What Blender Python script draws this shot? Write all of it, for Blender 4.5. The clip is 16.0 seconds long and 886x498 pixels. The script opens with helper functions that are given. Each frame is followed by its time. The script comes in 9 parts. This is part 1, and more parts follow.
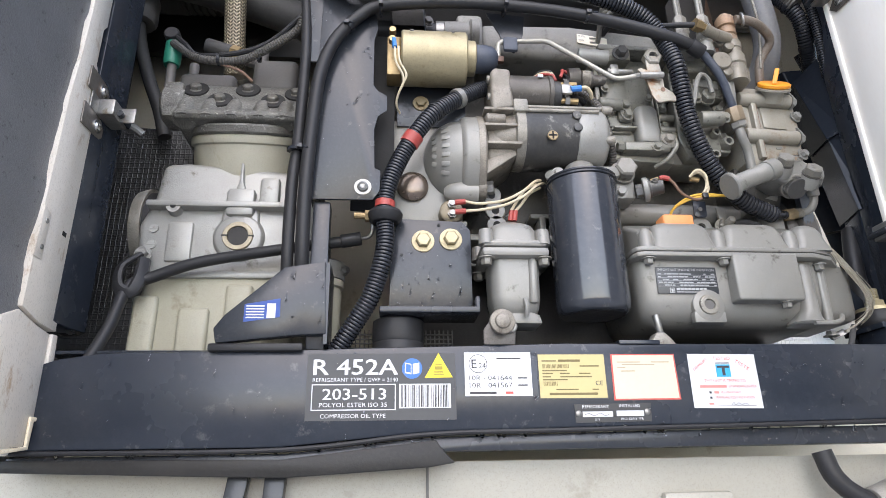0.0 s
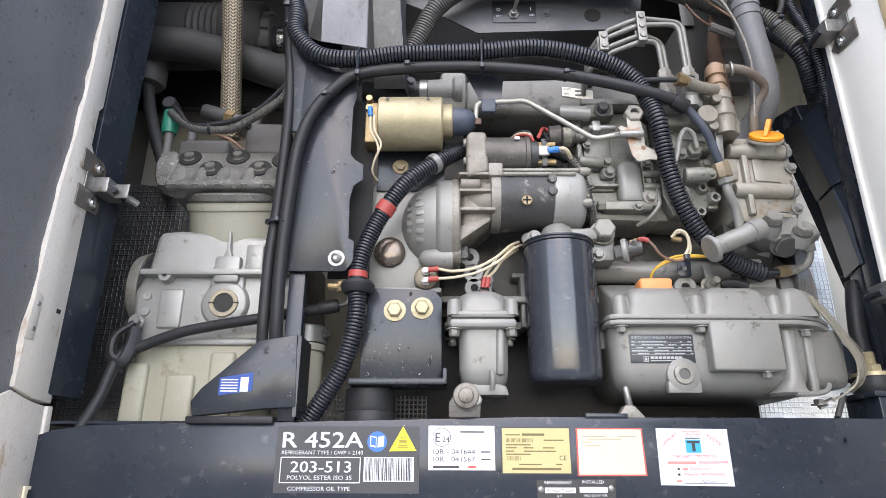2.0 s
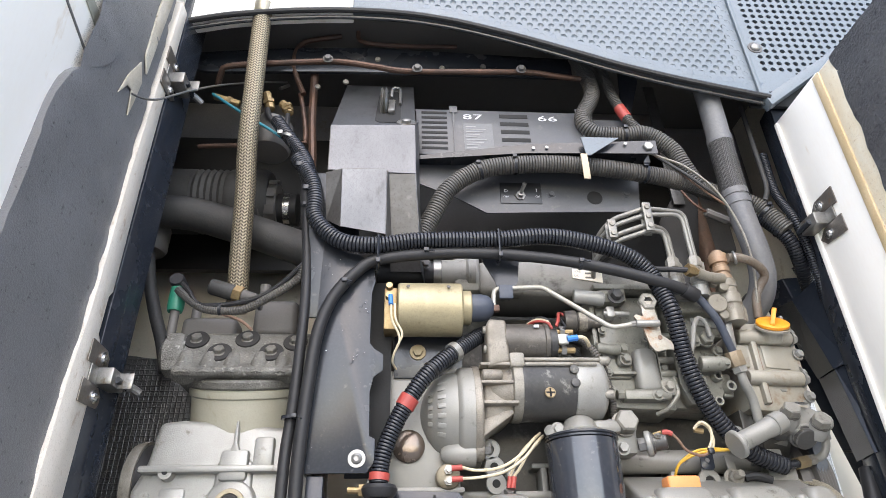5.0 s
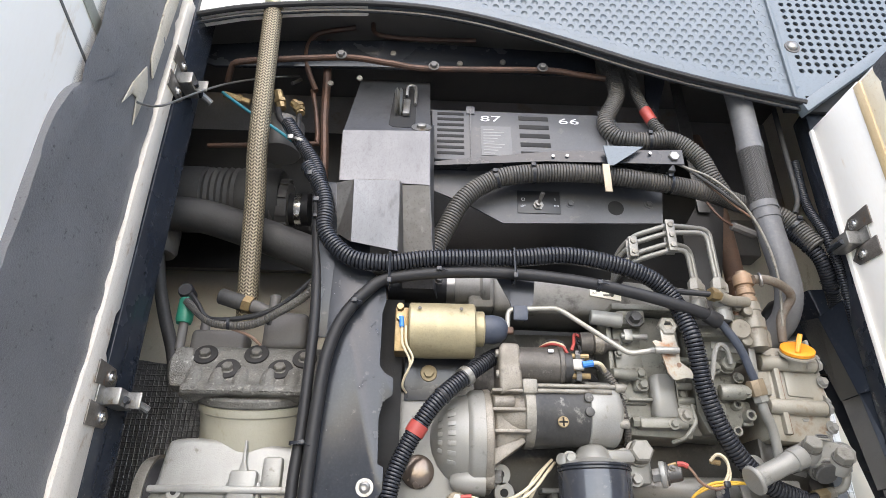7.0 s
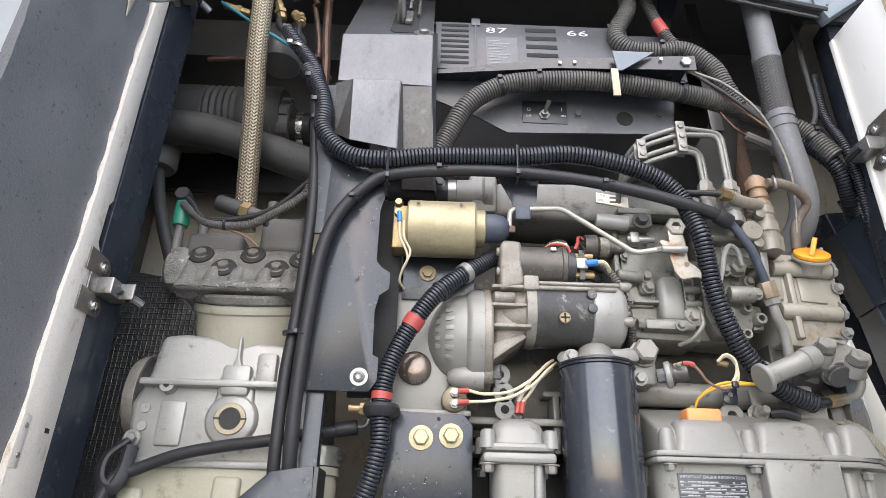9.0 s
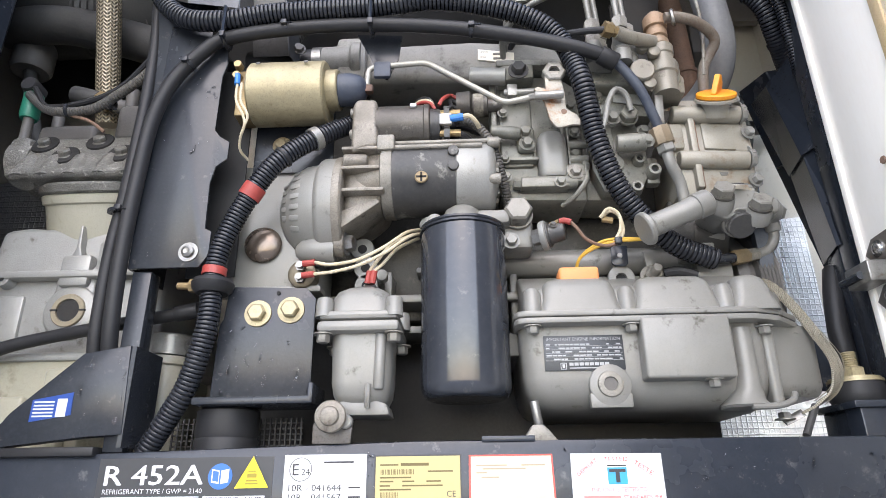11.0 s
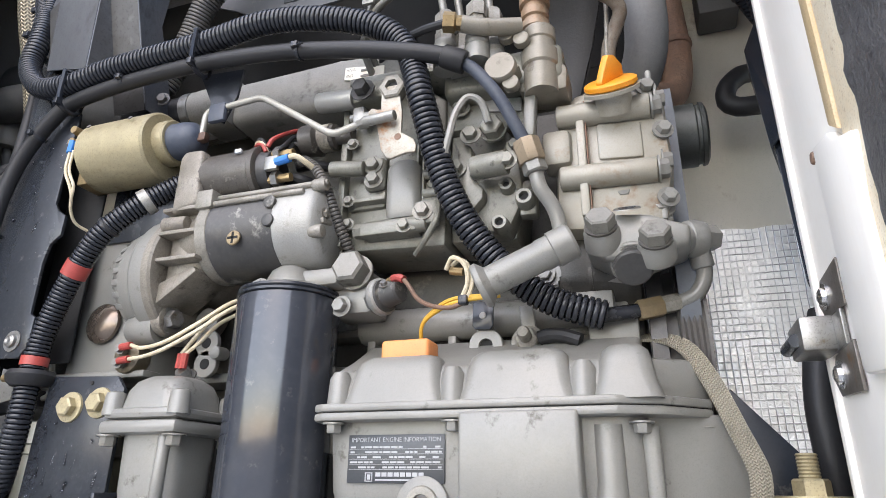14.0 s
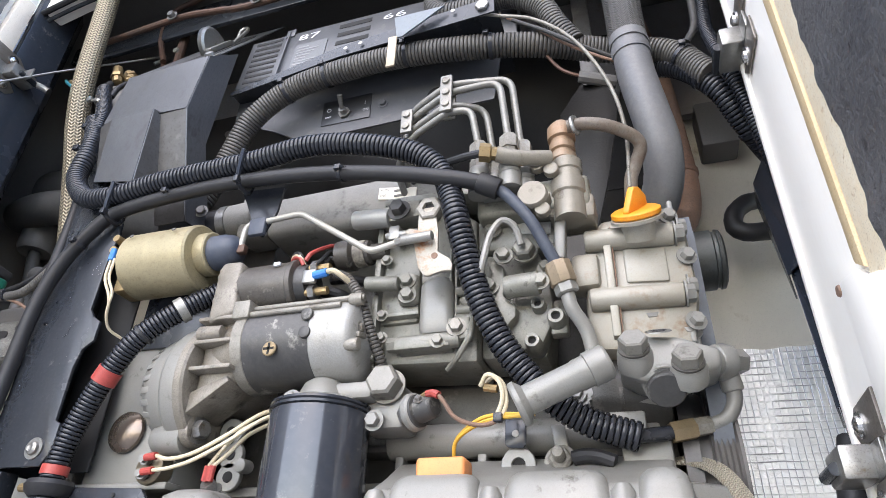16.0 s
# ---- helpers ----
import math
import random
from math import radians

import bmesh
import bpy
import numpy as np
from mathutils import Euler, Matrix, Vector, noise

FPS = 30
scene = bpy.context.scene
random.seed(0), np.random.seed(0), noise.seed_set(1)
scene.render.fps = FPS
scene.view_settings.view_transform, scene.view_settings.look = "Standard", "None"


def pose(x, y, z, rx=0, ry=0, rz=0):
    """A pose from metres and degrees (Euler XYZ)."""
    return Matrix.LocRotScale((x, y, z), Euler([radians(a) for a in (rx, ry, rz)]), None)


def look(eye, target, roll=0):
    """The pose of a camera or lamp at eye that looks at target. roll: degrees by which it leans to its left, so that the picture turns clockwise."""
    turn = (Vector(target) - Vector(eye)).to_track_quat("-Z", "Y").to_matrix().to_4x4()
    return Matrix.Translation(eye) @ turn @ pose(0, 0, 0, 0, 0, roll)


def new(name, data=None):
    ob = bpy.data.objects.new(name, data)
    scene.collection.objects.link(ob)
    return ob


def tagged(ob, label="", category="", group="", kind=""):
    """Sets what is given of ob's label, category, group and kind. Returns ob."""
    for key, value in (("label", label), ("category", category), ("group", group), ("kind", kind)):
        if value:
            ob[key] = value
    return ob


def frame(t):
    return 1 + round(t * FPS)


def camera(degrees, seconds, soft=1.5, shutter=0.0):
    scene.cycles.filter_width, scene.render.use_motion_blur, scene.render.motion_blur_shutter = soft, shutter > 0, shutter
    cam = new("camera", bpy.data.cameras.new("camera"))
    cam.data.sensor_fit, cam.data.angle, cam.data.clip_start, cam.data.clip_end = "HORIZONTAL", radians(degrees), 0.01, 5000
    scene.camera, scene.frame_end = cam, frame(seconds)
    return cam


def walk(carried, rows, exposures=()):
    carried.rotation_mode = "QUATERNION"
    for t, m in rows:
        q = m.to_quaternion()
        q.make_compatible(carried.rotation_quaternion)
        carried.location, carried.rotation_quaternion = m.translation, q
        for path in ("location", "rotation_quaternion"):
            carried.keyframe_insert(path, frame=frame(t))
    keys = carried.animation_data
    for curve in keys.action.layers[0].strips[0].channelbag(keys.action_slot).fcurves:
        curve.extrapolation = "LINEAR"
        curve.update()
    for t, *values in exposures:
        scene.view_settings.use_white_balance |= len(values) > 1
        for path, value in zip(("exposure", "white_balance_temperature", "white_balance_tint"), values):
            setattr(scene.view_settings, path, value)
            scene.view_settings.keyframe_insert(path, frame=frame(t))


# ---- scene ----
cam = camera(70.5, 16.0, 0.4)
PATH = [
    (0, (0.028, 0.023, 1.63), (0.2, 1.893, 2.319), -1.1),
    (0.5, (0.076, 0.004, 1.646), (0.235, 1.879, 2.324), -0.5),
    (1, (0.145, 0.003, 1.649), (0.216, 1.881, 2.331), -0.7),
    (1.5, (0.189, -0.011, 1.692), (0.177, 1.863, 2.389), 0.7),
    (2, (0.176, -0.045, 1.745), (0.161, 1.839, 2.414), 0.2),
    (2.5, (0.108, -0.073, 1.774), (0.18, 1.814, 2.434), -0.2),
    (3, (0.072, -0.068, 1.794), (0.212, 1.815, 2.453), -0.3),
    (3.5, (0.065, -0.07, 1.803), (0.197, 1.777, 2.56), -1.0),
    (3.8, (0.073, -0.077, 1.807), (0.204, 1.718, 2.681), -1.6),
    (4, (0.066, -0.077, 1.815), (0.207, 1.675, 2.77), -2.0),
    (4.2, (0.063, -0.082, 1.817), (0.198, 1.617, 2.864), -2.4),
    (6.3, (0.049, -0.098, 1.994), (0.141, 1.699, 2.866), 1.3),
    (6.5, (0.053, -0.104, 1.992), (0.136, 1.689, 2.873), 1.1),
    (7, (0.063, -0.107, 1.993), (0.135, 1.687, 2.875), 0.6),
    (7.5, (0.054, -0.083, 1.966), (0.151, 1.725, 2.818), 1.9),
    (8, (0.062, -0.056, 1.937), (0.16, 1.751, 2.788), 1.4),
    (8.2, (0.062, -0.048, 1.924), (0.164, 1.76, 2.774), 1.6),
    (10.3, (0.274, 0.06, 1.766), (0.148, 1.881, 2.582), 1.1),
    (10.5, (0.309, 0.07, 1.76), (0.186, 1.909, 2.537), 0.9),
    (11, (0.38, 0.158, 1.768), (0.31, 2.022, 2.49), -0.7),
    (11.5, (0.502, 0.282, 1.799), (0.342, 2.132, 2.542), 0.8),
    (12, (0.589, 0.341, 1.819), (0.381, 2.196, 2.537), 1.3),
    (12.5, (0.705, 0.35, 1.821), (0.298, 2.181, 2.515), 2.1),
    (13, (0.765, 0.349, 1.85), (0.273, 2.158, 2.546), 1.9),
    (13.5, (0.796, 0.386, 1.893), (0.259, 2.173, 2.612), 0.3),
    (14, (0.806, 0.383, 1.913), (0.192, 2.147, 2.629), 0.7),
    (14.5, (0.797, 0.356, 1.927), (0.165, 2.082, 2.715), 1.1),
    (15, (0.798, 0.346, 1.939), (0.173, 2.012, 2.851), 0.7),
    (15.5, (0.763, 0.364, 1.922), (0.24, 2.014, 2.924), 2.0),
    (16, (0.767, 0.336, 1.912), (0.217, 1.967, 2.93), 1.9),
]
walk(cam, [(t, look(eye, target, roll)) for t, eye, target, roll in PATH], [(0, 1.55, 6700, 13), (2, 1.6, 6680, 13), (3.5, 1.8, 6800, 12), (7, 1.76, 7050, 12), (11, 1.7, 6750, 13), (12.5, 1.84, 6780, 13), (13.5, 1.7, 6800, 13), (16, 1.9, 6680, 13)])

# ---- light ----
world = bpy.data.worlds.new("overcast_sky")
scene.world = world
world.use_nodes = True
wn = world.node_tree.nodes
sky = wn.new("ShaderNodeTexSky")
sky.sky_type, sky.sun_disc = "NISHITA", False
sky.sun_elevation, sky.sun_rotation = radians(42), radians(182)
sky.air_density, sky.dust_density, sky.ozone_density = 0.9, 0.8, 1.0
wn["Background"].inputs["Strength"].default_value = 0.15
world.node_tree.links.new(sky.outputs[0], wn["Background"].inputs["Color"])
sun_data = bpy.data.lights.new("sun", "SUN")
sun_data.energy, sun_data.angle, sun_data.color = 1.12, radians(90), (1.0, 0.985, 0.965)
sun = new("sun", sun_data)
sun.matrix_world = look((-0.5, -4.2, 6.0), (0.3, 1.0, 2.2))

# ---- materials ----
def rgb(hexa):
    c = [int(hexa[i:i + 2], 16) / 255 for i in (0, 2, 4)]
    return tuple(v / 12.92 if v < 0.04 else ((v + 0.055) / 1.055) ** 2.4 for v in c)


def surface(name, colour, rough=0.5, metal=0.0, other=None, amount=0.5, big=9.0, fine=120.0, bump=0.15, stain=None, stain_amount=0.0,
            stain_scale=14.0, coat=0.0, rough_var=0.15, stretch=None, gloss=0.5):
    """Two scales of colour change, a stain with its own shape, changing gloss and fine relief."""
    m = bpy.data.materials.new(name)
    m.use_nodes = True
    n, k = m.node_tree.nodes, m.node_tree.links
    b = n["Principled BSDF"]
    co = n.new("ShaderNodeTexCoord")
    mp = n.new("ShaderNodeMapping")
    if stretch:
        mp.inputs["Scale"].default_value = stretch
    k.new(co.outputs["Object"], mp.inputs["Vector"])
    def tex(scale, detail=5.0, roughness=0.6):
        t = n.new("ShaderNodeTexNoise")
        t.inputs["Scale"].default_value, t.inputs["Detail"].default_value, t.inputs["Roughness"].default_value = scale, detail, roughness
        k.new(mp.outputs[0], t.inputs["Vector"])
        return t
    def ramp(src, lo, hi):
        r = n.new("ShaderNodeMapRange")
        r.inputs["From Min"].default_value, r.inputs["From Max"].default_value = lo, hi
        k.new(src, r.inputs["Value"])
        return r.outputs[0]
    def mix(fac, a, c):
        x = n.new("ShaderNodeMix")
        x.data_type = "RGBA"
        for sock, v in ((x.inputs[0], fac), (x.inputs[6], a), (x.inputs[7], c)):
            if hasattr(v, "is_output"):
                k.new(v, sock)
            else:
                sock.default_value = v if isinstance(v, float) else (*v, 1)
        return x.outputs[2]
    t1, t2 = tex(big), tex(fine, 3.0)
    other = other or tuple(c * 0.72 for c in colour)
    f1 = ramp(t1.outputs["Fac"], 0.35, 0.7)
    ma = n.new("ShaderNodeMath")
    ma.operation = "MULTIPLY"
    ma.inputs[1].default_value = amount
    k.new(f1, ma.inputs[0])
    col = mix(ma.outputs[0], colour, other)
    mb = n.new("ShaderNodeMath")
    mb.operation = "MULTIPLY"
    mb.inputs[1].default_value = 0.6 * amount
    k.new(ramp(t2.outputs["Fac"], 0.45, 0.7), mb.inputs[0])
    col = mix(mb.outputs[0], col, other)
    if bump > 0.03:
        t4 = tex(fine * 3.4, 2.0, 0.5)
        ms = n.new("ShaderNodeMath")
        ms.operation = "MULTIPLY"
        ms.inputs[1].default_value = 0.55 * amount
        k.new(ramp(t4.outputs["Fac"], 0.56, 0.68), ms.inputs[0])
        col = mix(ms.outputs[0], col, tuple(c * 0.6 for c in other))
    if stain:
        t3 = tex(stain_scale, 6.0, 0.7)
        col = mix(ramp(t3.outputs["Fac"], 0.62 - 0.25 * stain_amount, 0.72 - 0.1 * stain_amount), col, stain)
    k.new(col, b.inputs["Base Color"])
    rr = n.new("ShaderNodeMapRange")
    rr.inputs["To Min"].default_value, rr.inputs["To Max"].default_value = max(0.03, rough - rough_var), min(1, rough + rough_var)
    k.new(t1.outputs["Fac"], rr.inputs["Value"])
    k.new(rr.outputs[0], b.inputs["Roughness"])
    b.inputs["Metallic"].default_value = metal
    b.inputs["Coat Weight"].default_value = coat
    b.inputs["Specular IOR Level"].default_value = gloss
    if bump:
        bu = n.new("ShaderNodeBump")
        bu.inputs["Strength"].default_value, bu.inputs["Distance"].default_value = bump, 0.003
        k.new(t2.outputs["Fac"], bu.inputs["Height"])
        k.new(bu.outputs[0], b.inputs["Normal"])
    return m


pump_cast = surface("oil_darkened_pump_casting", (0.25, 0.245, 0.21), 0.38, 0.1, (0.15, 0.146, 0.122), 0.9, 26, 480, 0.06, (0.05, 0.046, 0.037), 0.2, 70)
black_paint = surface("black_painted_steel", (0.022, 0.025, 0.031), 0.25, 0.0, (0.035, 0.039, 0.046), 0.8, 6, 200, 0.05, (0.075, 0.076, 0.078), 0.07, 60, gloss=0.48)
beam_paint = surface("dark_blue_painted_steel", (0.019, 0.024, 0.034), 0.25, 0.0, (0.031, 0.036, 0.046), 0.7, 5, 90, 0.04, (0.085, 0.088, 0.092), 0.06, 40)
# Black raised to dark grey to make up for light missing in the bay.
dull_black = surface("lifted_black_steel", (0.1, 0.097, 0.094), 0.5, 0.0, (0.135, 0.126, 0.116), 0.8, 7, 200, 0.15, gloss=0.4)
sheet_steel = surface("bare_steel_sheet", (0.15, 0.153, 0.16), 0.42, 0.75, (0.105, 0.107, 0.113), 0.9, 9, 260, 0.04, (0.075, 0.073, 0.072), 0.2, 18, stretch=(1, 1, 0.45))
rubber = surface("black_rubber", (0.022, 0.022, 0.024), 0.45, 0.0, (0.032, 0.032, 0.033), 0.7, 20, 200, 0.08, gloss=0.3)
dusty_rubber = surface("dusty_black_rubber", (0.035, 0.035, 0.036), 0.62, 0.0, (0.07, 0.068, 0.064), 0.8, 14, 160, 0.15)
conduit = surface("black_plastic_conduit", (0.018, 0.02, 0.026), 0.24, 0.0, (0.03, 0.032, 0.037), 0.7, 16, 150, 0.05, gloss=0.45)
dusty_conduit = surface("dusty_plastic_conduit", (0.05, 0.049, 0.048), 0.5, 0.0, (0.12, 0.11, 0.096), 0.9, 12, 150, 0.1)
grey_cast = surface("grey_painted_casting", (0.255, 0.25, 0.23), 0.36, 0.1, (0.19, 0.185, 0.167), 0.6, 11, 500, 0.05, (0.09, 0.082, 0.068), 0.06, 34)
green_cast = surface("greenish_grey_casting", (0.235, 0.23, 0.19), 0.4, 0.1, (0.15, 0.145, 0.118), 0.8, 16, 460, 0.06, (0.045, 0.042, 0.034), 0.2, 40)
tan_cast = surface("tan_stained_casting", (0.345, 0.328, 0.28), 0.42, 0.1, (0.28, 0.252, 0.2), 0.8, 14, 460, 0.06, (0.21, 0.135, 0.082), 0.22, 22)
alu = surface("bare_cast_aluminium", (0.37, 0.368, 0.347), 0.38, 0.3, (0.28, 0.275, 0.255), 0.8, 14, 420, 0.18, (0.15, 0.14, 0.115), 0.12, 30)
dirty_alu = surface("weathered_aluminium", (0.3, 0.285, 0.25), 0.44, 0.2, (0.17, 0.155, 0.128), 0.9, 24, 380, 0.2, (0.07, 0.058, 0.045), 0.24, 44)
head_cast = surface("oily_cast_iron", (0.2, 0.193, 0.172), 0.46, 0.1, (0.085, 0.081, 0.071), 0.95, 30, 320, 0.8, (0.4, 0.39, 0.35), 0.2, 120)
cylinder_cream = surface("cream_painted_cylinder", (0.43, 0.41, 0.325), 0.34, 0.0, (0.35, 0.333, 0.26), 0.7, 8, 380, 0.1, (0.25, 0.22, 0.14), 0.14, 12, stretch=(1, 1, 0.4))
cream_cast = surface("cream_painted_casting", (0.38, 0.36, 0.275), 0.42, 0.0, (0.29, 0.274, 0.205), 0.7, 8, 380, 0.14, (0.17, 0.15, 0.1), 0.22, 12)
gold_zinc = surface("yellow_zinc_plate", (0.46, 0.39, 0.24), 0.45, 0.4, (0.3, 0.26, 0.165), 0.8, 12, 150, 0.1, (0.2, 0.16, 0.08), 0.12, 30)
zinc = surface("zinc_plated_steel", (0.31, 0.307, 0.295), 0.36, 0.75, (0.23, 0.222, 0.205), 0.8, 25, 200, 0.08, (0.16, 0.12, 0.08), 0.14, 40)
steel_pipe = surface("grey_steel_pipe", (0.34, 0.335, 0.315), 0.36, 0.4, (0.23, 0.222, 0.2), 0.8, 25, 160, 0.08)
chrome = surface("bright_steel", (0.75, 0.75, 0.74), 0.2, 0.95, (0.55, 0.54, 0.52), 0.5, 30, 200, 0.05)
brass = surface("tarnished_brass", (0.42, 0.31, 0.16), 0.42, 0.7, (0.24, 0.17, 0.09), 0.7, 30, 180, 0.08)
copper = surface("tarnished_copper", (0.13, 0.068, 0.045), 0.5, 0.4, (0.05, 0.036, 0.03), 0.9, 10, 140, 0.1)
rust = surface("rusty_steel", (0.26, 0.15, 0.1), 0.7, 0.1, (0.17, 0.115, 0.085), 0.9, 12, 140, 0.5)
starter_black = surface("worn_black_enamel", (0.035, 0.035, 0.037), 0.42, 0.1, (0.075, 0.073, 0.068), 0.8, 14, 160, 0.15, (0.3, 0.29, 0.26), 0.12, 24)
filter_paint = surface("glossy_black_filter_paint", (0.03, 0.034, 0.043), 0.13, 0.0, (0.048, 0.052, 0.061), 0.7, 8, 70, 0.02, (0.08, 0.08, 0.082), 0.05, 60, coat=0.3, rough_var=0.06)
white_paint = surface("white_door_paint", (0.91, 0.88, 0.82), 0.4, 0.0, (0.88, 0.835, 0.76), 0.8, 3, 200, 0.03, (0.72, 0.6, 0.44), 0.06, 9, stretch=(1, 1, 0.25))
flange_paint = surface("aged_cream_white_paint", (0.76, 0.7, 0.62), 0.42, 0.0, (0.66, 0.585, 0.49), 0.8, 5, 200, 0.04, (0.42, 0.28, 0.16), 0.1, 30, stretch=(1, 1, 0.4))
grubby_white = surface("grubby_white_paint", (0.62, 0.57, 0.48), 0.5, 0.0, (0.45, 0.39, 0.3), 0.9, 14, 200, 0.1, (0.16, 0.12, 0.08), 0.25, 18)
stained_paint = surface("rust_stained_white_paint", (0.86, 0.79, 0.64), 0.45, 0.0, (0.78, 0.64, 0.43), 0.9, 9, 160, 0.1, (0.45, 0.3, 0.14), 0.1, 120)
foam = surface("black_foam_lining", (0.15, 0.149, 0.153), 0.45, 0.0, (0.2, 0.197, 0.2), 0.9, 5, 320, 0.5, (0.05, 0.048, 0.047), 0.1, 90)
old_foam = surface("weathered_foam_lining", (0.06, 0.06, 0.065), 0.5, 0.0, (0.11, 0.108, 0.11), 0.9, 9, 150, 1.0, (0.018, 0.018, 0.02), 0.25, 60)
cream_wall = surface("cream_trailer_panel", (0.38, 0.365, 0.315), 0.5, 0.0, (0.3, 0.287, 0.24), 0.6, 3, 160, 0.05, (0.25, 0.23, 0.18), 0.1, 8)
dim_wall = surface("grimy_cream_panel", (0.66, 0.61, 0.5), 0.5, 0.0, (0.56, 0.51, 0.41), 0.8, 4, 160, 0.05, (0.42, 0.35, 0.25), 0.08, 12)
grille_paint = surface("blue_grey_grille_paint", (0.145, 0.172, 0.195), 0.4, 0.0, (0.12, 0.145, 0.166), 0.6, 4, 90, 0.04)
bounce_ground = surface("pale_bounce_ground", (0.34, 0.33, 0.315), 0.85, 0.0, (0.27, 0.265, 0.25), 0.7, 0.8, 20, 0.4)
orange = surface("orange_plastic", (0.85, 0.33, 0.02), 0.4, 0.0, (0.75, 0.27, 0.02), 0.5, 20, 160, 0.05)
orange_dull = surface("faded_orange_plastic", (0.8, 0.3, 0.1), 0.5, 0.0, (0.68, 0.26, 0.1), 0.5, 20, 160, 0.05)
red_tape = surface("red_tape", (0.42, 0.065, 0.052), 0.45, 0.0, (0.3, 0.05, 0.042), 0.7, 30, 200, 0.1)
green_cap = surface("green_plastic", (0.02, 0.2, 0.13), 0.4)
blue_cap = surface("blue_plastic", (0.03, 0.2, 0.6), 0.4)
teal_wire = surface("teal_insulation", (0.02, 0.2, 0.26), 0.4)
cream_wire = surface("cream_insulation", (0.66, 0.58, 0.42), 0.5, 0.0, (0.45, 0.38, 0.25), 0.7, 30, 150, 0.05)
yellow_wire = surface("yellow_insulation", (0.65, 0.4, 0.05), 0.45)
navy_boot = surface("dark_blue_rubber", (0.035, 0.045, 0.07), 0.5, 0.0, (0.08, 0.09, 0.11), 0.8, 20, 140, 0.1)
ink_white = surface("white_print", (0.66, 0.67, 0.69), 0.5, bump=0)
ink_black = surface("black_print", (0.03, 0.03, 0.035), 0.5, bump=0)
ink_red = surface("red_print", (0.55, 0.09, 0.07), 0.5, bump=0)
ink_blue = surface("blue_print", (0.03, 0.16, 0.5), 0.4, bump=0)
paper = surface("white_label", (0.62, 0.63, 0.65), 0.4, 0.0, (0.55, 0.56, 0.58), 0.5, 18, 120, 0.03)
yellow_paper = surface("yellow_label", (0.52, 0.44, 0.2), 0.45, 0.0, (0.46, 0.38, 0.18), 0.5, 18, 120, 0.03)
cream_paper = surface("cream_label", (0.6, 0.54, 0.41), 0.45, 0.0, (0.55, 0.49, 0.36), 0.6, 18, 120, 0.03)
yellow_sign = surface("yellow_sign", (0.8, 0.62, 0.02), 0.4, bump=0.02)
decal = surface("dark_engine_plate", (0.06, 0.065, 0.07), 0.35, 0.3)
grey_hose = surface("dusty_grey_hose", (0.12, 0.122, 0.13), 0.5, 0.0, (0.19, 0.188, 0.185), 0.7, 9, 140, 0.15)
belt_grey = surface("blue_grey_belt", (0.07, 0.085, 0.105), 0.5, 0.0, (0.12, 0.13, 0.145), 0.7, 14, 120, 0.1)
solenoid_brown = surface("brown_grey_steel", (0.115, 0.105, 0.092), 0.4, 0.3, (0.06, 0.053, 0.046), 0.9, 18, 200, 0.15, (0.25, 0.235, 0.205), 0.12, 46)
nose_cast = surface("brown_stained_aluminium", (0.29, 0.265, 0.225), 0.44, 0.15, (0.15, 0.13, 0.104), 0.95, 22, 380, 0.2, (0.06, 0.048, 0.037), 0.26, 36)
panel_paint = surface("satin_black_panel_paint", (0.068, 0.07, 0.076), 0.36, 0.0, (0.09, 0.092, 0.097), 0.7, 6, 120, 0.05, (0.12, 0.117, 0.11), 0.08, 40, gloss=0.45)
# Block grey darkened to paint the shade behind the pump and starter.
shaded_block = surface("shaded_dark_block", (0.085, 0.08, 0.07), 0.45, 0.2, (0.045, 0.042, 0.036), 0.9, 12, 300, 0.15, (0.17, 0.16, 0.135), 0.25, 20)
# Darker stained copy of the sheet steel, with shade put into its colour.
dark_sheet = surface("shaded_stained_sheet", (0.1, 0.097, 0.095), 0.4, 0.3, (0.06, 0.055, 0.05), 0.9, 8, 70, 0.04, (0.13, 0.125, 0.12), 0.1, 25)
seal_yellow = surface("yellowed_seal", (0.68, 0.53, 0.33), 0.5, 0.0, (0.58, 0.42, 0.22), 0.8, 10, 200, 0.08)
hinge_steel = surface("worn_hinge_steel", (0.24, 0.22, 0.2), 0.38, 0.6, (0.15, 0.13, 0.11), 0.9, 20, 200, 0.06, (0.25, 0.13, 0.06), 0.15, 30)
# Near-black for black parts, and for shade painted into gaps and recesses.
deep_black = surface("black_steel_and_gap_shade", (0.013, 0.0127, 0.0125), 0.5, 0.0, (0.03, 0.028, 0.026), 0.9, 10, 200, 0.15, gloss=0.35)
# Grey sets the light level: bulkhead lifted, upper rear wall shaded.
shade_tuned_panel = surface("shade_tuned_grey", (0.3, 0.283, 0.265), 0.6, 0.0, (0.2, 0.186, 0.172), 0.9, 4, 200, 0.1, (0.2, 0.155, 0.12), 0.12, 9)
plain_sheet = surface("dull_steel_side", (0.2, 0.202, 0.21), 0.4, 0.5, (0.14, 0.14, 0.146), 0.8, 8, 200, 0.04)
# Near-black that paints the shade inside holes and gaps.
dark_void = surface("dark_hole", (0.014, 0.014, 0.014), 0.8)


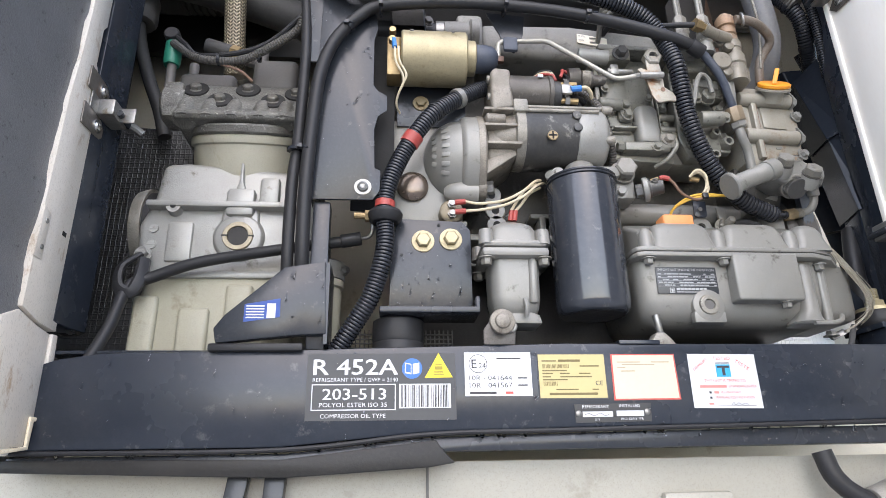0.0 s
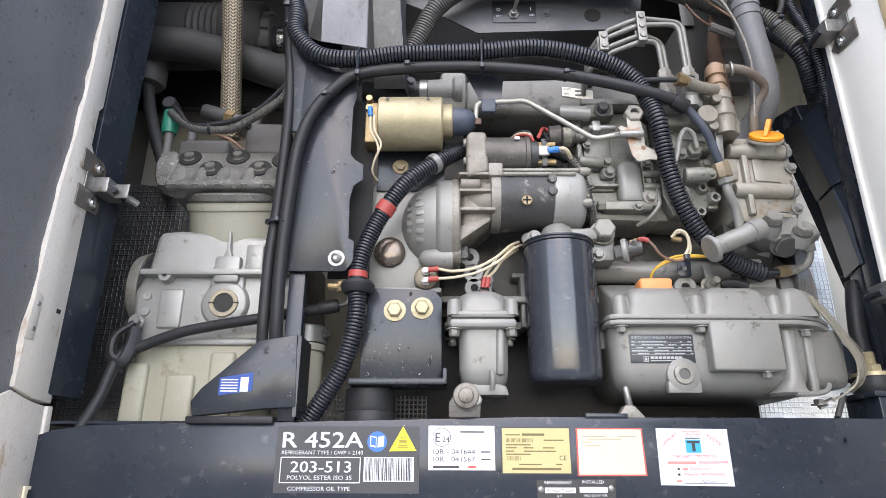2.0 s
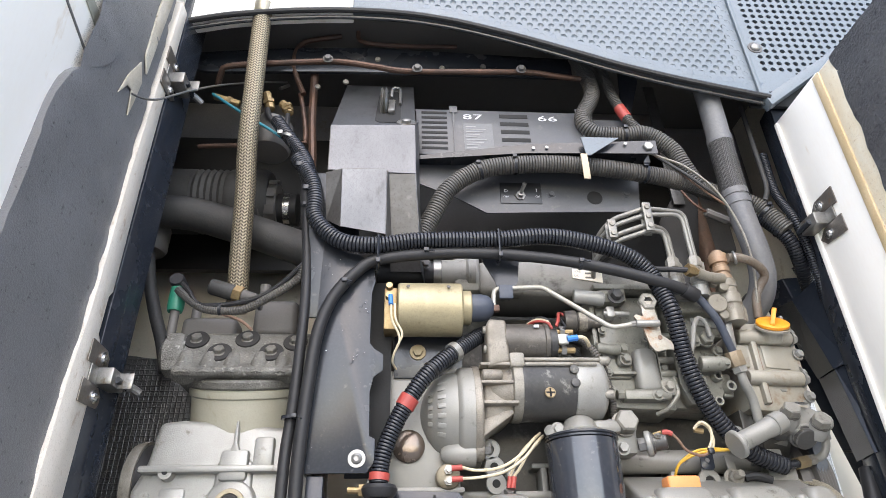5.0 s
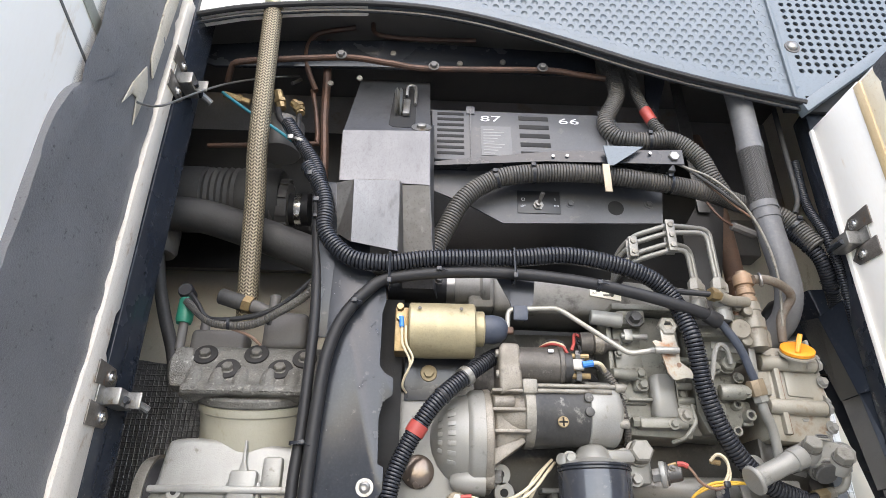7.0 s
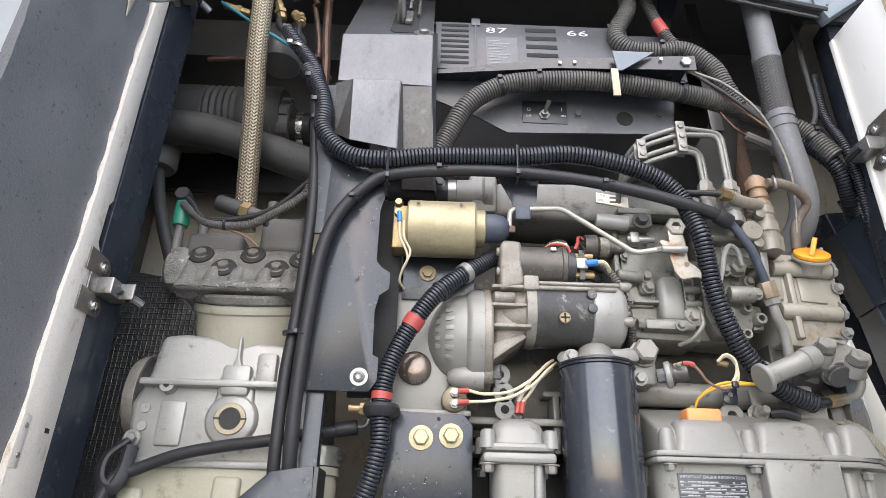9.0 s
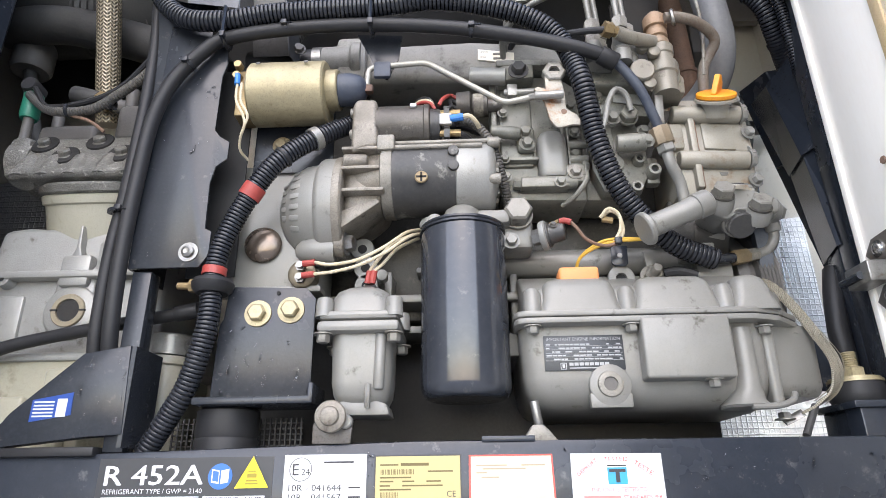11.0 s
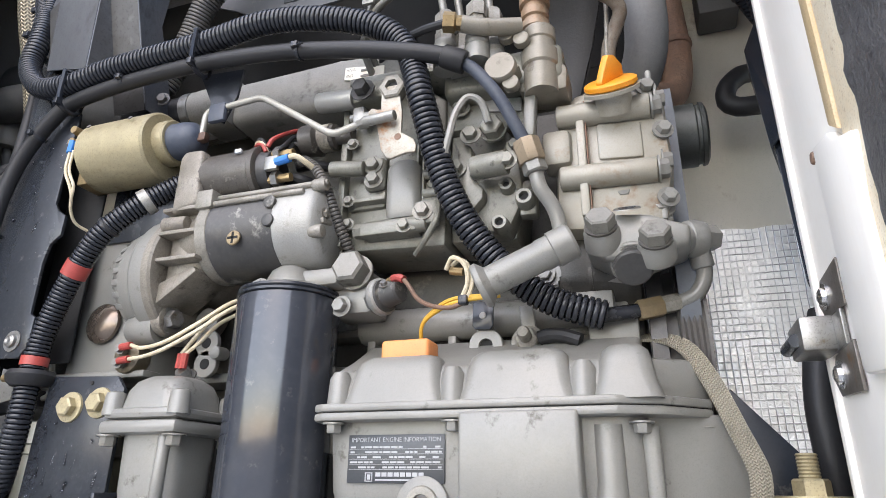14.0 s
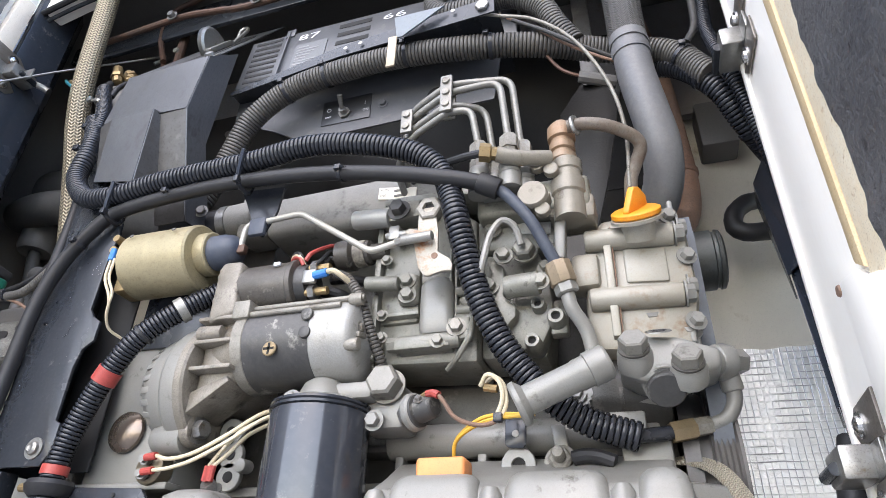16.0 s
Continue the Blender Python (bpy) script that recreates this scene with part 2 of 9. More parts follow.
def braid_material(name, light, dark, metal, along, around, slant=4.0):
    """Woven strands that run in zigzag columns round a hose."""
    m = bpy.data.materials.new(name)
    m.use_nodes = True
    n, k = m.node_tree.nodes, m.node_tree.links
    b = n["Principled BSDF"]
    uv = n.new("ShaderNodeTexCoord")
    sep = n.new("ShaderNodeSeparateXYZ")
    k.new(uv.outputs["UV"], sep.inputs[0])
    def op(kind, a, c=None):
        x = n.new("ShaderNodeMath")
        x.operation = kind
        for i, v in enumerate((a, c)):
            if v is None:
                continue
            if hasattr(v, "is_output"):
                k.new(v, x.inputs[i])
            else:
                x.inputs[i].default_value = v
        return x.outputs[0]
    u, v = op("MULTIPLY", sep.outputs[0], along), op("MULTIPLY", sep.outputs[1], around)
    zig = op("PINGPONG", v, 0.5)
    a = op("SINE", op("MULTIPLY", op("ADD", u, op("MULTIPLY", zig, slant)), 6.28318))
    c = op("COSINE", op("MULTIPLY", v, 12.56637))
    h = op("MULTIPLY_ADD", op("ADD", a, op("MULTIPLY", c, 0.45)), 0.35)
    n[h.node.name].inputs[2].default_value = 0.5
    x = n.new("ShaderNodeMix")
    x.data_type = "RGBA"
    k.new(h, x.inputs[0])
    x.inputs[6].default_value, x.inputs[7].default_value = (*dark, 1), (*light, 1)
    k.new(x.outputs[2], b.inputs["Base Color"])
    b.inputs["Metallic"].default_value, b.inputs["Roughness"].default_value = metal, 0.42
    bu = n.new("ShaderNodeBump")
    bu.inputs["Strength"].default_value, bu.inputs["Distance"].default_value = 0.8, 0.002
    k.new(h, bu.inputs["Height"])
    k.new(bu.outputs[0], b.inputs["Normal"])
    return m


steel_braid = braid_material("braided_steel", (0.5, 0.43, 0.31), (0.05, 0.04, 0.027), 0.5, 135, 11, 1.6)
earth_braid = braid_material("woven_earth_strap", (0.46, 0.42, 0.33), (0.24, 0.215, 0.165), 0.2, 330, 4, 1.5)
knit_hose = braid_material("knitted_hose_cover", (0.09, 0.085, 0.08), (0.04, 0.04, 0.04), 0.0, 260, 12)


def scrim_foil(name, light, dark):
    """Reinforced foil: crossing threads pressed through the sheet, with creases."""
    m = surface(name, light, 0.34, 0.5, dark, 0.8, 14, 60, 0.0, dark, 0.15, 25)
    n, k = m.node_tree.nodes, m.node_tree.links
    co = n.new("ShaderNodeTexCoord")
    heights = []
    for turn in (0, radians(90)):
        mp = n.new("ShaderNodeMapping")
        mp.inputs["Rotation"].default_value = (0, turn, 0)
        w = n.new("ShaderNodeTexWave")
        w.bands_direction = "X"
        w.inputs["Scale"].default_value, w.inputs["Distortion"].default_value, w.inputs["Detail"].default_value = (26 if turn else 30), 0.9, 2
        k.new(co.outputs["Object"], mp.inputs["Vector"]), k.new(mp.outputs[0], w.inputs["Vector"])
        patch = n.new("ShaderNodeTexNoise")
        patch.inputs["Scale"].default_value, patch.inputs["Detail"].default_value = 11 + 6 * turn, 3
        k.new(co.outputs["Object"], patch.inputs["Vector"])
        pr = n.new("ShaderNodeMapRange")
        pr.inputs["From Min"].default_value, pr.inputs["From Max"].default_value, pr.inputs["To Min"].default_value = 0.38, 0.6, 0.45
        k.new(patch.outputs["Fac"], pr.inputs["Value"])
        wm = n.new("ShaderNodeMath")
        wm.operation = "MULTIPLY"
        thin = n.new("ShaderNodeMath")
        thin.operation = "POWER"
        thin.inputs[1].default_value = 9.0
        k.new(w.outputs["Fac"], thin.inputs[0])
        k.new(thin.outputs[0], wm.inputs[0]), k.new(pr.outputs[0], wm.inputs[1])
        heights.append(wm.outputs[0])
    v = n.new("ShaderNodeTexVoronoi")
    v.feature = "DISTANCE_TO_EDGE"
    v.inputs["Scale"].default_value = 7
    k.new(co.outputs["Object"], v.inputs["Vector"])
    mx = n.new("ShaderNodeMath")
    mx.operation = "MAXIMUM"
    k.new(heights[0], mx.inputs[0]), k.new(heights[1], mx.inputs[1])
    cr = n.new("ShaderNodeMath")
    cr.operation = "MULTIPLY_ADD"
    k.new(v.outputs["Distance"], cr.inputs[0])
    cr.inputs[1].default_value = 5.0
    crinkle = n.new("ShaderNodeTexNoise")
    crinkle.inputs["Scale"].default_value, crinkle.inputs["Detail"].default_value, crinkle.inputs["Distortion"].default_value = 55, 4, 1.5
    k.new(co.outputs["Object"], crinkle.inputs["Vector"])
    both = n.new("ShaderNodeMath")
    both.operation = "MULTIPLY_ADD"
    both.inputs[1].default_value = 2.6
    k.new(crinkle.outputs["Fac"], both.inputs[0]), k.new(mx.outputs[0], both.inputs[2])
    k.new(both.outputs[0], cr.inputs[2])
    base = n["Principled BSDF"].inputs["Base Color"]
    paint = base.links[0].from_socket
    sh = n.new("ShaderNodeMapRange")
    sh.inputs["From Min"].default_value, sh.inputs["From Max"].default_value = 0.5, 0.9
    k.new(mx.outputs[0], sh.inputs["Value"])
    tm = n.new("ShaderNodeMix")
    tm.data_type = "RGBA"
    k.new(sh.outputs[0], tm.inputs[0]), k.new(paint, tm.inputs[6])
    tm.inputs[7].default_value = (*(c * 0.5 for c in dark), 1)
    k.new(tm.outputs[2], base)
    bu = n.new("ShaderNodeBump")
    bu.inputs["Strength"].default_value, bu.inputs["Distance"].default_value = 0.8, 0.001
    k.new(cr.outputs[0], bu.inputs["Height"]), k.new(bu.outputs[0], n["Principled BSDF"].inputs["Normal"])
    return m


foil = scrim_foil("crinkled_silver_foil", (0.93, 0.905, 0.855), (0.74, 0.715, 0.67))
dark_foil = scrim_foil("dark_foil_mat", (0.13, 0.13, 0.13), (0.08, 0.08, 0.079))
dull_brass = surface("dull_stained_brass", (0.3, 0.23, 0.13), 0.5, 0.4, (0.2, 0.15, 0.09), 0.8, 30, 300, 0.08)
plug_grey = surface("zinc_grey_plug", (0.25, 0.24, 0.215), 0.42, 0.2, (0.18, 0.17, 0.145), 0.7, 20, 420, 0.05, (0.08, 0.072, 0.06), 0.2, 40)
manifold_cast = surface("dull_manifold_casting", (0.27, 0.262, 0.238), 0.55, 0.0, (0.17, 0.163, 0.145), 0.9, 10, 420, 0.08, (0.07, 0.063, 0.053), 0.2, 18)
valve_cast = surface("oil_tanned_casting", (0.27, 0.25, 0.207), 0.4, 0.15, (0.2, 0.178, 0.14), 0.9, 18, 460, 0.06, (0.1, 0.078, 0.054), 0.18, 40)
dull_pipe = surface("dull_grey_pipe", (0.25, 0.243, 0.22), 0.36, 0.3, (0.17, 0.163, 0.145), 0.8, 25, 160, 0.08)

# ---- mesh tools ----
AX = {"x": Vector((1, 0, 0)), "y": Vector((0, 1, 0)), "z": Vector((0, 0, 1))}


def box(bm, lo, hi, bevel=0.0, segs=2):
    c = [(a + b) / 2 for a, b in zip(lo, hi)]
    d = [abs(b - a) for a, b in zip(lo, hi)]
    r = bmesh.ops.create_cube(bm, size=1.0, matrix=Matrix.LocRotScale(c, None, d))
    if bevel:
        es = list({e for v in r["verts"] for e in v.link_edges})
        bmesh.ops.bevel(bm, geom=es, offset=min(bevel, min(d) * 0.49), segments=segs, affect="EDGES", profile=0.5)
    return bm


def turned(bm, lo, hi, m, bevel=0.0):
    """A box in its own axes, laid into the scene by the matrix m."""
    t = bmesh.new()
    box(t, lo, hi, bevel)
    t.transform(m)
    merge(bm, t)


def merge(bm, t):
    me = bpy.data.meshes.new("tmp")
    t.to_mesh(me)
    t.free()
    bm.from_mesh(me)
    bpy.data.meshes.remove(me)


def prism(bm, outline, a, b, axis="y", bevel=0.0, segs=2):
    """A flat outline carried from a to b along an axis. For y the outline is (x, z); for x it is (y, z); for z it is (x, y)."""
    put = {"y": lambda p, d: (p[0], d, p[1]), "x": lambda p, d: (d, p[0], p[1]), "z": lambda p, d: (p[0], p[1], d)}[axis]
    t = bmesh.new()
    va, vb = [t.verts.new(put(p, a)) for p in outline], [t.verts.new(put(p, b)) for p in outline]
    t.faces.new(va), t.faces.new(vb)
    for i in range(len(outline)):
        j = (i + 1) % len(outline)
        t.faces.new((va[i], va[j], vb[j], vb[i]))
    bmesh.ops.recalc_face_normals(t, faces=t.faces)
    if bevel:
        bmesh.ops.bevel(t, geom=list(t.edges), offset=bevel, segments=segs, affect="EDGES", profile=0.5, clamp_overlap=True)
    merge(bm, t)
    return bm


def loft(bm, rings, corner=5):
    """A cast body: rounded rectangles (z, x0, x1, y0, y1, radius) joined from the lowest to the highest."""
    t, loops = bmesh.new(), []
    for z, x0, x1, y0, y1, r in rings:
        loop = []
        for cx, cy, a0 in ((x1 - r, y1 - r, 0), (x0 + r, y1 - r, 90), (x0 + r, y0 + r, 180), (x1 - r, y0 + r, 270)):
            for i in range(corner + 1):
                a = radians(a0 + 90 * i / corner)
                loop.append(t.verts.new((cx + r * math.cos(a), cy + r * math.sin(a), z)))
        loops.append(loop)
    for a, b in zip(loops, loops[1:]):
        for i in range(len(a)):
            j = (i + 1) % len(a)
            t.faces.new((a[i], a[j], b[j], b[i]))
    t.faces.new(loops[0][::-1]), t.faces.new(loops[-1])
    bmesh.ops.recalc_face_normals(t, faces=t.faces)
    merge(bm, t)
    return bm


def lathe(bm, p, direction, profile, seg=24, caps=True):
    """Rings of (distance along, radius) about an axis from p."""
    d = Vector(AX.get(direction, direction) if isinstance(direction, str) else direction).normalized()
    q = d.to_track_quat("Z", "Y").to_matrix()
    rings = []
    for h, r in profile:
        rings.append([bm.verts.new(Vector(p) + q @ Vector((r * math.cos(6.28318 * i / seg), r * math.sin(6.28318 * i / seg), h))) for i in range(seg)])
    for a, b in zip(rings, rings[1:]):
        for i in range(seg):
            j = (i + 1) % seg
            bm.faces.new((a[i], a[j], b[j], b[i]))
    if caps:
        bm.faces.new(rings[0][::-1]), bm.faces.new(rings[-1])
    return bm


def rod(bm, a, b, r, seg=16, edge=0.0, r2=None):
    a, b = Vector(a), Vector(b)
    n = (b - a).length
    r2 = r if r2 is None else r2
    e = min(edge, n * 0.4, r * 0.6)
    prof = [(0, r), (n, r2)] if not e else [(0, r - e), (e * 0.3, r - e * 0.3), (e, r), (n - e, r2), (n - e * 0.3, r2 - e * 0.3), (n, r2 - e)]
    return lathe(bm, a, b - a, prof, seg)


def spline(pts, step=0.01):
    """Smooth run through the points, evenly stepped."""
    p = [Vector(v) for v in pts]
    p = [p[0] * 2 - p[1]] + p + [p[-1] * 2 - p[-2]]
    fine = []
    for i in range(1, len(p) - 2):
        for k in range(24):
            t = k / 24
            fine.append(0.5 * (2 * p[i] + (p[i + 1] - p[i - 1]) * t + (2 * p[i - 1] - 5 * p[i] + 4 * p[i + 1] - p[i + 2]) * t * t
                               + (3 * p[i] - p[i - 1] - 3 * p[i + 1] + p[i + 2]) * t ** 3))
    fine.append(p[-2])
    out, left = [fine[0]], step
    for a, b in zip(fine, fine[1:]):
        d = (b - a).length
        while d >= left and d > 1e-9:
            a = a + (b - a) * (left / d)
            d -= left
            out.append(a.copy())
            left = step
        left -= d
    if (out[-1] - fine[-1]).length > step * 0.3:
        out.append(fine[-1])
    return out


def sweep(bm, run, radii, seg=12, flat=1.0):
    """A tube along a stepped run; radii gives one radius, or one for each step."""
    uvl = bm.loops.layers.uv.verify()
    n = len(run)
    up = None
    rings, length = [], [0.0]
    for i in range(n):
        t = (run[min(i + 1, n - 1)] - run[max(i - 1, 0)]).normalized()
        if up is None:
            up = t.orthogonal().normalized()
        up = (up - t * up.dot(t)).normalized()
        side = t.cross(up)
        r = radii[i] if hasattr(radii, "__len__") else radii
        rings.append([bm.verts.new(run[i] + (up * math.cos(6.28318 * k / seg) + side * math.sin(6.28318 * k / seg) * flat) * r) for k in range(seg)])
        if i:
            length.append(length[-1] + (run[i] - run[i - 1]).length)
    for i in range(n - 1):
        for k in range(seg):
            j = (k + 1) % seg
            f = bm.faces.new((rings[i][k], rings[i][j], rings[i + 1][j], rings[i + 1][k]))
            for lp, (u, v) in zip(f.loops, ((length[i], k), (length[i], k + 1), (length[i + 1], k + 1), (length[i + 1], k))):
                lp[uvl].uv = (u, v / seg)
    bm.faces.new(rings[0][::-1]), bm.faces.new(rings[-1])
    return bm


def tube(bm, pts, r, seg=12, step=0.012, flat=1.0):
    return sweep(bm, spline(pts, step), r, seg, flat)


def ribbon(bm, pts, axis, half, thick, step=0.008):
    """A flat woven strap: its width lies along the axis."""
    uvl = bm.loops.layers.uv.verify()
    run, ax = spline(pts, step), Vector(axis).normalized()
    rings, length = [], 0.0
    for i, p in enumerate(run):
        t = (run[min(i + 1, len(run) - 1)] - run[max(i - 1, 0)]).normalized()
        w = (ax - t * ax.dot(t)).normalized() * half
        nn = t.cross(w).normalized() * thick / 2
        length += (p - run[i - 1]).length if i else 0
        rings.append(([bm.verts.new(p + w * a + nn * c) for a, c in ((-1, -1), (1, -1), (1, 1), (-1, 1))], length))
    for (a, ua), (c, uc) in zip(rings, rings[1:]):
        for k in range(4):
            j = (k + 1) % 4
            f = bm.faces.new((a[k], a[j], c[j], c[k]))
            for lp, uv in zip(f.loops, ((ua, (0, 1, 1, 0)[k]), (ua, (0, 1, 1, 0)[j]), (uc, (0, 1, 1, 0)[j]), (uc, (0, 1, 1, 0)[k]))):
                lp[uvl].uv = uv
    bm.faces.new(rings[0][0][::-1]), bm.faces.new(rings[-1][0])
    return bm


def bent(bm, pts, r, fillet=0.012, seg=12):
    """A pipe of straight lengths with rounded bends."""
    p = [Vector(v) for v in pts]
    run = [p[0]]
    for a, b, c in zip(p, p[1:], p[2:]):
        f = min(fillet, (a - b).length * 0.45, (c - b).length * 0.45)
        s, e = b + (a - b).normalized() * f, b + (c - b).normalized() * f
        run += [s * (1 - t) ** 2 + b * 2 * t * (1 - t) + e * t * t for t in (0, 0.2, 0.4, 0.6, 0.8, 1)]
    return sweep(bm, run + [p[-1]], r, seg)


def ribbed(bm, pts, r, pitch=0.0068, depth=0.0034, seg=18):
    """Corrugated conduit: square ribs along the run."""
    run = spline(pts, pitch / 6)
    shape = (r, r, r, r - depth * 0.16, r - depth, r - depth * 0.16)
    return sweep(bm, run, [shape[i % 6] for i in range(len(run))], seg)


def hexbolt(bm, p, direction, r=0.008, h=0.006, washer=True):
    """A hexagon head with its washer."""
    d = Vector(AX.get(direction, direction) if isinstance(direction, str) else direction).normalized()
    if washer:
        lathe(bm, p, d, [(0, r * 1.45), (r * 0.2, r * 1.45)], 16)
    lathe(bm, Vector(p) + d * (r * 0.2), d, [(0, r), (h * 0.8, r), (h, r * 0.86)], 6)
    return bm


ORIGIN = {}


def place(ob, at):
    ob.location = at
    ORIGIN[ob.name] = Vector(at)
    return ob


def root_of(ob):
    while ob.parent:
        ob = ob.parent
    return ORIGIN.get(ob.name, Vector())


def mesh_of(name, bm, material, bevel=0.0, smooth=35):
    bm.normal_update()
    if bevel:
        es = [e for e in bm.edges if len(e.link_faces) == 2 and e.calc_face_angle(0) > 0.6]
        bmesh.ops.bevel(bm, geom=es, offset=bevel, segments=2, affect="EDGES", profile=0.5, clamp_overlap=True)
    me = bpy.data.meshes.new(name)
    bm.normal_update()
    for f in bm.faces:
        f.smooth = True
    lim = radians(smooth)
    for e in bm.edges:
        e.smooth = len(e.link_faces) == 2 and e.calc_face_angle(0) < lim
    bm.to_mesh(me)
    bm.free()
    me.materials.append(material)
    return me


def thing(name, at, label, category, group="", kind=""):
    return tagged(place(new(name), at), label, category, group, kind)


def part(name, bm, material, parent, label="", bevel=0.0):
    bm.transform(Matrix.Translation(-root_of(parent)))
    ob = new(name, mesh_of(name, bm, material, bevel))
    ob.parent = parent
    return tagged(ob, label)


def solo(name, bm, material, label, category, group="", kind="", bevel=0.0):
    return tagged(new(name, mesh_of(name, bm, material, bevel)), label, category, group, kind)


def B():
    return bmesh.new()


def lettering(name, text, x, y, z, height, material, parent, width=None, turn=0.0, depth=0.0003):
    """Raised print on a face that looks towards -y, its lower left corner at x, z."""
    cu = bpy.data.curves.new(name, "FONT")
    cu.body, cu.size, cu.extrude, cu.resolution_u = text, 1.0, 0.0, 2
    tmp = bpy.data.objects.new(name, cu)
    scene.collection.objects.link(tmp)
    me = bpy.data.meshes.new_from_object(tmp.evaluated_get(bpy.context.evaluated_depsgraph_get()))
    bpy.data.objects.remove(tmp)
    xs, ys = [v.co.x for v in me.vertices], [v.co.y for v in me.vertices]
    sy = height / (max(ys) - min(ys))
    sx = width / (max(xs) - min(xs)) if width else sy
    x0, y0 = min(xs), min(ys)
    c, s = math.cos(radians(turn)), math.sin(radians(turn))
    o = root_of(parent)
    for v in me.vertices:
        a, b = (v.co.x - x0) * sx, (v.co.y - y0) * sy
        v.co = Vector((x + a * c - b * s, y, z + a * s + b * c)) - o
    me.materials.append(material)
    ob = new(name, me)
    ob.parent = parent
    return ob


def flat(x0, z0, x1, z1, y, thick=0.0006):
    """A thin upright sheet that looks towards -y."""
    return box(B(), (x0, y - thick, z0), (x1, y, z1))

# ---- setting ----
# Unseen ground, kept pale so that it bounces light up to the doors.
solo("ground", box(B(), (-60, -60, -0.1), (60, 60, 0)), bounce_ground, "unseen pale ground that bounces light", "ground", kind="structure")
solo("wall_back", box(B(), (-1.2, 1.5, 0.0), (1.7, 1.56, 4.2)), dim_wall, "grimy cream rear panel of the unit bay", "wall", kind="structure")
solo("wall_left", box(B(), (-0.7, 1.05, 1.66), (-0.66, 1.5, 3.4)), dull_black, "black side wall of the engine bay", "wall", kind="structure")
solo("wall_right", box(B(), (1.14, 1.05, 2.64), (1.18, 1.5, 3.4)), dim_wall, "cream side wall of the engine bay", "wall", kind="structure")
# Darker panel paints the shade high on the rear wall.
solo("wall_upper_rear", box(B(), (0.842, 1.46, 2.87), (1.14, 1.48, 3.235)), shade_tuned_panel, "upper rear panel, darkened as painted shade", "wall", kind="structure")
solo("ceiling", box(B(), (-0.66, 1.03, 3.24), (1.14, 1.5, 3.29)), dull_black, "black roof of the engine bay", "ceiling", kind="structure")
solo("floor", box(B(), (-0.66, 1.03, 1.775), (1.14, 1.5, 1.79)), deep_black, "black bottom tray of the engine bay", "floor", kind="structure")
# Bulkhead grey is lifted to make up for light missing under the roof.
solo("wall_bulkhead", box(B(), (-0.66, 1.4, 3.1), (0.84, 1.42, 3.235)), shade_tuned_panel, "grey bulkhead behind the engine, lifted for missing light", "wall", kind="structure")
# Near-black sheets added to paint the deep shade behind the engine.
solo("wall_bulkhead_lower", box(B(), (-0.66, 1.4, 2.66), (0.84, 1.42, 3.1)), deep_black, "lower bulkhead behind the engine, near-black as painted shade", "wall", kind="structure")
solo("wall_bulkhead_shade", box(B(), (0.0, 1.402, 2.2), (0.842, 1.418, 2.66)), deep_black, "near-black sheet behind the engine, added as painted shade", "wall", kind="structure")
solo("wall_lower", box(B(), (-1.0, 1.03, 0.0), (1.5, 1.08, 1.655)), cream_wall, "cream lower body panel", "wall", kind="structure")
b = B()
box(b, (0.088, 1.026, 1.45), (0.092, 1.03, 1.655))
solo("trim", b, dull_black, "dark seam strip in the body panel", "trim", kind="structure")
# side posts
b = B()
prism(b, [(-0.4685, 0.975), (-0.464, 1.022), (-0.456, 1.06), (-0.478, 1.085), (-0.66, 1.085), (-0.66, 1.022), (-0.4855, 1.02), (-0.4855, 0.975)], 1.86, 3.2, "z", 0.002)
solo("post_left", b, beam_paint, "dark painted side post of the frame", "post", kind="structure")
b = B()
prism(b, [(0.957, 1.036), (0.966, 1.1), (1.14, 1.1), (1.14, 1.036)], 1.79, 2.95, "z", 0.002)
prism(b, [(0.966, 1.101), (0.985, 1.17), (1.03, 1.17), (1.02, 1.101)], 1.79, 2.2, "z", 0.003)
solo("post_right", b, beam_paint, "dark painted side post of the frame", "post", kind="structure")

# slanting angle strips fixed to the post, the upper overlapping the lower
for top, foot, back_top, back_foot, side_top, side_foot in (
        ((0.965, 1.19, 2.485), (0.961, 1.126, 2.297), (0.985, 1.294, 2.513), (0.985, 1.218, 2.305), (0.98, 1.12, 2.5), (0.974, 1.09, 2.3)),
        ((0.966, 1.132, 2.31), (0.963, 1.095, 2.12), (0.99, 1.222, 2.31), (0.988, 1.185, 2.12), (0.98, 1.095, 2.31), (0.976, 1.08, 2.12))):
    strip = thing("angle_strip", foot, "black bent angle strip beside the frame post", "strip", "angle strips")
    for pts in ((top, foot, back_foot, back_top), (top, side_top, side_foot, foot)):
        b = B()
        b.faces.new([b.verts.new(p) for p in pts])
        b.normal_update()
        bmesh.ops.solidify(b, geom=b.faces, thickness=0.002)
        part("leaf", b, beam_paint, strip)
    part("pale_edge", rod(B(), top, foot, 0.0012, 6), panel_paint, strip, "thin paler edge")

# front beam with its lip
beam = thing("front_beam", (0.2, 1.0, 1.7), "dark blue painted steel cross beam with wet drops", "beam")
prism_bm = prism(B(), [(-0.5, 1.79), (-0.45, 1.806), (-0.39, 1.814), (-0.1, 1.819), (0.31, 1.8285), (0.95, 1.8265), (0.95, 1.708), (0.3, 1.699),
                       (0.09, 1.695), (-0.13, 1.676), (-0.5, 1.676)], 0.984, 1.03, "y", 0.004)
part("beam_body", prism_bm, beam_paint, beam)
part("top_flange", box(B(), (-0.48, 1.0, 1.815), (0.945, 1.12, 1.821), 0.002), beam_paint, beam)
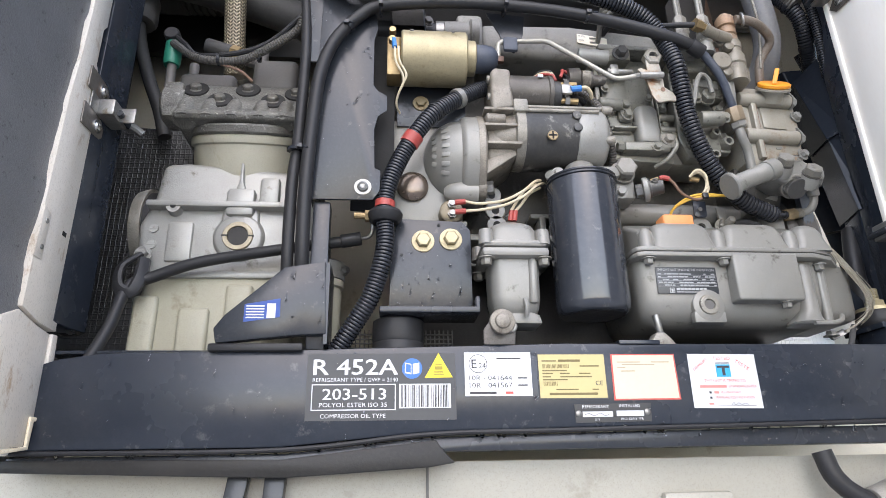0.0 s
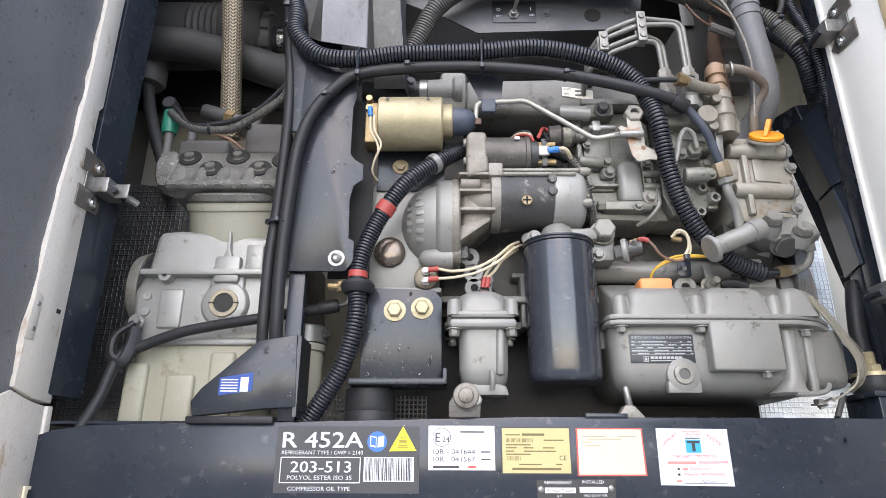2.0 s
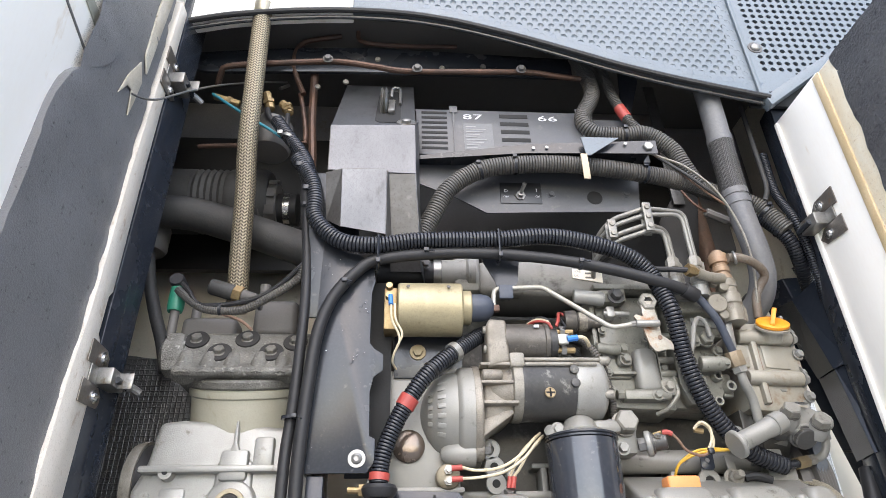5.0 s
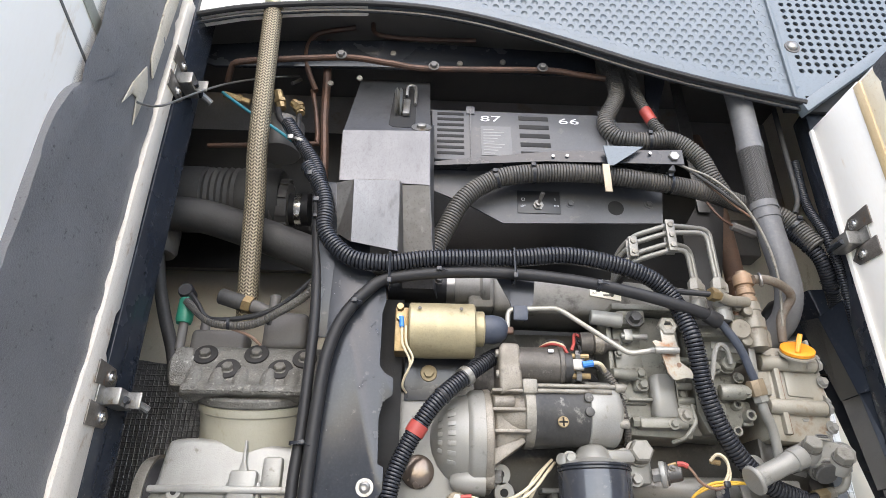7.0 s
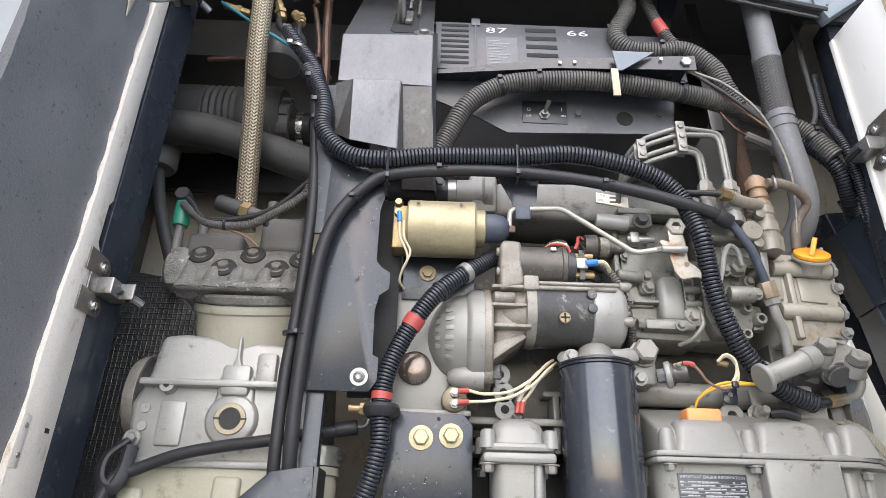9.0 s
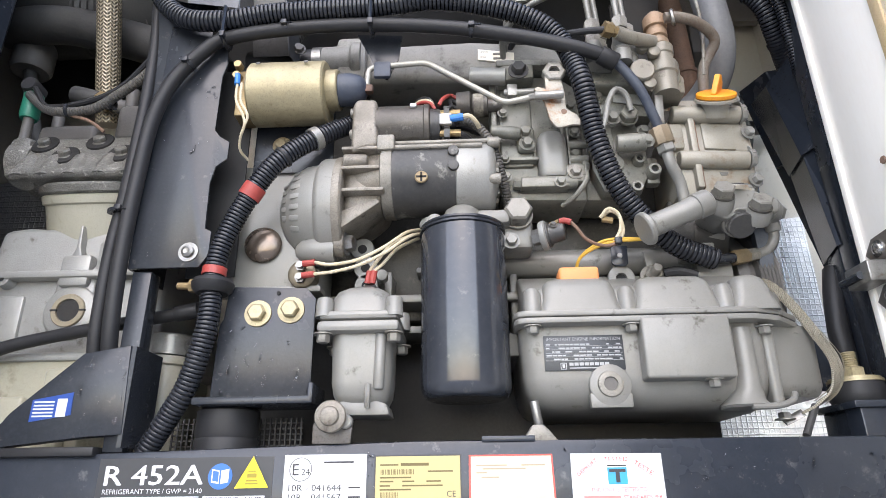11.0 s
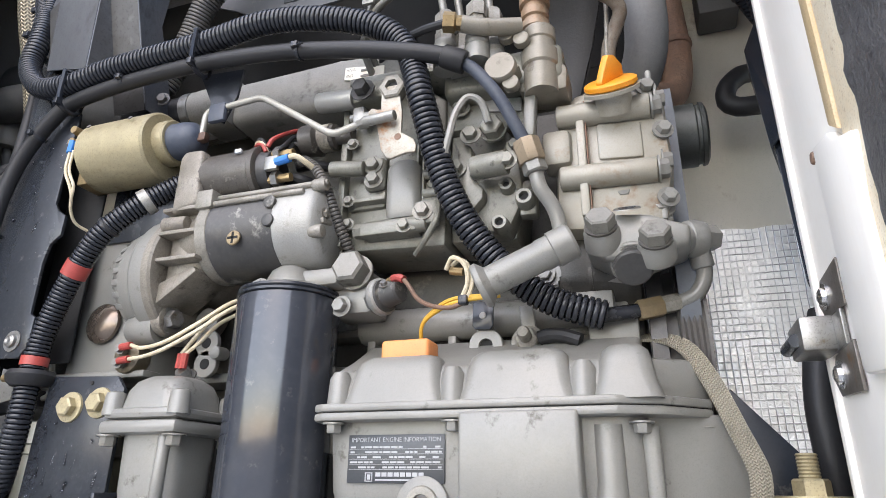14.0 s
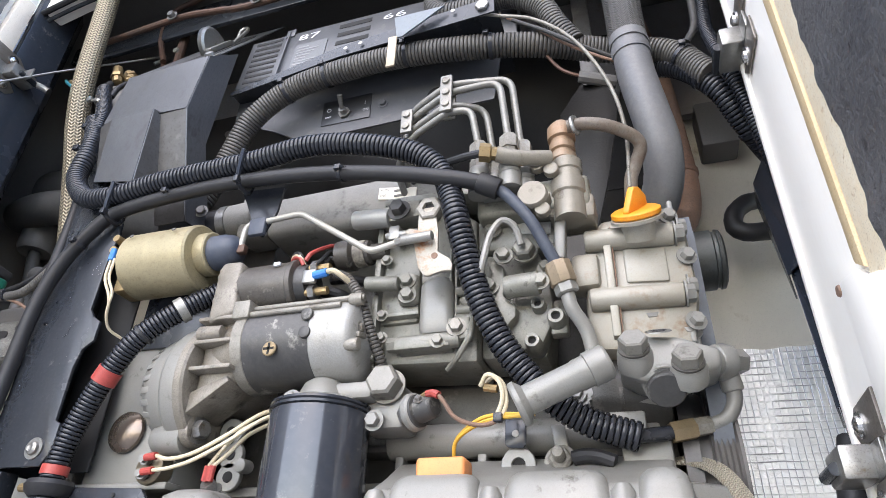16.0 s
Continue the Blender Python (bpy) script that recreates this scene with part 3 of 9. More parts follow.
part("lip", tube(B(), [(-0.5, 0.982, 1.673), (-0.13, 0.982, 1.673), (0.09, 0.982, 1.692), (0.3, 0.982, 1.696), (0.95, 0.982, 1.705)], 0.0035, 8), rubber, beam, "black rubber edge")
part("patch_plate", box(B(), (0.395, 0.982, 1.826), (0.462, 1.0, 1.833), 0.001), beam_paint, beam)
part("lower_rail", prism(B(), [(-0.5, 1.668), (-0.12, 1.668), (0.08, 1.688), (0.3, 1.692), (0.95, 1.7), (0.95, 1.672), (0.12, 1.668), (-0.02, 1.648), (-0.12, 1.642), (-0.5, 1.655)], 0.99, 1.03, "y", 0.003), black_paint, beam)
part("torn_guard", prism(B(), [(-0.5, 1.664), (-0.12, 1.66), (0.1, 1.684), (0.112, 1.668), (0.128, 1.652), (0.09, 1.646), (-0.02, 1.64), (-0.12, 1.635), (-0.5, 1.648)], 0.978, 0.985, "y", 0.002), deep_black, beam, "torn black rubber guard")
for x0, x1 in ((-0.225, -0.17), (-0.155, -0.12)):
    solo("body_strut", prism(B(), [(x0, 1.45), (x0 + 0.025, 1.45), (x1 + 0.005, 1.66), (x1 - 0.025, 1.66)], 1.0, 1.025, "y", 0.002), black_paint, "black steel strut below the cross beam", "strut", "struts")

# upper front: arch of the opening
ARCH = [(-0.53, 3.11), (-0.47, 3.123), (-0.38, 3.148), (-0.28, 3.165), (-0.18, 3.176), (-0.08, 3.181), (0.05, 3.176), (0.16, 3.158), (0.26, 3.131),
        (0.37, 3.095), (0.48, 3.055), (0.58, 3.019), (0.7, 2.983), (0.82, 2.953), (0.93, 2.928)]
left_arch = [p for p in ARCH if p[0] <= -0.08]
mid_arch = [p for p in ARCH if p[0] >= -0.08]
solo("wall_upper", prism(B(), left_arch + [(-0.08, 3.9), (-0.53, 3.9)], 0.985, 1.03, "y", 0.004), white_paint, "white upper front panel", "wall", kind="structure")
grille = thing("front_grille", (0.4, 1.0, 3.0), "blue-grey dimpled steel grille panel above the opening", "grille", kind="structure")
band = [(x, z + 0.05) for x, z in mid_arch]
part("grille_sheet", prism(B(), mid_arch + [(0.912, 2.96)] + band[::-1], 0.9902, 1.01, "y", 0.002), grille_paint, grille)
part("upper_sheet", prism(B(), [(0.872, 3.43), (0.872, 3.9), (-0.075, 3.9), (-0.075, 3.68)], 0.9904, 1.0, "y"), grille_paint, grille)


def arch_z(x):
    for (xa, za), (xb, zb) in zip(ARCH, ARCH[1:]):
        if xa <= x <= xb:
            return za + (zb - za) * (x - xa) / (xb - xa)
    return 2.93


b = B()
CW, CH = 0.0275, 0.0185
for row in range(54):
    for col in range(-1, 37):
        x, z = -0.06 + col * CW + (row % 2) * CW / 2, 2.95 + row * CH
        if x > 0.889 or x < -0.063 or not arch_z(x) + 0.026 < z < 3.7:
            continue
        corner = [(-1, -1), (0, -1), (1, -1), (1, 0), (1, 1), (0, 1), (-1, 1), (-1, 0)]
        ring = [b.verts.new((x + u * CW / 2, 0.99, z + v * CH / 2)) for u, v in corner]
        for r, y in ((0.0084, 0.99), (0.0066, 0.9925), (0.0036, 0.9938)):
            inner = [b.verts.new((x + u * r / math.hypot(u, v), y, z + v * r / math.hypot(u, v))) for u, v in corner]
            for i in range(8):
                j = (i + 1) % 8
                b.faces.new((ring[i], ring[j], inner[j], inner[i]))
            ring = inner
        b.faces.new(ring)
part("dented_sheet", b, grille_paint, grille)["kind"] = "stuff"
side = thing("side_grille", (1.0, 1.0, 2.95), "blue-grey perforated steel side grille", "grille", kind="structure")
b = B()
CELL = 0.0215
for row in range(44):
    for col in range(22):
        x, z = 0.925 + col * CELL, 2.94 + row * CELL
        if z < 2.925 + (x - 0.92) * 0.75 or x > 1.38:
            continue
        hole = row > 3 and col > 0
        o = [(-1, -1), (0, -1), (1, -1), (1, 0), (1, 1), (0, 1), (-1, 1), (-1, 0)]
        ov = [b.verts.new((x + u * CELL / 2, 0.992, z + v * CELL / 2)) for u, v in o]
        if not hole:
            b.faces.new(ov)
            continue
        iv = [b.verts.new((x + u * CELL * 0.33 / math.hypot(u, v), 0.992, z + v * CELL * 0.33 / math.hypot(u, v))) for u, v in o]
        dv = [b.verts.new((v.co.x, 0.998, v.co.z)) for v in iv]
        for i in range(8):
            j = (i + 1) % 8
            b.faces.new((ov[i], ov[j], iv[j], iv[i])), b.faces.new((iv[i], iv[j], dv[j], dv[i]))
bmesh.ops.remove_doubles(b, verts=b.verts, dist=0.0004)
part("perforated_sheet", b, grille_paint, side)
# Near-black sheet added behind the perforations to paint their shade.
part("hole_shade", box(B(), (0.9, 1.02, 2.93), (1.6, 1.03, 3.95)), dark_void, side)
part("edge_strip", prism(B(), [(0.915, 2.925), (1.4, 3.289), (1.4, 3.258), (0.925, 2.9)], 0.982, 1.01, "y", 0.001), grille_paint, side)
part("edge_sheet", box(B(), (0.872, 0.9906, 2.97), (0.906, 0.996, 3.9), 0.001), grille_paint, grille)
part("seam_strip", box(B(), (0.904, 0.983, 2.93), (0.914, 0.992, 3.9), 0.002), grille_paint, side)
b = B()
lathe(b, (0.941, 0.992, 3.1), (0, -1, 0), [(0, 0.019), (0.002, 0.018)], 24)
part("rivet_seat", b, dull_black, grille)
b = B()
lathe(b, (0.941, 0.989, 3.1), (0, -1, 0), [(0, 0.013), (0.002, 0.012), (0.005, 0.009), (0.006, 0.004)], 24)
part("rivet", b, zinc, grille, "bright round rivet head")
solo("trim_arch", tube(B(), [(x, 0.984, z - 0.004) for x, z in ARCH], 0.007, 8), rubber, "black rubber seal along the arch", "trim", kind="structure")
solo("trim_arch_inner", tube(B(), [(x, 1.0, z - 0.012) for x, z in ARCH], 0.005, 8), black_paint, "black inner edge of the arch", "trim", kind="structure")

# ---- doors ----
def wavy(bm, amount, scale):
    for v in bm.verts:
        d = noise.noise_vector(v.co * scale)
        v.co += Vector((d.x * 0.3, d.y, d.z * 0.3)) * amount


def gridbox(lo, hi, ny, nz, edge=0.012):
    """A soft slab in the y-z plane, with cut-up faces for uneven edges."""
    t = B()
    box(t, lo, hi)
    bmesh.ops.subdivide_edges(t, edges=[e for e in t.edges if abs(e.verts[0].co.z - e.verts[1].co.z) > 0.1], cuts=nz)
    bmesh.ops.subdivide_edges(t, edges=[e for e in t.edges if abs(e.verts[0].co.y - e.verts[1].co.y) > 0.05], cuts=ny)
    return t


left_door = thing("left_door", (-0.49, 1.0, 1.69), "white steel door standing open, lined with black foam", "door")
part("door_skin", box(B(), (-0.515, 0.18, 1.67), (-0.487, 0.975, 3.6), 0.004), white_paint, left_door)
part("edge_flange", prism(B(), [(0.93, 3.12), (0.966, 3.12), (0.964, 2.6), (0.968, 2.385), (0.958, 2.37), (0.958, 2.3), (0.972, 2.285), (0.99, 2.1), (0.994, 1.847), (0.945, 1.85), (0.896, 1.862),
                                (0.895, 1.95), (0.9, 2.2), (0.908, 2.285), (0.912, 2.37), (0.912, 2.6), (0.922, 2.83)], -0.487, -0.468, "x", 0.0015), flange_paint, left_door)
part("notch_back", prism(B(), [(0.915, 2.29), (0.985, 2.28), (0.985, 2.39), (0.915, 2.38)], -0.4865, -0.481, "x"), grubby_white, left_door)
part("flange_foot", prism(B(), [(0.86, 1.84), (0.895, 1.857), (0.945, 1.846), (0.982, 1.842), (0.985, 1.72), (0.974, 1.712), (0.972, 1.682), (0.86, 1.672)], -0.486, -0.47, "x", 0.0015), flange_paint, left_door)
part("foot_fold", prism(B(), [(0.984, 1.842), (0.999, 1.843), (1.01, 1.722), (0.989, 1.718)], -0.486, -0.466, "x", 0.002), flange_paint, left_door)
part("rusty_end", prism(B(), [(0.969, 1.722), (0.985, 1.722), (1.008, 1.7215), (1.008, 1.717), (0.979, 1.7165), (0.977, 1.678), (0.9, 1.668), (0.9, 1.674), (0.9705, 1.682)], -0.4695, -0.4655, "x", 0.001), stained_paint, left_door, "rust-stained lower corner")
tab_plate = part("tab_plate", prism(B(), [(0.893, 1.935), (0.915, 1.935), (0.917, 2.005), (0.896, 2.012)], -0.469, -0.4665, "x", 0.0006), flange_paint, left_door)
for z in (1.952, 1.992):
    part("rivet", lathe(B(), (-0.4665, 0.908, z), "x", [(0, 0.0042), (0.0014, 0.0036)], 12), zinc, tab_plate)
part("slot_hole", prism(B(), [(0.957, 1.989), (0.968, 1.989), (0.968, 1.996), (0.957, 1.996)], -0.4682, -0.4674, "x"), dark_void, left_door)
t = gridbox((-0.487, 0.642, 1.66), (-0.474, 0.912, 3.5), 6, 90)
for v in t.verts:
    if v.co.x > -0.48:
        v.co.x += 0.006 * noise.noise(v.co * 9) + 0.003 * noise.noise(v.co * 40)
        if v.co.y > 0.88:
            v.co.y += 0.007 * noise.noise(Vector((0, 3, v.co.z * 30)))
    if v.co.y < 0.65:
        v.co.y += 0.008 + 0.11 * math.exp(-((v.co.z - 2.76) / 0.1) ** 2) + 0.006 * noise.noise(Vector((1, 5, v.co.z * 12)))
part("foam_lining", t, foam, left_door)
RIB_LINE = [(0.2, 2.855), (0.765, 2.683), (0.765, 2.689), (0.2, 2.861)]
RIB_STRIP = [(0.2, 2.907), (0.74, 2.757), (0.75, 2.782), (0.2, 2.937)]
part("panel_gap", prism(B(), RIB_LINE, -0.487, -0.4855, "x"), dull_black, left_door)
part("rib_strip", prism(B(), RIB_STRIP, -0.487, -0.484, "x", 0.001), surface("grey_green_strip", (0.42, 0.42, 0.36), 0.5, 0.0, (0.3, 0.29, 0.24), 0.8, 12, 150, 0.05), left_door, "grey-green glue strip")
part("cable_bracket", prism(B(), [(0.8, 2.71), (0.815, 2.77), (0.845, 2.835), (0.868, 2.8), (0.86, 2.74), (0.852, 2.7), (0.84, 2.755), (0.822, 2.75)], -0.474, -0.471, "x", 0.001), grubby_white, left_door, "bent white cable tab")
part("stiffener", prism(B(), [(0.852, 2.86), (0.875, 2.83), (0.905, 3.2), (0.88, 3.24), (0.85, 3.0)], -0.474, -0.47, "x", 0.001), grubby_white, left_door)
right_door = thing("right_door", (0.97, 1.0, 1.7), "white steel door standing open, rust-stained, lined with black foam", "door")
part("door_skin", box(B(), (0.972, 0.1, 1.68), (1.0, 1.02, 2.9), 0.004), white_paint, right_door)
part("edge_flange", prism(B(), [(0.865, 2.885), (1.03, 2.885), (1.03, 1.69), (0.865, 1.69)], 0.954, 0.972, "x", 0.003), white_paint, right_door)
part("flange_fold", box(B(), (0.949, 1.022, 1.69), (0.956, 1.034, 2.88), 0.002), white_paint, right_door)
part("sealing_bead", prism(B(), [(0.852, 2.875), (0.874, 2.875), (0.874, 2.178), (0.856, 2.165)], 0.9485, 0.957, "x", 0.002), seal_yellow, right_door, "yellowed sealing strip")
part("stained_strip", prism(B(), [(0.79, 2.875), (0.853, 2.875), (0.857, 2.2), (0.866, 2.0), (0.866, 1.69), (0.79, 1.69)], 0.9515, 0.972, "x", 0.003), stained_paint, right_door, "rust-stained white strip")
part("cover_pad", prism(B(), [(0.86, 2.16), (0.872, 2.172), (0.915, 2.182), (0.918, 2.052), (0.912, 1.994), (0.838, 1.986), (0.836, 2.1), (0.824, 2.146)], 0.945, 0.956, "x", 0.003), white_paint, right_door, "loose white cover strip")
t = gridbox((0.9485, 0.2, 1.7), (0.972, 0.812, 2.875), 24, 110)
for v in t.verts:
    if v.co.x < 0.96:
        v.co.x += 0.004 * noise.noise(v.co * 8) + 0.0035 * noise.noise(v.co * 45)
    if v.co.y > 0.8:
        v.co.y += 0.012 * noise.noise(Vector((7, 3, v.co.z * 14)))
part("foam_lining", t, old_foam, right_door)
b = B()
for y, z in ((0.93, 2.18), (0.905, 2.075)):
    lathe(b, (0.949, y, z), (-1, 0, 0), [(0, 0.006), (0.002, 0.005)], 12)
part("rivet", b, rust, right_door)


def hinge(x, y, z, s, door):
    """Draw hinge: two slotted plates with screws on the flange, a bright block and a hook into the bay. s: which way the bay lies."""
    h = part("hinge", box(B(), (x + min(0, s * 0.004), y - 0.03, z - 0.015), (x + max(0, s * 0.004), y + 0.01, z + 0.015), 0.001), zinc, door, "bright steel draw hinge")
    for dz in (0.034, -0.034):
        part("plate", prism(B(), [(y - 0.045, z + dz - 0.02), (y + 0.02, z + dz - 0.016), (y + 0.035, z + dz), (y + 0.015, z + dz + 0.018), (y - 0.045, z + dz + 0.02)],
                            x, x + s * 0.003, "x", 0.0008), hinge_steel, h)
        b = B()
        lathe(b, (x + s * 0.003, y + 0.004, z + dz), (s, 0, 0), [(0, 0.012), (0.002, 0.012)], 18)
        lathe(b, (x + s * 0.005, y + 0.004, z + dz), (s, 0, 0), [(0, 0.008), (0.003, 0.0075), (0.005, 0.004)], 16)
        part("screw", b, chrome, h)
    part("block", box(B(), (x + min(0, s * 0.03), y - 0.005, z - 0.014), (x + max(0, s * 0.03), y + 0.05, z + 0.016), 0.003), zinc, h)
    if s > 0:
        part("fork", box(B(), (x + min(s * 0.03, s * 0.055), y + 0.02, z - 0.015), (x + max(s * 0.03, s * 0.055), y + 0.024, z + 0.013), 0.001), zinc, h)
    part("pin", rod(B(), (x + s * 0.032, y + 0.01, z - 0.002), (x + s * 0.032, y + 0.055, z - 0.002), 0.006, 12), black_paint, h)
    if s > 0:
        part("hook", tube(B(), [(x + s * 0.03, y + 0.05, z), (x + s * 0.04, y + 0.062, z - 0.002), (x + s * 0.05, y + 0.072, z - 0.008)], 0.0075, 10, 0.006), zinc, h)
    return h


hinge(-0.468, 0.985, 2.232, 1, left_door)
hinge(-0.468, 0.97, 2.915, 1, left_door)
hinge(0.953, 0.985, 2.04, -1, right_door)
hinge(0.953, 0.985, 2.58, -1, right_door)
STAY = [(-0.464, 0.832, 2.737), (-0.456, 0.86, 2.752), (-0.446, 0.9, 2.788), (-0.424, 0.97, 2.877), (-0.392, 1.04, 2.964), (-0.333, 1.12, 3.055), (-0.262, 1.17, 3.108)]
stay = thing("door_stay_cable", (-0.46, 0.83, 2.74), "thin grey steel stay cable from door to bay wall", "cable")
part("wire", tube(B(), STAY, 0.0024, 8), zinc, stay)
part("ferrule", rod(B(), (-0.275, 1.155, 3.07), (-0.258, 1.175, 3.102), 0.0045, 10), zinc, stay)

# ---- compressor ----
comp = thing("compressor", (-0.24, 1.1, 1.8), "grey cast aluminium refrigeration compressor with oily cylinder head", "compressor")
part("crankcase", prism(B(), [(-0.408, 2.02), (-0.412, 2.06), (-0.392, 2.105), (-0.382, 2.18), (-0.34, 2.185), (-0.1, 2.165), (-0.09, 1.955), (-0.385, 1.955), (-0.395, 1.99)], 1.083, 1.32, "y", 0.012, 3), alu, comp)
part("sump", prism(B(), [(-0.4, 1.79), (-0.4, 1.86), (-0.383, 1.965), (-0.1, 1.965), (-0.1, 1.79)], 1.07, 1.32, "y", 0.016, 3), cream_cast, comp)
for lo, hi in (((-0.392, 1.06, 1.8), (-0.352, 1.075, 1.925)), ((-0.318, 1.06, 1.8), (-0.268, 1.075, 1.905)), ((-0.245, 1.06, 1.8), (-0.2, 1.075, 1.945)), ((-0.18, 1.06, 1.8), (-0.13, 1.075, 1.94))):
    part("sump_rib", box(B(), lo, hi, 0.007, 3), cream_cast, comp)
part("joint_flange", box(B(), (-0.39, 1.066, 1.957), (-0.1, 1.09, 1.97), 0.004), alu, comp)
b = B()
box(b, (-0.397, 1.062, 2.088), (-0.12, 1.09, 2.1), 0.004)
box(b, (-0.262, 1.066, 2.074), (-0.212, 1.09, 2.128), 0.008)
box(b, (-0.205, 1.068, 2.095), (-0.17, 1.09, 2.15), 0.006)
prism(b, [(-0.248, 2.12), (-0.228, 2.12), (-0.235, 2.14), (-0.237, 2.178), (-0.241, 2.178), (-0.242, 2.14)], 1.068, 1.1, "y", 0.002)
part("rib", b, alu, comp)
b = B()
lathe(b, (-0.236, 1.09, 2.036), (0, -1, 0), [(0, 0.046), (0.01, 0.0445), (0.015, 0.041), (0.017, 0.038)], 40)
prism(b, [(-0.272, 2.02), (-0.2, 2.02), (-0.205, 2.11), (-0.267, 2.11)], 1.0765, 1.095, "y", 0.006, 3)
part("port_boss", b, alu, comp)
b = B()
lathe(b, (-0.236, 1.073, 2.036), (0, -1, 0), [(0, 0.0265), (0.003, 0.0265), (0.004, 0.0255), (0.004, 0.0185), (0.0, 0.0175)], 40, False)
part("port_ring", b, surface("worn_bronze", (0.36, 0.31, 0.22), 0.4, 0.4), comp, "bronze port ring")
b = B()
lathe(b, (-0.236, 1.0725, 2.036), (0, -1, 0), [(0, 0.0175), (0.001, 0.0175)], 28)
box(b, (-0.2632, 1.0685, 2.0345), (-0.253, 1.0735, 2.0375)), box(b, (-0.219, 1.0685, 2.0345), (-0.2088, 1.0735, 2.0375))
part("port_hole", b, deep_black, comp)
b = B()
lathe(b, (-0.35, 1.085, 2.089), (0, -1, 0), [(0, 0.014), (0.02, 0.012)], 18)
part("lug", b, alu, comp)
b = B()
lathe(b, (-0.35, 1.064, 2.089), (0, -1, 0), [(0, 0.005), (0.001, 0.005)], 14)
part("lug_hole", b, dark_void, comp)
part("bolt", hexbolt(B(), (-0.39, 1.07, 2.0), (0, -1, 0), 0.01, 0.009), zinc, comp)
for z in (2.052, 2.022):
    b = B()
    lathe(b, (-0.383, 1.082, z), (0, -1, 0), [(0, 0.008), (0.002, 0.0078)], 16)
    box(b, (-0.391, 1.0795, z - 0.001), (-0.375, 1.081, z + 0.001))
    part("plug", b, alu, comp)
part("raised_pad", box(B(), (-0.36, 1.077, 1.99), (-0.315, 1.09, 2.065), 0.006), alu, comp)
b = B()
lathe(b, (-0.44, 1.18, 2.085), "x", [(0, 0.075), (0.016, 0.08), (0.022, 0.08)], 36)
part("shaft_cover", b, dirty_alu, comp)
b = B()
lathe(b, (-0.418, 1.18, 2.085), "x", [(0, 0.074), (0.03, 0.074)], 36)
part("seal_ring", b, rubber, comp, "black rubber seal ring")
LEAN_AX = Vector((0, -0.4, 0.917))
RIM = Vector((-0.244, 1.15, 2.286))
b = B()
lathe(b, RIM - LEAN_AX * 0.19, LEAN_AX, [(0, 0.1125), (0.158, 0.1125), (0.161, 0.1165), (0.168, 0.1175), (0.174, 0.1175), (0.176, 0.115), (0.19, 0.115)], 52)
part("cylinder", b, cylinder_cream, comp, "cream painted cylinder")
b = B()
lathe(b, RIM - LEAN_AX * 0.014, LEAN_AX, [(0, 0.117), (0.004, 0.1215), (0.015, 0.1225), (0.019, 0.119)], 52)
part("head_flange", b, head_cast, comp)
b = B()
prism(b, [(1.038, 2.252), (1.034, 2.266), (1.05, 2.278), (1.082, 2.35), (1.096, 2.358), (1.21, 2.362), (1.23, 2.3), (1.2, 2.25)], -0.366, -0.12, "x", 0.009, 3)
part("cylinder_head", b, head_cast, comp, "rough oily cylinder head")
SLOPE_AX = Vector((0, -0.9, 0.44))
for x in (-0.348, -0.306, -0.262, -0.212, -0.168, -0.126):
    b = B()
    lathe(b, (x, 1.052, 2.252), (0, 0.35, 1), [(0, 0.02), (0.03, 0.018), (0.05, 0.014), (0.062, 0.006)], 16)
    part("head_rib", b, head_cast, comp)
for x, z in ((-0.341, 2.336), (-0.245, 2.339), (-0.291, 2.306), (-0.194, 2.307), (-0.152, 2.331)):
    c = Vector((x, 1.049 + (z - 2.278) * 0.45, z))
    # Near-black disc paints the shade of the recess round each bolt.
    b = B()
    lathe(b, c - SLOPE_AX * 0.006, SLOPE_AX, [(0, 0.0245), (0.006, 0.0235), (0.0075, 0.0225), (0.0078, 0.001)], 24, False)
    part("pocket_shade", b, deep_black, comp)
    b = B()
    lathe(b, c - SLOPE_AX * 0.003, (0, -0.8, 0.6), [(0, 0.0135), (0.003, 0.0135), (0.004, 0.012)], 20)
    lathe(b, c, (0, -0.8, 0.6), [(0, 0.0108), (0.008, 0.0108), (0.01, 0.0088)], 6)
    part("head_bolt", b, surface("dull_bolt_steel", (0.2, 0.19, 0.165), 0.5, 0.3, (0.1, 0.095, 0.085), 0.8, 30, 300, 0.08) if x == -0.341 else bpy.data.materials["dull_bolt_steel"], comp)
b = B()
lathe(b, (-0.405, 1.1, 2.31), "x", [(0, 0.03), (0.008, 0.04), (0.03, 0.04), (0.045, 0.036)], 24)
box(b, (-0.4, 1.065, 2.27), (-0.36, 1.13, 2.35), 0.012)
part("side_flange", b, head_cast, comp)

# ---- cables and hoses at the compressor ----
def cable(name, pts, r, material, label, category="cable", group="", seg=12, step=0.012):
    return solo(name, tube(B(), pts, r, seg, step), material, label, category, group)


cable("power_cable", [(-0.42, 1.0, 1.8), (-0.405, 1.02, 1.86), (-0.392, 1.035, 1.93), (-0.361, 1.045, 1.95), (-0.3, 1.045, 1.974), (-0.236, 1.045, 1.988), (-0.16, 1.04, 1.999),
                      (-0.083, 1.05, 2.015), (-0.024, 1.05, 2.023)], 0.0098, rubber, "thick black cable clipped across the compressor")
clip = thing("cable_clip", (-0.38, 1.05, 1.95), "black rubber-lined cable clip bolted to the compressor", "clip")
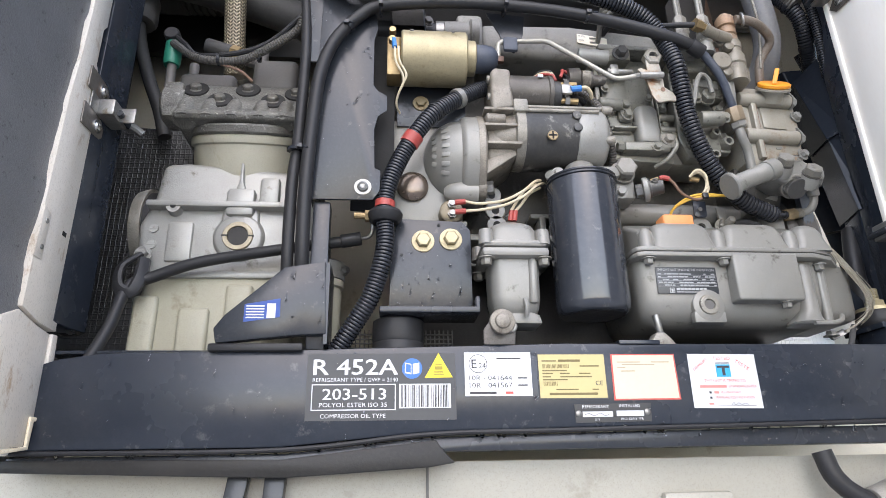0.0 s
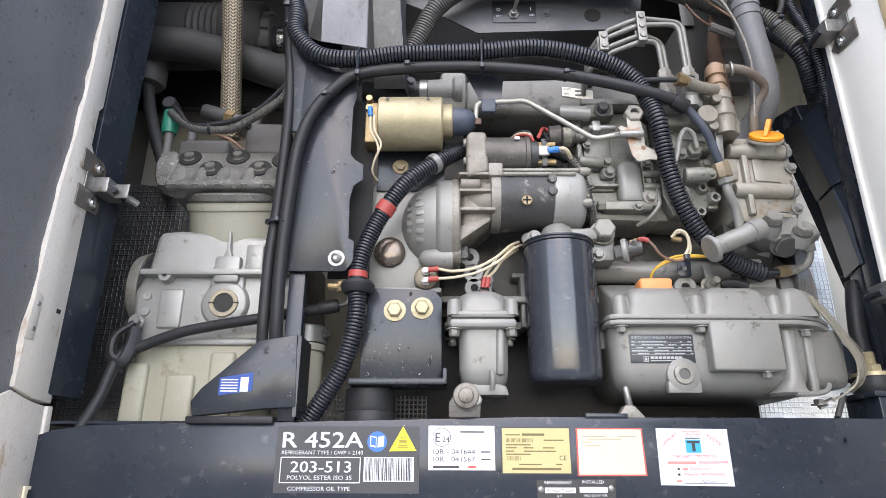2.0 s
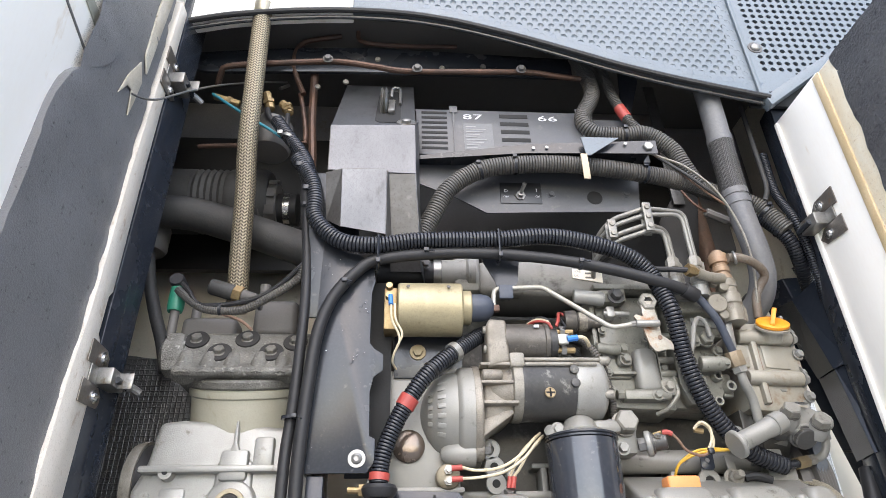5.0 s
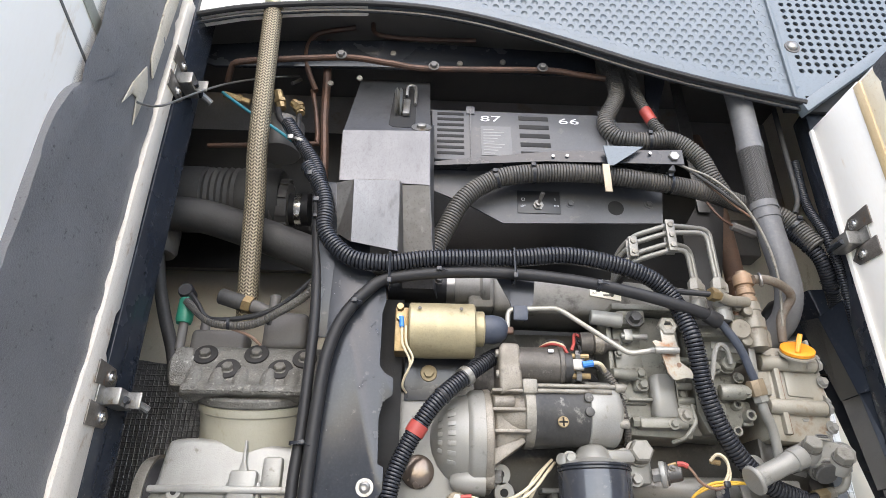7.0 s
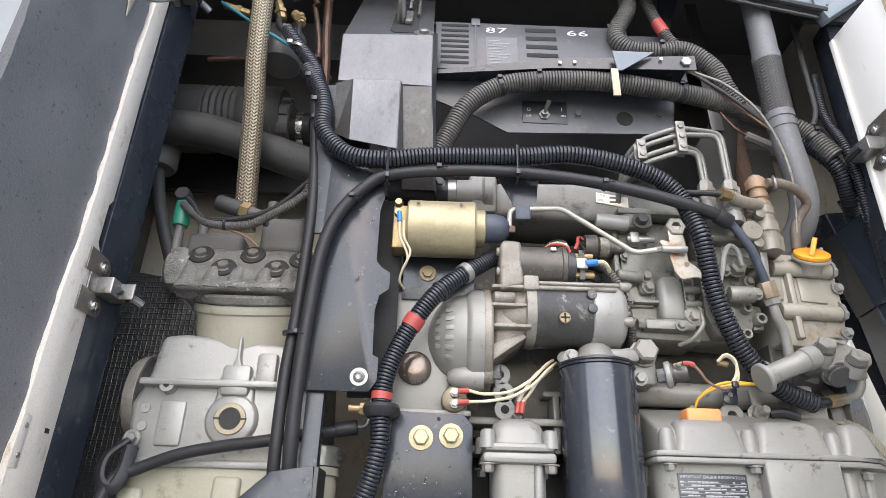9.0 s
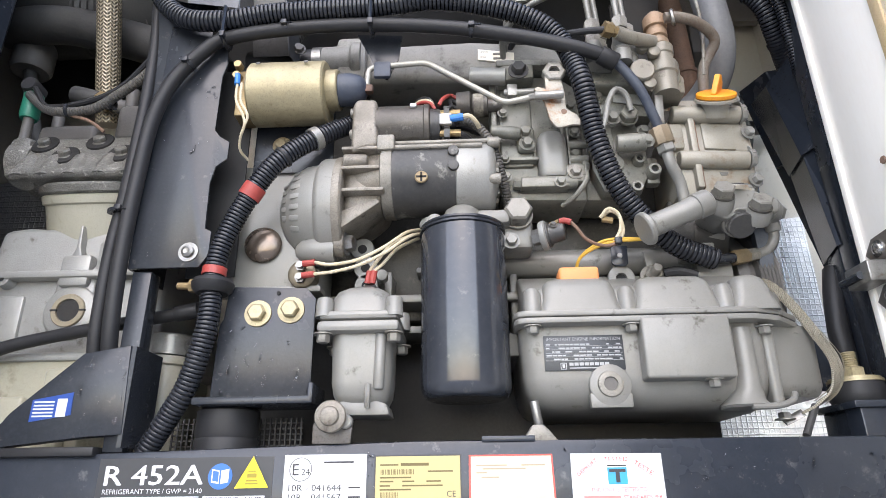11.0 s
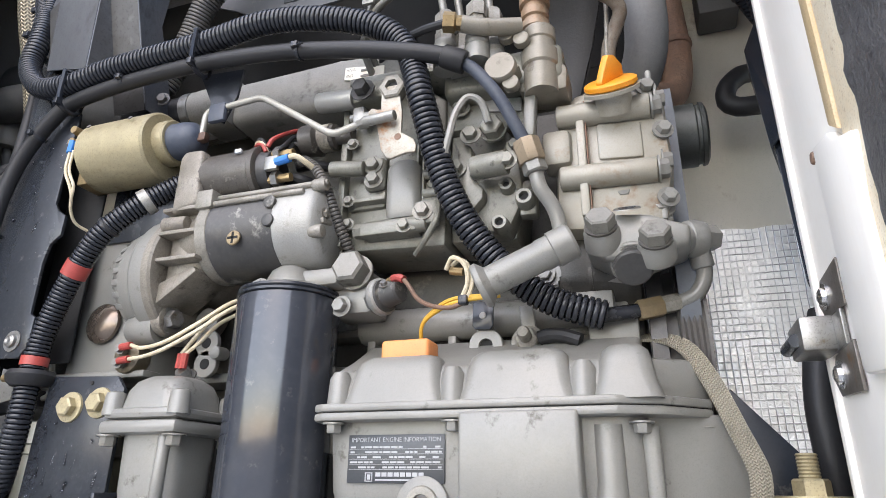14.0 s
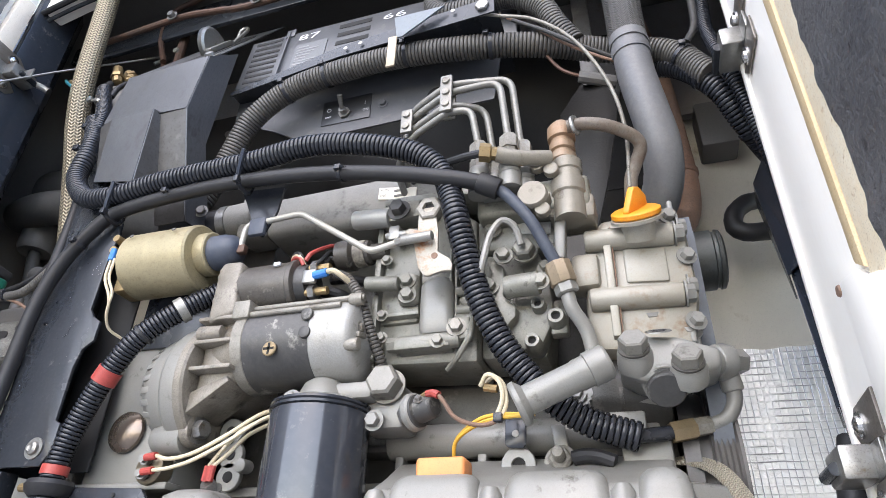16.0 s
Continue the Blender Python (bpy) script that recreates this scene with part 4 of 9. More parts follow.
part("strap", tube(B(), [(-0.39, 1.06, 1.995), (-0.41, 1.04, 1.965), (-0.405, 1.03, 1.93), (-0.385, 1.03, 1.92), (-0.375, 1.035, 1.945), (-0.38, 1.055, 1.985)], 0.006, 8, 0.006, 1.8), rubber, clip)
lug = thing("cable_lug", (0.0, 1.05, 2.03), "black cable end with a bare steel lug", "cable lug")
part("sleeve", rod(B(), (-0.055, 1.05, 2.02), (-0.02, 1.05, 2.026), 0.012, 14, 0.002), rubber, lug)
part("tongue", tube(B(), [(-0.02, 1.05, 2.026), (-0.004, 1.045, 2.03), (0.0, 1.04, 2.05), (0.002, 1.035, 2.075)], 0.004, 8, 0.006), zinc, lug)

cable("harness_cable", [(-0.153, 1.01, 2.66), (-0.143, 1.005, 2.565), (-0.133, 1.0, 2.473), (-0.128, 0.995, 2.362), (-0.13, 0.99, 2.192), (-0.135, 0.988, 2.099), (-0.135, 0.99, 1.98), (-0.135, 1.004, 1.92)], 0.0098,
      rubber, "straight black cable running down the frame post", group="post cables")
cable("battery_cable", [(0.621, 0.978, 2.393), (0.6, 0.972, 2.402), (0.549, 0.965, 2.416), (0.472, 0.965, 2.438), (0.362, 0.966, 2.461), (0.239, 0.968, 2.474),
                        (0.117, 0.968, 2.473), (0.008, 0.966, 2.457), (-0.034, 0.966, 2.429), (-0.074, 0.967, 2.376), (-0.096, 0.968, 2.308), (-0.105, 0.972, 2.219), (-0.111, 0.976, 2.095), (-0.111, 0.984, 1.98), (-0.111, 1.004, 1.92)], 0.0113,
      rubber, "thick black cable looping over the engine and down the post", group="post cables")
for at, d, r in (((-0.123, 0.982, 2.16), (0, 0, 1), 0.024), ((-0.052, 0.967, 2.407), (0.55, 0, 0.8), 0.0128), ((-0.146, 1.006, 2.6), (0.1, 0, 1), 0.0112), ((0.4, 0.966, 2.454), (1, 0, -0.2), 0.0128), ((0.1, 0.968, 2.474), (1, 0, 0), 0.0128)):
    tie = thing("cable_tie", at, "black nylon cable tie round the cables", "cable tie", "cable ties")
    t = lathe(B(), (0, 0, -0.0028), "z", [(0, r), (0.0056, r)], 22)
    for v in t.verts:
        v.co.y *= 1.0 if r < 0.02 else 0.52
    t.transform(Matrix.Translation(at) @ Vector(d).to_track_quat("Z", "Y").to_matrix().to_4x4())
    part("band", t, conduit, tie)
    part("lock", box(B(), (at[0] - 0.006, at[1] - 0.018, at[2] - 0.004), (at[0] + 0.004, at[1] - 0.009, at[2] + 0.004), 0.0012), conduit, tie)
    part("tail", rod(B(), (at[0] + 0.002, at[1] - 0.014, at[2]), (at[0] + 0.014, at[1] - 0.02, at[2] - 0.006), 0.0014, 6), conduit, tie)
main_hose = thing("main_conduit", (0.2, 0.97, 2.5), "black corrugated conduit arched over the engine", "conduit")
part("corrugated_tube", ribbed(B(), [(-0.175, 1.0, 2.72), (-0.14, 0.985, 2.661), (-0.125, 0.975, 2.606), (-0.122, 0.97, 2.558), (-0.097, 0.965, 2.519), (-0.058, 0.96, 2.491), (0.007, 0.958, 2.485), (0.084, 0.96, 2.497), (0.24, 0.962, 2.504), (0.342, 0.96, 2.511),
                                     (0.432, 0.965, 2.498), (0.502, 0.975, 2.476), (0.541, 0.982, 2.442), (0.557, 0.98, 2.4), (0.567, 0.977, 2.36), (0.575, 0.987, 2.32), (0.583, 0.999, 2.28), (0.595, 1.009, 2.24), (0.613, 1.02, 2.2), (0.638, 1.032, 2.163), (0.669, 1.042, 2.13), (0.705, 1.052, 2.107), (0.757, 1.062, 2.09)], 0.017), conduit, main_hose)
ties = [(0.008, 0.958, 2.472), (0.24, 0.962, 2.49)]
for x, y, z in ties:
    b = B()
    tube(b, [(x + dx, y + dy, z + dz) for dx, dy, dz in ((0, -0.02, 0.024), (0, 0.016, 0.03), (0, 0.018, -0.03), (0, -0.016, -0.032), (0, -0.02, 0.024))], 0.0022, 6, 0.006, 1.8)
    box(b, (x - 0.004, y - 0.024, z - 0.036), (x + 0.004, y - 0.014, z - 0.026), 0.001)
    part("cable_tie", b, conduit, main_hose)

red_hose = thing("starter_conduit", (0.02, 0.97, 2.0), "black corrugated conduit with red tape bands", "conduit")
RED = [(0.225, 1.05, 2.34), (0.201, 1.03, 2.327), (0.149, 1.0, 2.283), (0.105, 0.985, 2.242), (0.075, 0.985, 2.203), (0.045, 0.99, 2.151), (0.026, 0.992, 2.101), (0.02, 0.993, 2.056), (0.021, 0.99, 1.985), (0.002, 1.0, 1.913), (-0.023, 1.01, 1.869), (-0.055, 1.02, 1.82)]
part("corrugated_tube", ribbed(B(), RED, 0.0155, 0.0058, 0.003), conduit, red_hose)
run = spline(RED, 0.004)
def near(z, span):
    return [p for p in run if abs(p.z - z) < span]
part("tape_band", sweep(B(), near(2.187, 0.0105), 0.0172, 14), red_tape, red_hose, "red tape band")
part("tape_band", sweep(B(), near(2.064, 0.008), 0.0172, 14), red_tape, red_hose, "red tape band")
part("clamp_ring", sweep(B(), near(2.284, 0.005), 0.0185, 18), steel_pipe, red_hose, "dull steel clamp ring")
part("cable_tie", sweep(B(), near(2.246, 0.0025), 0.0172, 14), rubber, red_hose)
grom = thing("cable_grommet", (0.02, 0.965, 2.04), "black rubber grommet clamp round the conduit", "grommet")
b = B()
lathe(b, (0.021, 0.993, 2.032), (0, 0, 1), [(0, 0.022), (0.006, 0.028), (0.014, 0.03), (0.02, 0.027)], 22)
part("collar", b, rubber, grom)
part("stud", rod(B(), (-0.03, 0.995, 2.046), (-0.002, 0.993, 2.044), 0.0055, 10), brass, grom)
part("nut", lathe(B(), (-0.012, 0.994, 2.045), "x", [(0, 0.01), (0.009, 0.01)], 6), brass, grom)

# ---- frame bracket and gusset ----
plate = thing("frame_bracket", (-0.05, 0.985, 2.07), "black painted steel bracket plate with cut-outs and wet drops", "bracket")
part("plate", prism(B(), [(-0.103, 2.07), (0.0, 2.07), (0.012, 2.088), (0.012, 2.125), (0.002, 2.13), (0.0, 2.205), (0.006, 2.232), (0.022, 2.244), (0.022, 2.274), (0.006, 2.284), (-0.003, 2.296), (-0.003, 2.395), (0.003, 2.42), (0.0, 2.45), (-0.05, 2.5),
                          (-0.1, 2.5), (-0.104, 2.25)], 0.984, 0.989, "y"), black_paint, plate, bevel=0.001)
part("upright", box(B(), (-0.135, 0.995, 2.35), (-0.035, 1.0, 2.68), 0.001), black_paint, plate)
part("side_return", prism(B(), [(0.989, 2.07), (1.1, 2.07), (1.1, 2.43), (0.989, 2.43)], -0.103, -0.099, "x"), black_paint, plate)
b = B()
lathe(b, (-0.017, 0.984, 2.093), (0, -1, 0), [(0, 0.0145), (0.002, 0.0145)], 22)
part("washer", b, zinc, plate)
b = B()
lathe(b, (-0.017, 0.982, 2.093), (0, -1, 0), [(0, 0.0095), (0.004, 0.0085), (0.006, 0.005), (0.005, 0.003)], 18)
part("screw", b, zinc, plate)
for x, z in ((-0.09, 2.43), (-0.06, 2.455), (-0.07, 2.475)):
    b = B()
    lathe(b, (x, 0.9948, z), (0, -1, 0), [(0, 0.004), (0.0004, 0.004)], 12)
    part("hole", b, dark_void, plate)
# Near-black sheet added behind the cut-outs to paint the shade there.
part("gap_shade", box(B(), (-0.04, 1.03, 2.07), (0.035, 1.034, 2.44), 0.001), dark_void, plate)
post = thing("frame_post", (-0.08, 0.99, 1.82), "black square steel post below the bracket plate", "post")
part("tube_section", box(B(), (-0.098, 0.991, 1.82), (-0.07, 1.02, 2.068), 0.002), black_paint, post)
tank = thing("receiver_tank", (-0.09, 1.12, 1.82), "grey-white upright tank with a flanged collar", "tank")
b = B()
lathe(b, (-0.092, 1.12, 1.815), (0.02, 0, 1), [(0, 0.034), (0.13, 0.034), (0.134, 0.0315), (0.138, 0.0315), (0.14, 0.037), (0.152, 0.037), (0.153, 0.031)], 36)
part("body", b, cylinder_cream, tank)
b = B()
lathe(b, (-0.089, 1.12, 1.969), (0.02, 0, 1), [(0, 0.0385), (0.03, 0.0385), (0.033, 0.036), (0.034, 0.012)], 36)
part("collar", b, steel_pipe, tank, "bare steel collar")
part("clamp_screw", hexbolt(B(), (-0.052, 1.105, 1.985), (0.8, -0.6, 0), 0.007, 0.008), zinc, tank)
gus = thing("corner_gusset", (-0.15, 0.985, 1.83), "black steel corner gusset with a blue sticker", "gusset")
part("gusset_plate", prism(B(), [(-0.134, 1.947), (-0.071, 1.957), (-0.065, 1.84), (-0.112, 1.838), (-0.229, 1.826), (-0.234, 1.849), (-0.219, 1.87)], 0.972, 0.99, "y", 0.003), black_paint, gus)
part("gusset_return", prism(B(), [(0.974, 1.825), (1.05, 1.825), (1.05, 1.955), (0.974, 1.955)], -0.07, -0.064, "x"), black_paint, gus)
part("base_strip", box(B(), (-0.24, 0.975, 1.815), (-0.1, 1.03, 1.827), 0.003), rubber, gus)
st = part("sticker", prism(B(), [(-0.19, 1.858), (-0.136, 1.866), (-0.137, 1.895), (-0.19, 1.886)], 0.9713, 0.972, "y"), surface("dark_blue_sticker", (0.01, 0.06, 0.3), 0.45, bump=0), gus, "blue maintenance sticker")
b = B()
box(b, (-0.156, 0.9708, 1.864), (-0.143, 0.9713, 1.887))
for i in range(5):
    box(b, (-0.187, 0.9708, 1.864 + i * 0.0045), (-0.16, 0.9713, 1.866 + i * 0.0045))
part("print_bars", b, ink_white, gus)

# ---- engine mount plate ----
gp = thing("mount_plate", (0.1, 1.01, 1.88), "black steel engine mount plate with two yellow bolts", "mount plate")
part("plate", prism(B(), [(0.04, 2.047), (0.152, 2.043), (0.166, 2.027), (0.166, 1.888), (0.029, 1.888), (0.031, 1.99), (0.036, 2.0)], 1.008, 1.014, "y", 0.001), black_paint, gp)
part("ledge", prism(B(), [(0.014, 1.878), (0.175, 1.878), (0.175, 1.905), (0.168, 1.905), (0.168, 1.888), (0.014, 1.888)], 0.985, 1.06, "y", 0.002), black_paint, gp)
for x, z in ((0.085, 2.006), (0.132, 2.01)):
    b = B()
    lathe(b, (x, 1.008, z), (0, -1, 0), [(0, 0.0195), (0.003, 0.019), (0.0035, 0.014)], 24)
    lathe(b, (x, 1.005, z), (0, -1, 0), [(0, 0.0128), (0.009, 0.0128), (0.011, 0.0105)], 6)
    part("bolt", b, gold_zinc, gp, "yellow zinc hexagon bolt")
b = B()
lathe(b, (0.112, 1.0075, 2.036), (0, -1, 0), [(0, 0.003), (0.0006, 0.003)], 10)
part("hole", b, dark_void, gp)
rm = thing("rubber_mount", (0.045, 1.05, 1.82), "black cylindrical rubber engine mount", "rubber mount")
b = B()
lathe(b, (0.045, 1.045, 1.815), "z", [(0, 0.042), (0.02, 0.043), (0.024, 0.041), (0.03, 0.043), (0.06, 0.042), (0.064, 0.035)], 28)
part("body", b, rubber, rm)

# ---- engine ----
eng = thing("diesel_engine", (0.5, 1.2, 1.85), "grey painted diesel engine block with castings and bolts", "engine")
b = B()
box(b, (0.03, 1.16, 2.03), (0.78, 1.42, 2.42), 0.006)
part("block", b, shaded_block, eng)
part("timing_case", prism(B(), [(1.11, 1.95), (1.11, 2.1), (1.08, 2.14), (1.08, 2.2), (1.4, 2.2), (1.4, 1.95)], 0.705, 0.797, "x", 0.006), shaded_block, eng)
# Lower block is near-black, painting the dark gap under the engine.
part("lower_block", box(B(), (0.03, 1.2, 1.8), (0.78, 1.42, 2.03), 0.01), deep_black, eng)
for lo, hi in (((0.16, 1.1, 2.045), (0.72, 1.18, 2.058)), ((0.3, 1.12, 2.1), (0.7, 1.18, 2.11)), ((0.17, 1.12, 2.0), (0.32, 1.2, 2.012))):
    part("block_rib", box(B(), lo, hi, 0.003), grey_cast, eng)
for x in (0.25, 0.315, 0.45, 0.56, 0.69):
    part("block_rib", box(B(), (x, 1.11, 2.0), (x + 0.012, 1.16, 2.1), 0.003), grey_cast, eng)
part("side_gallery", rod(B(), (0.44, 1.12, 2.11), (0.78, 1.12, 2.11), 0.022, 20, 0.003), grey_cast, eng)
b = B()
prism(b, [(0.005, 2.05), (0.16, 2.05), (0.16, 2.26), (0.012, 2.27)], 1.05, 1.14, "y", 0.01)
box(b, (0.005, 1.035, 2.046), (0.165, 1.07, 2.056), 0.003)
part("flywheel_housing", b, grey_cast, eng)
b = B()
lathe(b, (0.069, 1.046, 2.126), (0, -1, 0), [(0, 0.029), (0.004, 0.028), (0.009, 0.022), (0.0115, 0.012), (0.012, 0.003)], 36)
part("core_plug", b, surface("domed_bronze_plug", (0.2, 0.16, 0.13), 0.25, 0.7), eng, "domed round core plug")
# dome that carries the starter
b = B()
lathe(b, (0.185, 1.07, 2.184), (-1, 0, 0), [(0, 0.09), (0.02, 0.09), (0.026, 0.087), (0.03, 0.081), (0.05, 0.078), (0.068, 0.068), (0.082, 0.052), (0.092, 0.032), (0.098, 0.012), (0.099, 0.003)], 48)
lathe(b, (0.185, 1.036, 2.11), (-1, 0, 0), [(0, 0.024), (0.03, 0.023), (0.05, 0.018), (0.06, 0.008)], 20)
part("gear_dome", b, grey_cast, eng)
for n, rad, off, span in ((7, 0.0745, 0.126, 13), (5, 0.059, 0.109, 14)):
    for i in range(n):
        a = radians(90 + (i - (n - 1) / 2) * span)
        c = Vector((off, 1.07 - rad * math.sin(a), 2.184 + rad * math.cos(a)))
        t = B()
        turned(t, (-0.008, -0.0006, -0.0042), (0.008, 0.0026, 0.0042), Matrix.Translation(c) @ Matrix.Rotation(a - math.pi / 2, 4, "X") @ Matrix.Rotation(radians(-28 if n == 5 else -16), 4, "Z"), 0.001)
        part("raised_bar", t, grey_cast, eng)
# lower cover
cover = part("valve_cover", prism(B(), [(1.001, 1.99), (1.001, 2.012), (1.012, 2.034), (1.05, 2.052), (1.1, 2.08), (1.2, 2.086), (1.2, 1.99)], 0.46, 0.79, "x", 0.006, 3), grey_cast, eng)
part("cover_flange", prism(B(), [(0.445, 1.006), (0.449, 0.994), (0.46, 0.989), (0.765, 0.989), (0.805, 1.004), (0.85, 1.05), (0.855, 1.2), (0.448, 1.2)], 1.979, 1.9875, "z", 0.0025), grey_cast, eng)
part("pan_flange", prism(B(), [(0.445, 1.006), (0.449, 0.994), (0.46, 0.989), (0.765, 0.989), (0.805, 1.004), (0.85, 1.05), (0.855, 1.2), (0.448, 1.2)], 1.9885, 1.997, "z", 0.0025), grey_cast, eng)
part("gasket", prism(B(), [(0.448, 1.008), (0.461, 0.992), (0.765, 0.992), (0.804, 1.007), (0.846, 1.05), (0.85, 1.2), (0.45, 1.2)], 1.987, 1.989, "z"), dark_void, eng)
for x in (0.472, 0.602, 0.735):
    b = B()
    lathe(b, (x, 1.006, 1.99), "z", [(0, 0.014), (0.035, 0.012), (0.042, 0.008)], 16)
    part("cover_boss", b, grey_cast, eng)
for x0, x1 in ((0.487, 0.588), (0.616, 0.722), (0.75, 0.8)):
    part("cover_swell", loft(B(), [(1.994, x0 - 0.008, x1 + 0.008, 0.992, 1.12, 0.012), (2.012, x0 - 0.003, x1 + 0.003, 0.995, 1.12, 0.014), (2.032, x0, x1, 1.0, 1.12, 0.015),
                                   (2.042, x0 + 0.003, x1 - 0.003, 1.005, 1.118, 0.015), (2.048, x0 + 0.009, x1 - 0.009, 1.012, 1.112, 0.014)]), grey_cast, eng)
part("end_bulge", prism(B(), [(0.79, 1.03), (0.85, 1.07), (0.86, 1.2), (0.79, 1.2)], 1.99, 2.04, "z", 0.01), grey_cast, eng)
PAN = [(1.866, 0.492, 0.775, 1.06, 1.24, 0.02), (1.87, 0.478, 0.782, 1.042, 1.245, 0.026), (1.878, 0.466, 0.787, 1.028, 1.25, 0.03), (1.892, 0.459, 0.79, 1.018, 1.25, 0.03),
       (1.91, 0.456, 0.79, 1.0135, 1.25, 0.028), (1.98, 0.452, 0.79, 1.012, 1.25, 0.024)]
part("oil_pan", loft(B(), PAN), grey_cast, eng)
part("pan_shoulder", loft(B(), [(1.95, 0.42, 0.47, 1.06, 1.2, 0.012), (1.98, 0.405, 0.47, 1.05, 1.2, 0.012)]), grey_cast, eng)
part("front_plate", box(B(), (0.613, 0.9865, 1.902), (0.73, 1.02, 1.985), 0.004, 3), grey_cast, eng)
part("corner_pillar", loft(B(), [(1.866, 0.717, 0.774, 1.0, 1.05, 0.02), (1.869, 0.715, 0.776, 0.996, 1.05, 0.022), (1.875, 0.722, 0.772, 1.0, 1.05, 0.02), (1.89, 0.735, 0.769, 1.003, 1.05, 0.016),
                                 (1.92, 0.74, 0.768, 1.004, 1.05, 0.013), (1.972, 0.74, 0.768, 1.004, 1.05, 0.013)]), grey_cast, eng)
part("side_ridge", loft(B(), [(1.872, 0.785, 0.8, 1.022, 1.06, 0.006), (1.97, 0.783, 0.8, 1.018, 1.06, 0.006)]), grey_cast, eng)
part("pan_skid", tube(B(), [(0.745, 1.0, 1.866), (0.78, 1.003, 1.867), (0.803, 1.012, 1.874), (0.812, 1.02, 1.884)], 0.0042, 10, 0.006), grey_cast, eng)
EXT = ((1.884, 0.012), (1.89, 0.006), (1.9, 0.002), (1.982, 0.0))
t, loops = B(), []
for z, q in EXT:
    loops.append([t.verts.new((x, y, z)) for x, y in ((0.79, 1.03 + q), (0.815, 1.037 + q), (0.862 - q, 1.052 + q), (0.876 - q, 1.064), (0.88 - q, 1.09), (0.88 - q, 1.2), (0.79, 1.2))])
for a, c in zip(loops, loops[1:]):
    for i in range(7):
        t.faces.new((a[i], a[(i + 1) % 7], c[(i + 1) % 7], c[i]))
t.faces.new(loops[0][::-1]), t.faces.new(loops[-1])
part("pan_extension", t, grey_cast, eng)
for x, z, r in ((0.47, 1.97, 0.0085), (0.604, 1.97, 0.0085), (0.703, 1.894, 0.008), (0.785, 1.966, 0.008), (0.842, 1.964, 0.007)):
    y = 1.001 if x < 0.78 else (1.012 if x < 0.8 else 1.055)
    part("cover_bolt", hexbolt(B(), (x, y, z + 0.008), (0, 0, -1), r, 0.009), grey_cast, eng)
b = B()
lathe(b, (0.569, 1.018, 1.898), (0, -1, 0), [(0, 0.0285), (0.0085, 0.0275), (0.0095, 0.026)], 32)
prism(b, [(0.541, 1.888), (0.597, 1.888), (0.597, 1.868), (0.541, 1.868)], 1.009, 1.025, "y", 0.003)
part("drain_boss", b, grey_cast, eng)
b = B()
lathe(b, (0.569, 1.0085, 1.899), (0, -1, 0), [(0, 0.0175), (0.003, 0.0165), (0.0035, 0.015), (0.0035, 0.0095), (0.0005, 0.009)], 28, False)
dplug = part("drain_plug", b, dirty_alu, eng)
b = B()
lathe(b, (0.569, 1.0078, 1.899), (0, -1, 0), [(0, 0.0098), (0.0003, 0.0098)], 6)
part("plug_socket", b, dull_black, dplug)
dc = part("info_plate", box(B(), (0.484, 1.0105, 1.918), (0.592, 1.0122, 1.966), 0.0005), decal, eng, "dark printed engine information plate")
plate_print = surface("worn_plate_print", (0.42, 0.43, 0.44), 0.5, bump=0)
lettering("lettering", "IMPORTANT ENGINE INFORMATION", 0.488, 1.01, 1.9585, 0.0046, plate_print, dc, 0.1)
b, rs = B(), random.Random(9)
for i, z in enumerate((1.9525, 1.9475, 1.9425, 1.9375, 1.9325)):
    x = 0.487
    while x < 0.586:
        w = rs.uniform(0.003, 0.009)
        if rs.random() < 0.72:
            box(b, (x, 1.0098, z), (min(x + w, 0.589), 1.0105, z + 0.0018))
        x += w + 0.0012
    box(b, (0.486, 1.0098, z - 0.0012), (0.59, 1.0105, z - 0.0008))
for x0, z0, x1, z1 in ((0.505, 1.9195, 0.5135, 1.9205), (0.505, 1.9275, 0.5135, 1.9285), (0.505, 1.9195, 0.506, 1.9285), (0.5125, 1.9195, 0.5135, 1.9285), (0.5075, 1.9215, 0.511, 1.9265)):
    box(b, (x0, 1.0098, z0), (x1, 1.0105, z1))
for i in range(8):
    box(b, (0.517 + i * 0.0068, 1.0098, 1.9245), (0.5225 + i * 0.0068, 1.0105, 1.9285))
box(b, (0.517, 1.0098, 1.9205), (0.57, 1.0105, 1.922))
part("printed_text", b, plate_print, dc)["kind"] = "stuff"
cap1 = thing("oil_filler_cap", (0.54, 1.03, 2.045), "faded orange rectangular oil filler cap", "cap")
part("cap", box(B(), (0.514, 1.014, 2.04), (0.571, 1.05, 2.068), 0.005, 3), orange_dull, cap1)

# separator with bolted lid
sep = thing("breather_housing", (0.235, 1.02, 1.86), "grey cast breather housing with bolted lid", "housing")
part("body", loft(B(), [(1.874, 0.211, 0.266, 1.0, 1.05, 0.02), (1.878, 0.204, 0.271, 0.992, 1.058, 0.022), (1.888, 0.199, 0.275, 0.986, 1.064, 0.022), (1.905, 0.196, 0.277, 0.9835, 1.067, 0.022),
                        (1.969, 0.195, 0.278, 0.982, 1.068, 0.02)]), grey_cast, sep)
part("body_ridge", rod(B(), (0.262, 0.985, 1.893), (0.264, 0.984, 1.969), 0.0075, 16, 0.004), grey_cast, sep)
part("foot", prism(B(), [(0.205, 1.862), (0.276, 1.862), (0.272, 1.876), (0.255, 1.882), (0.21, 1.88)], 0.992, 1.05, "y", 0.002), grey_cast, sep)
b = B()
box(b, (0.179, 0.966, 1.968), (0.29, 1.075, 1.984), 0.006)
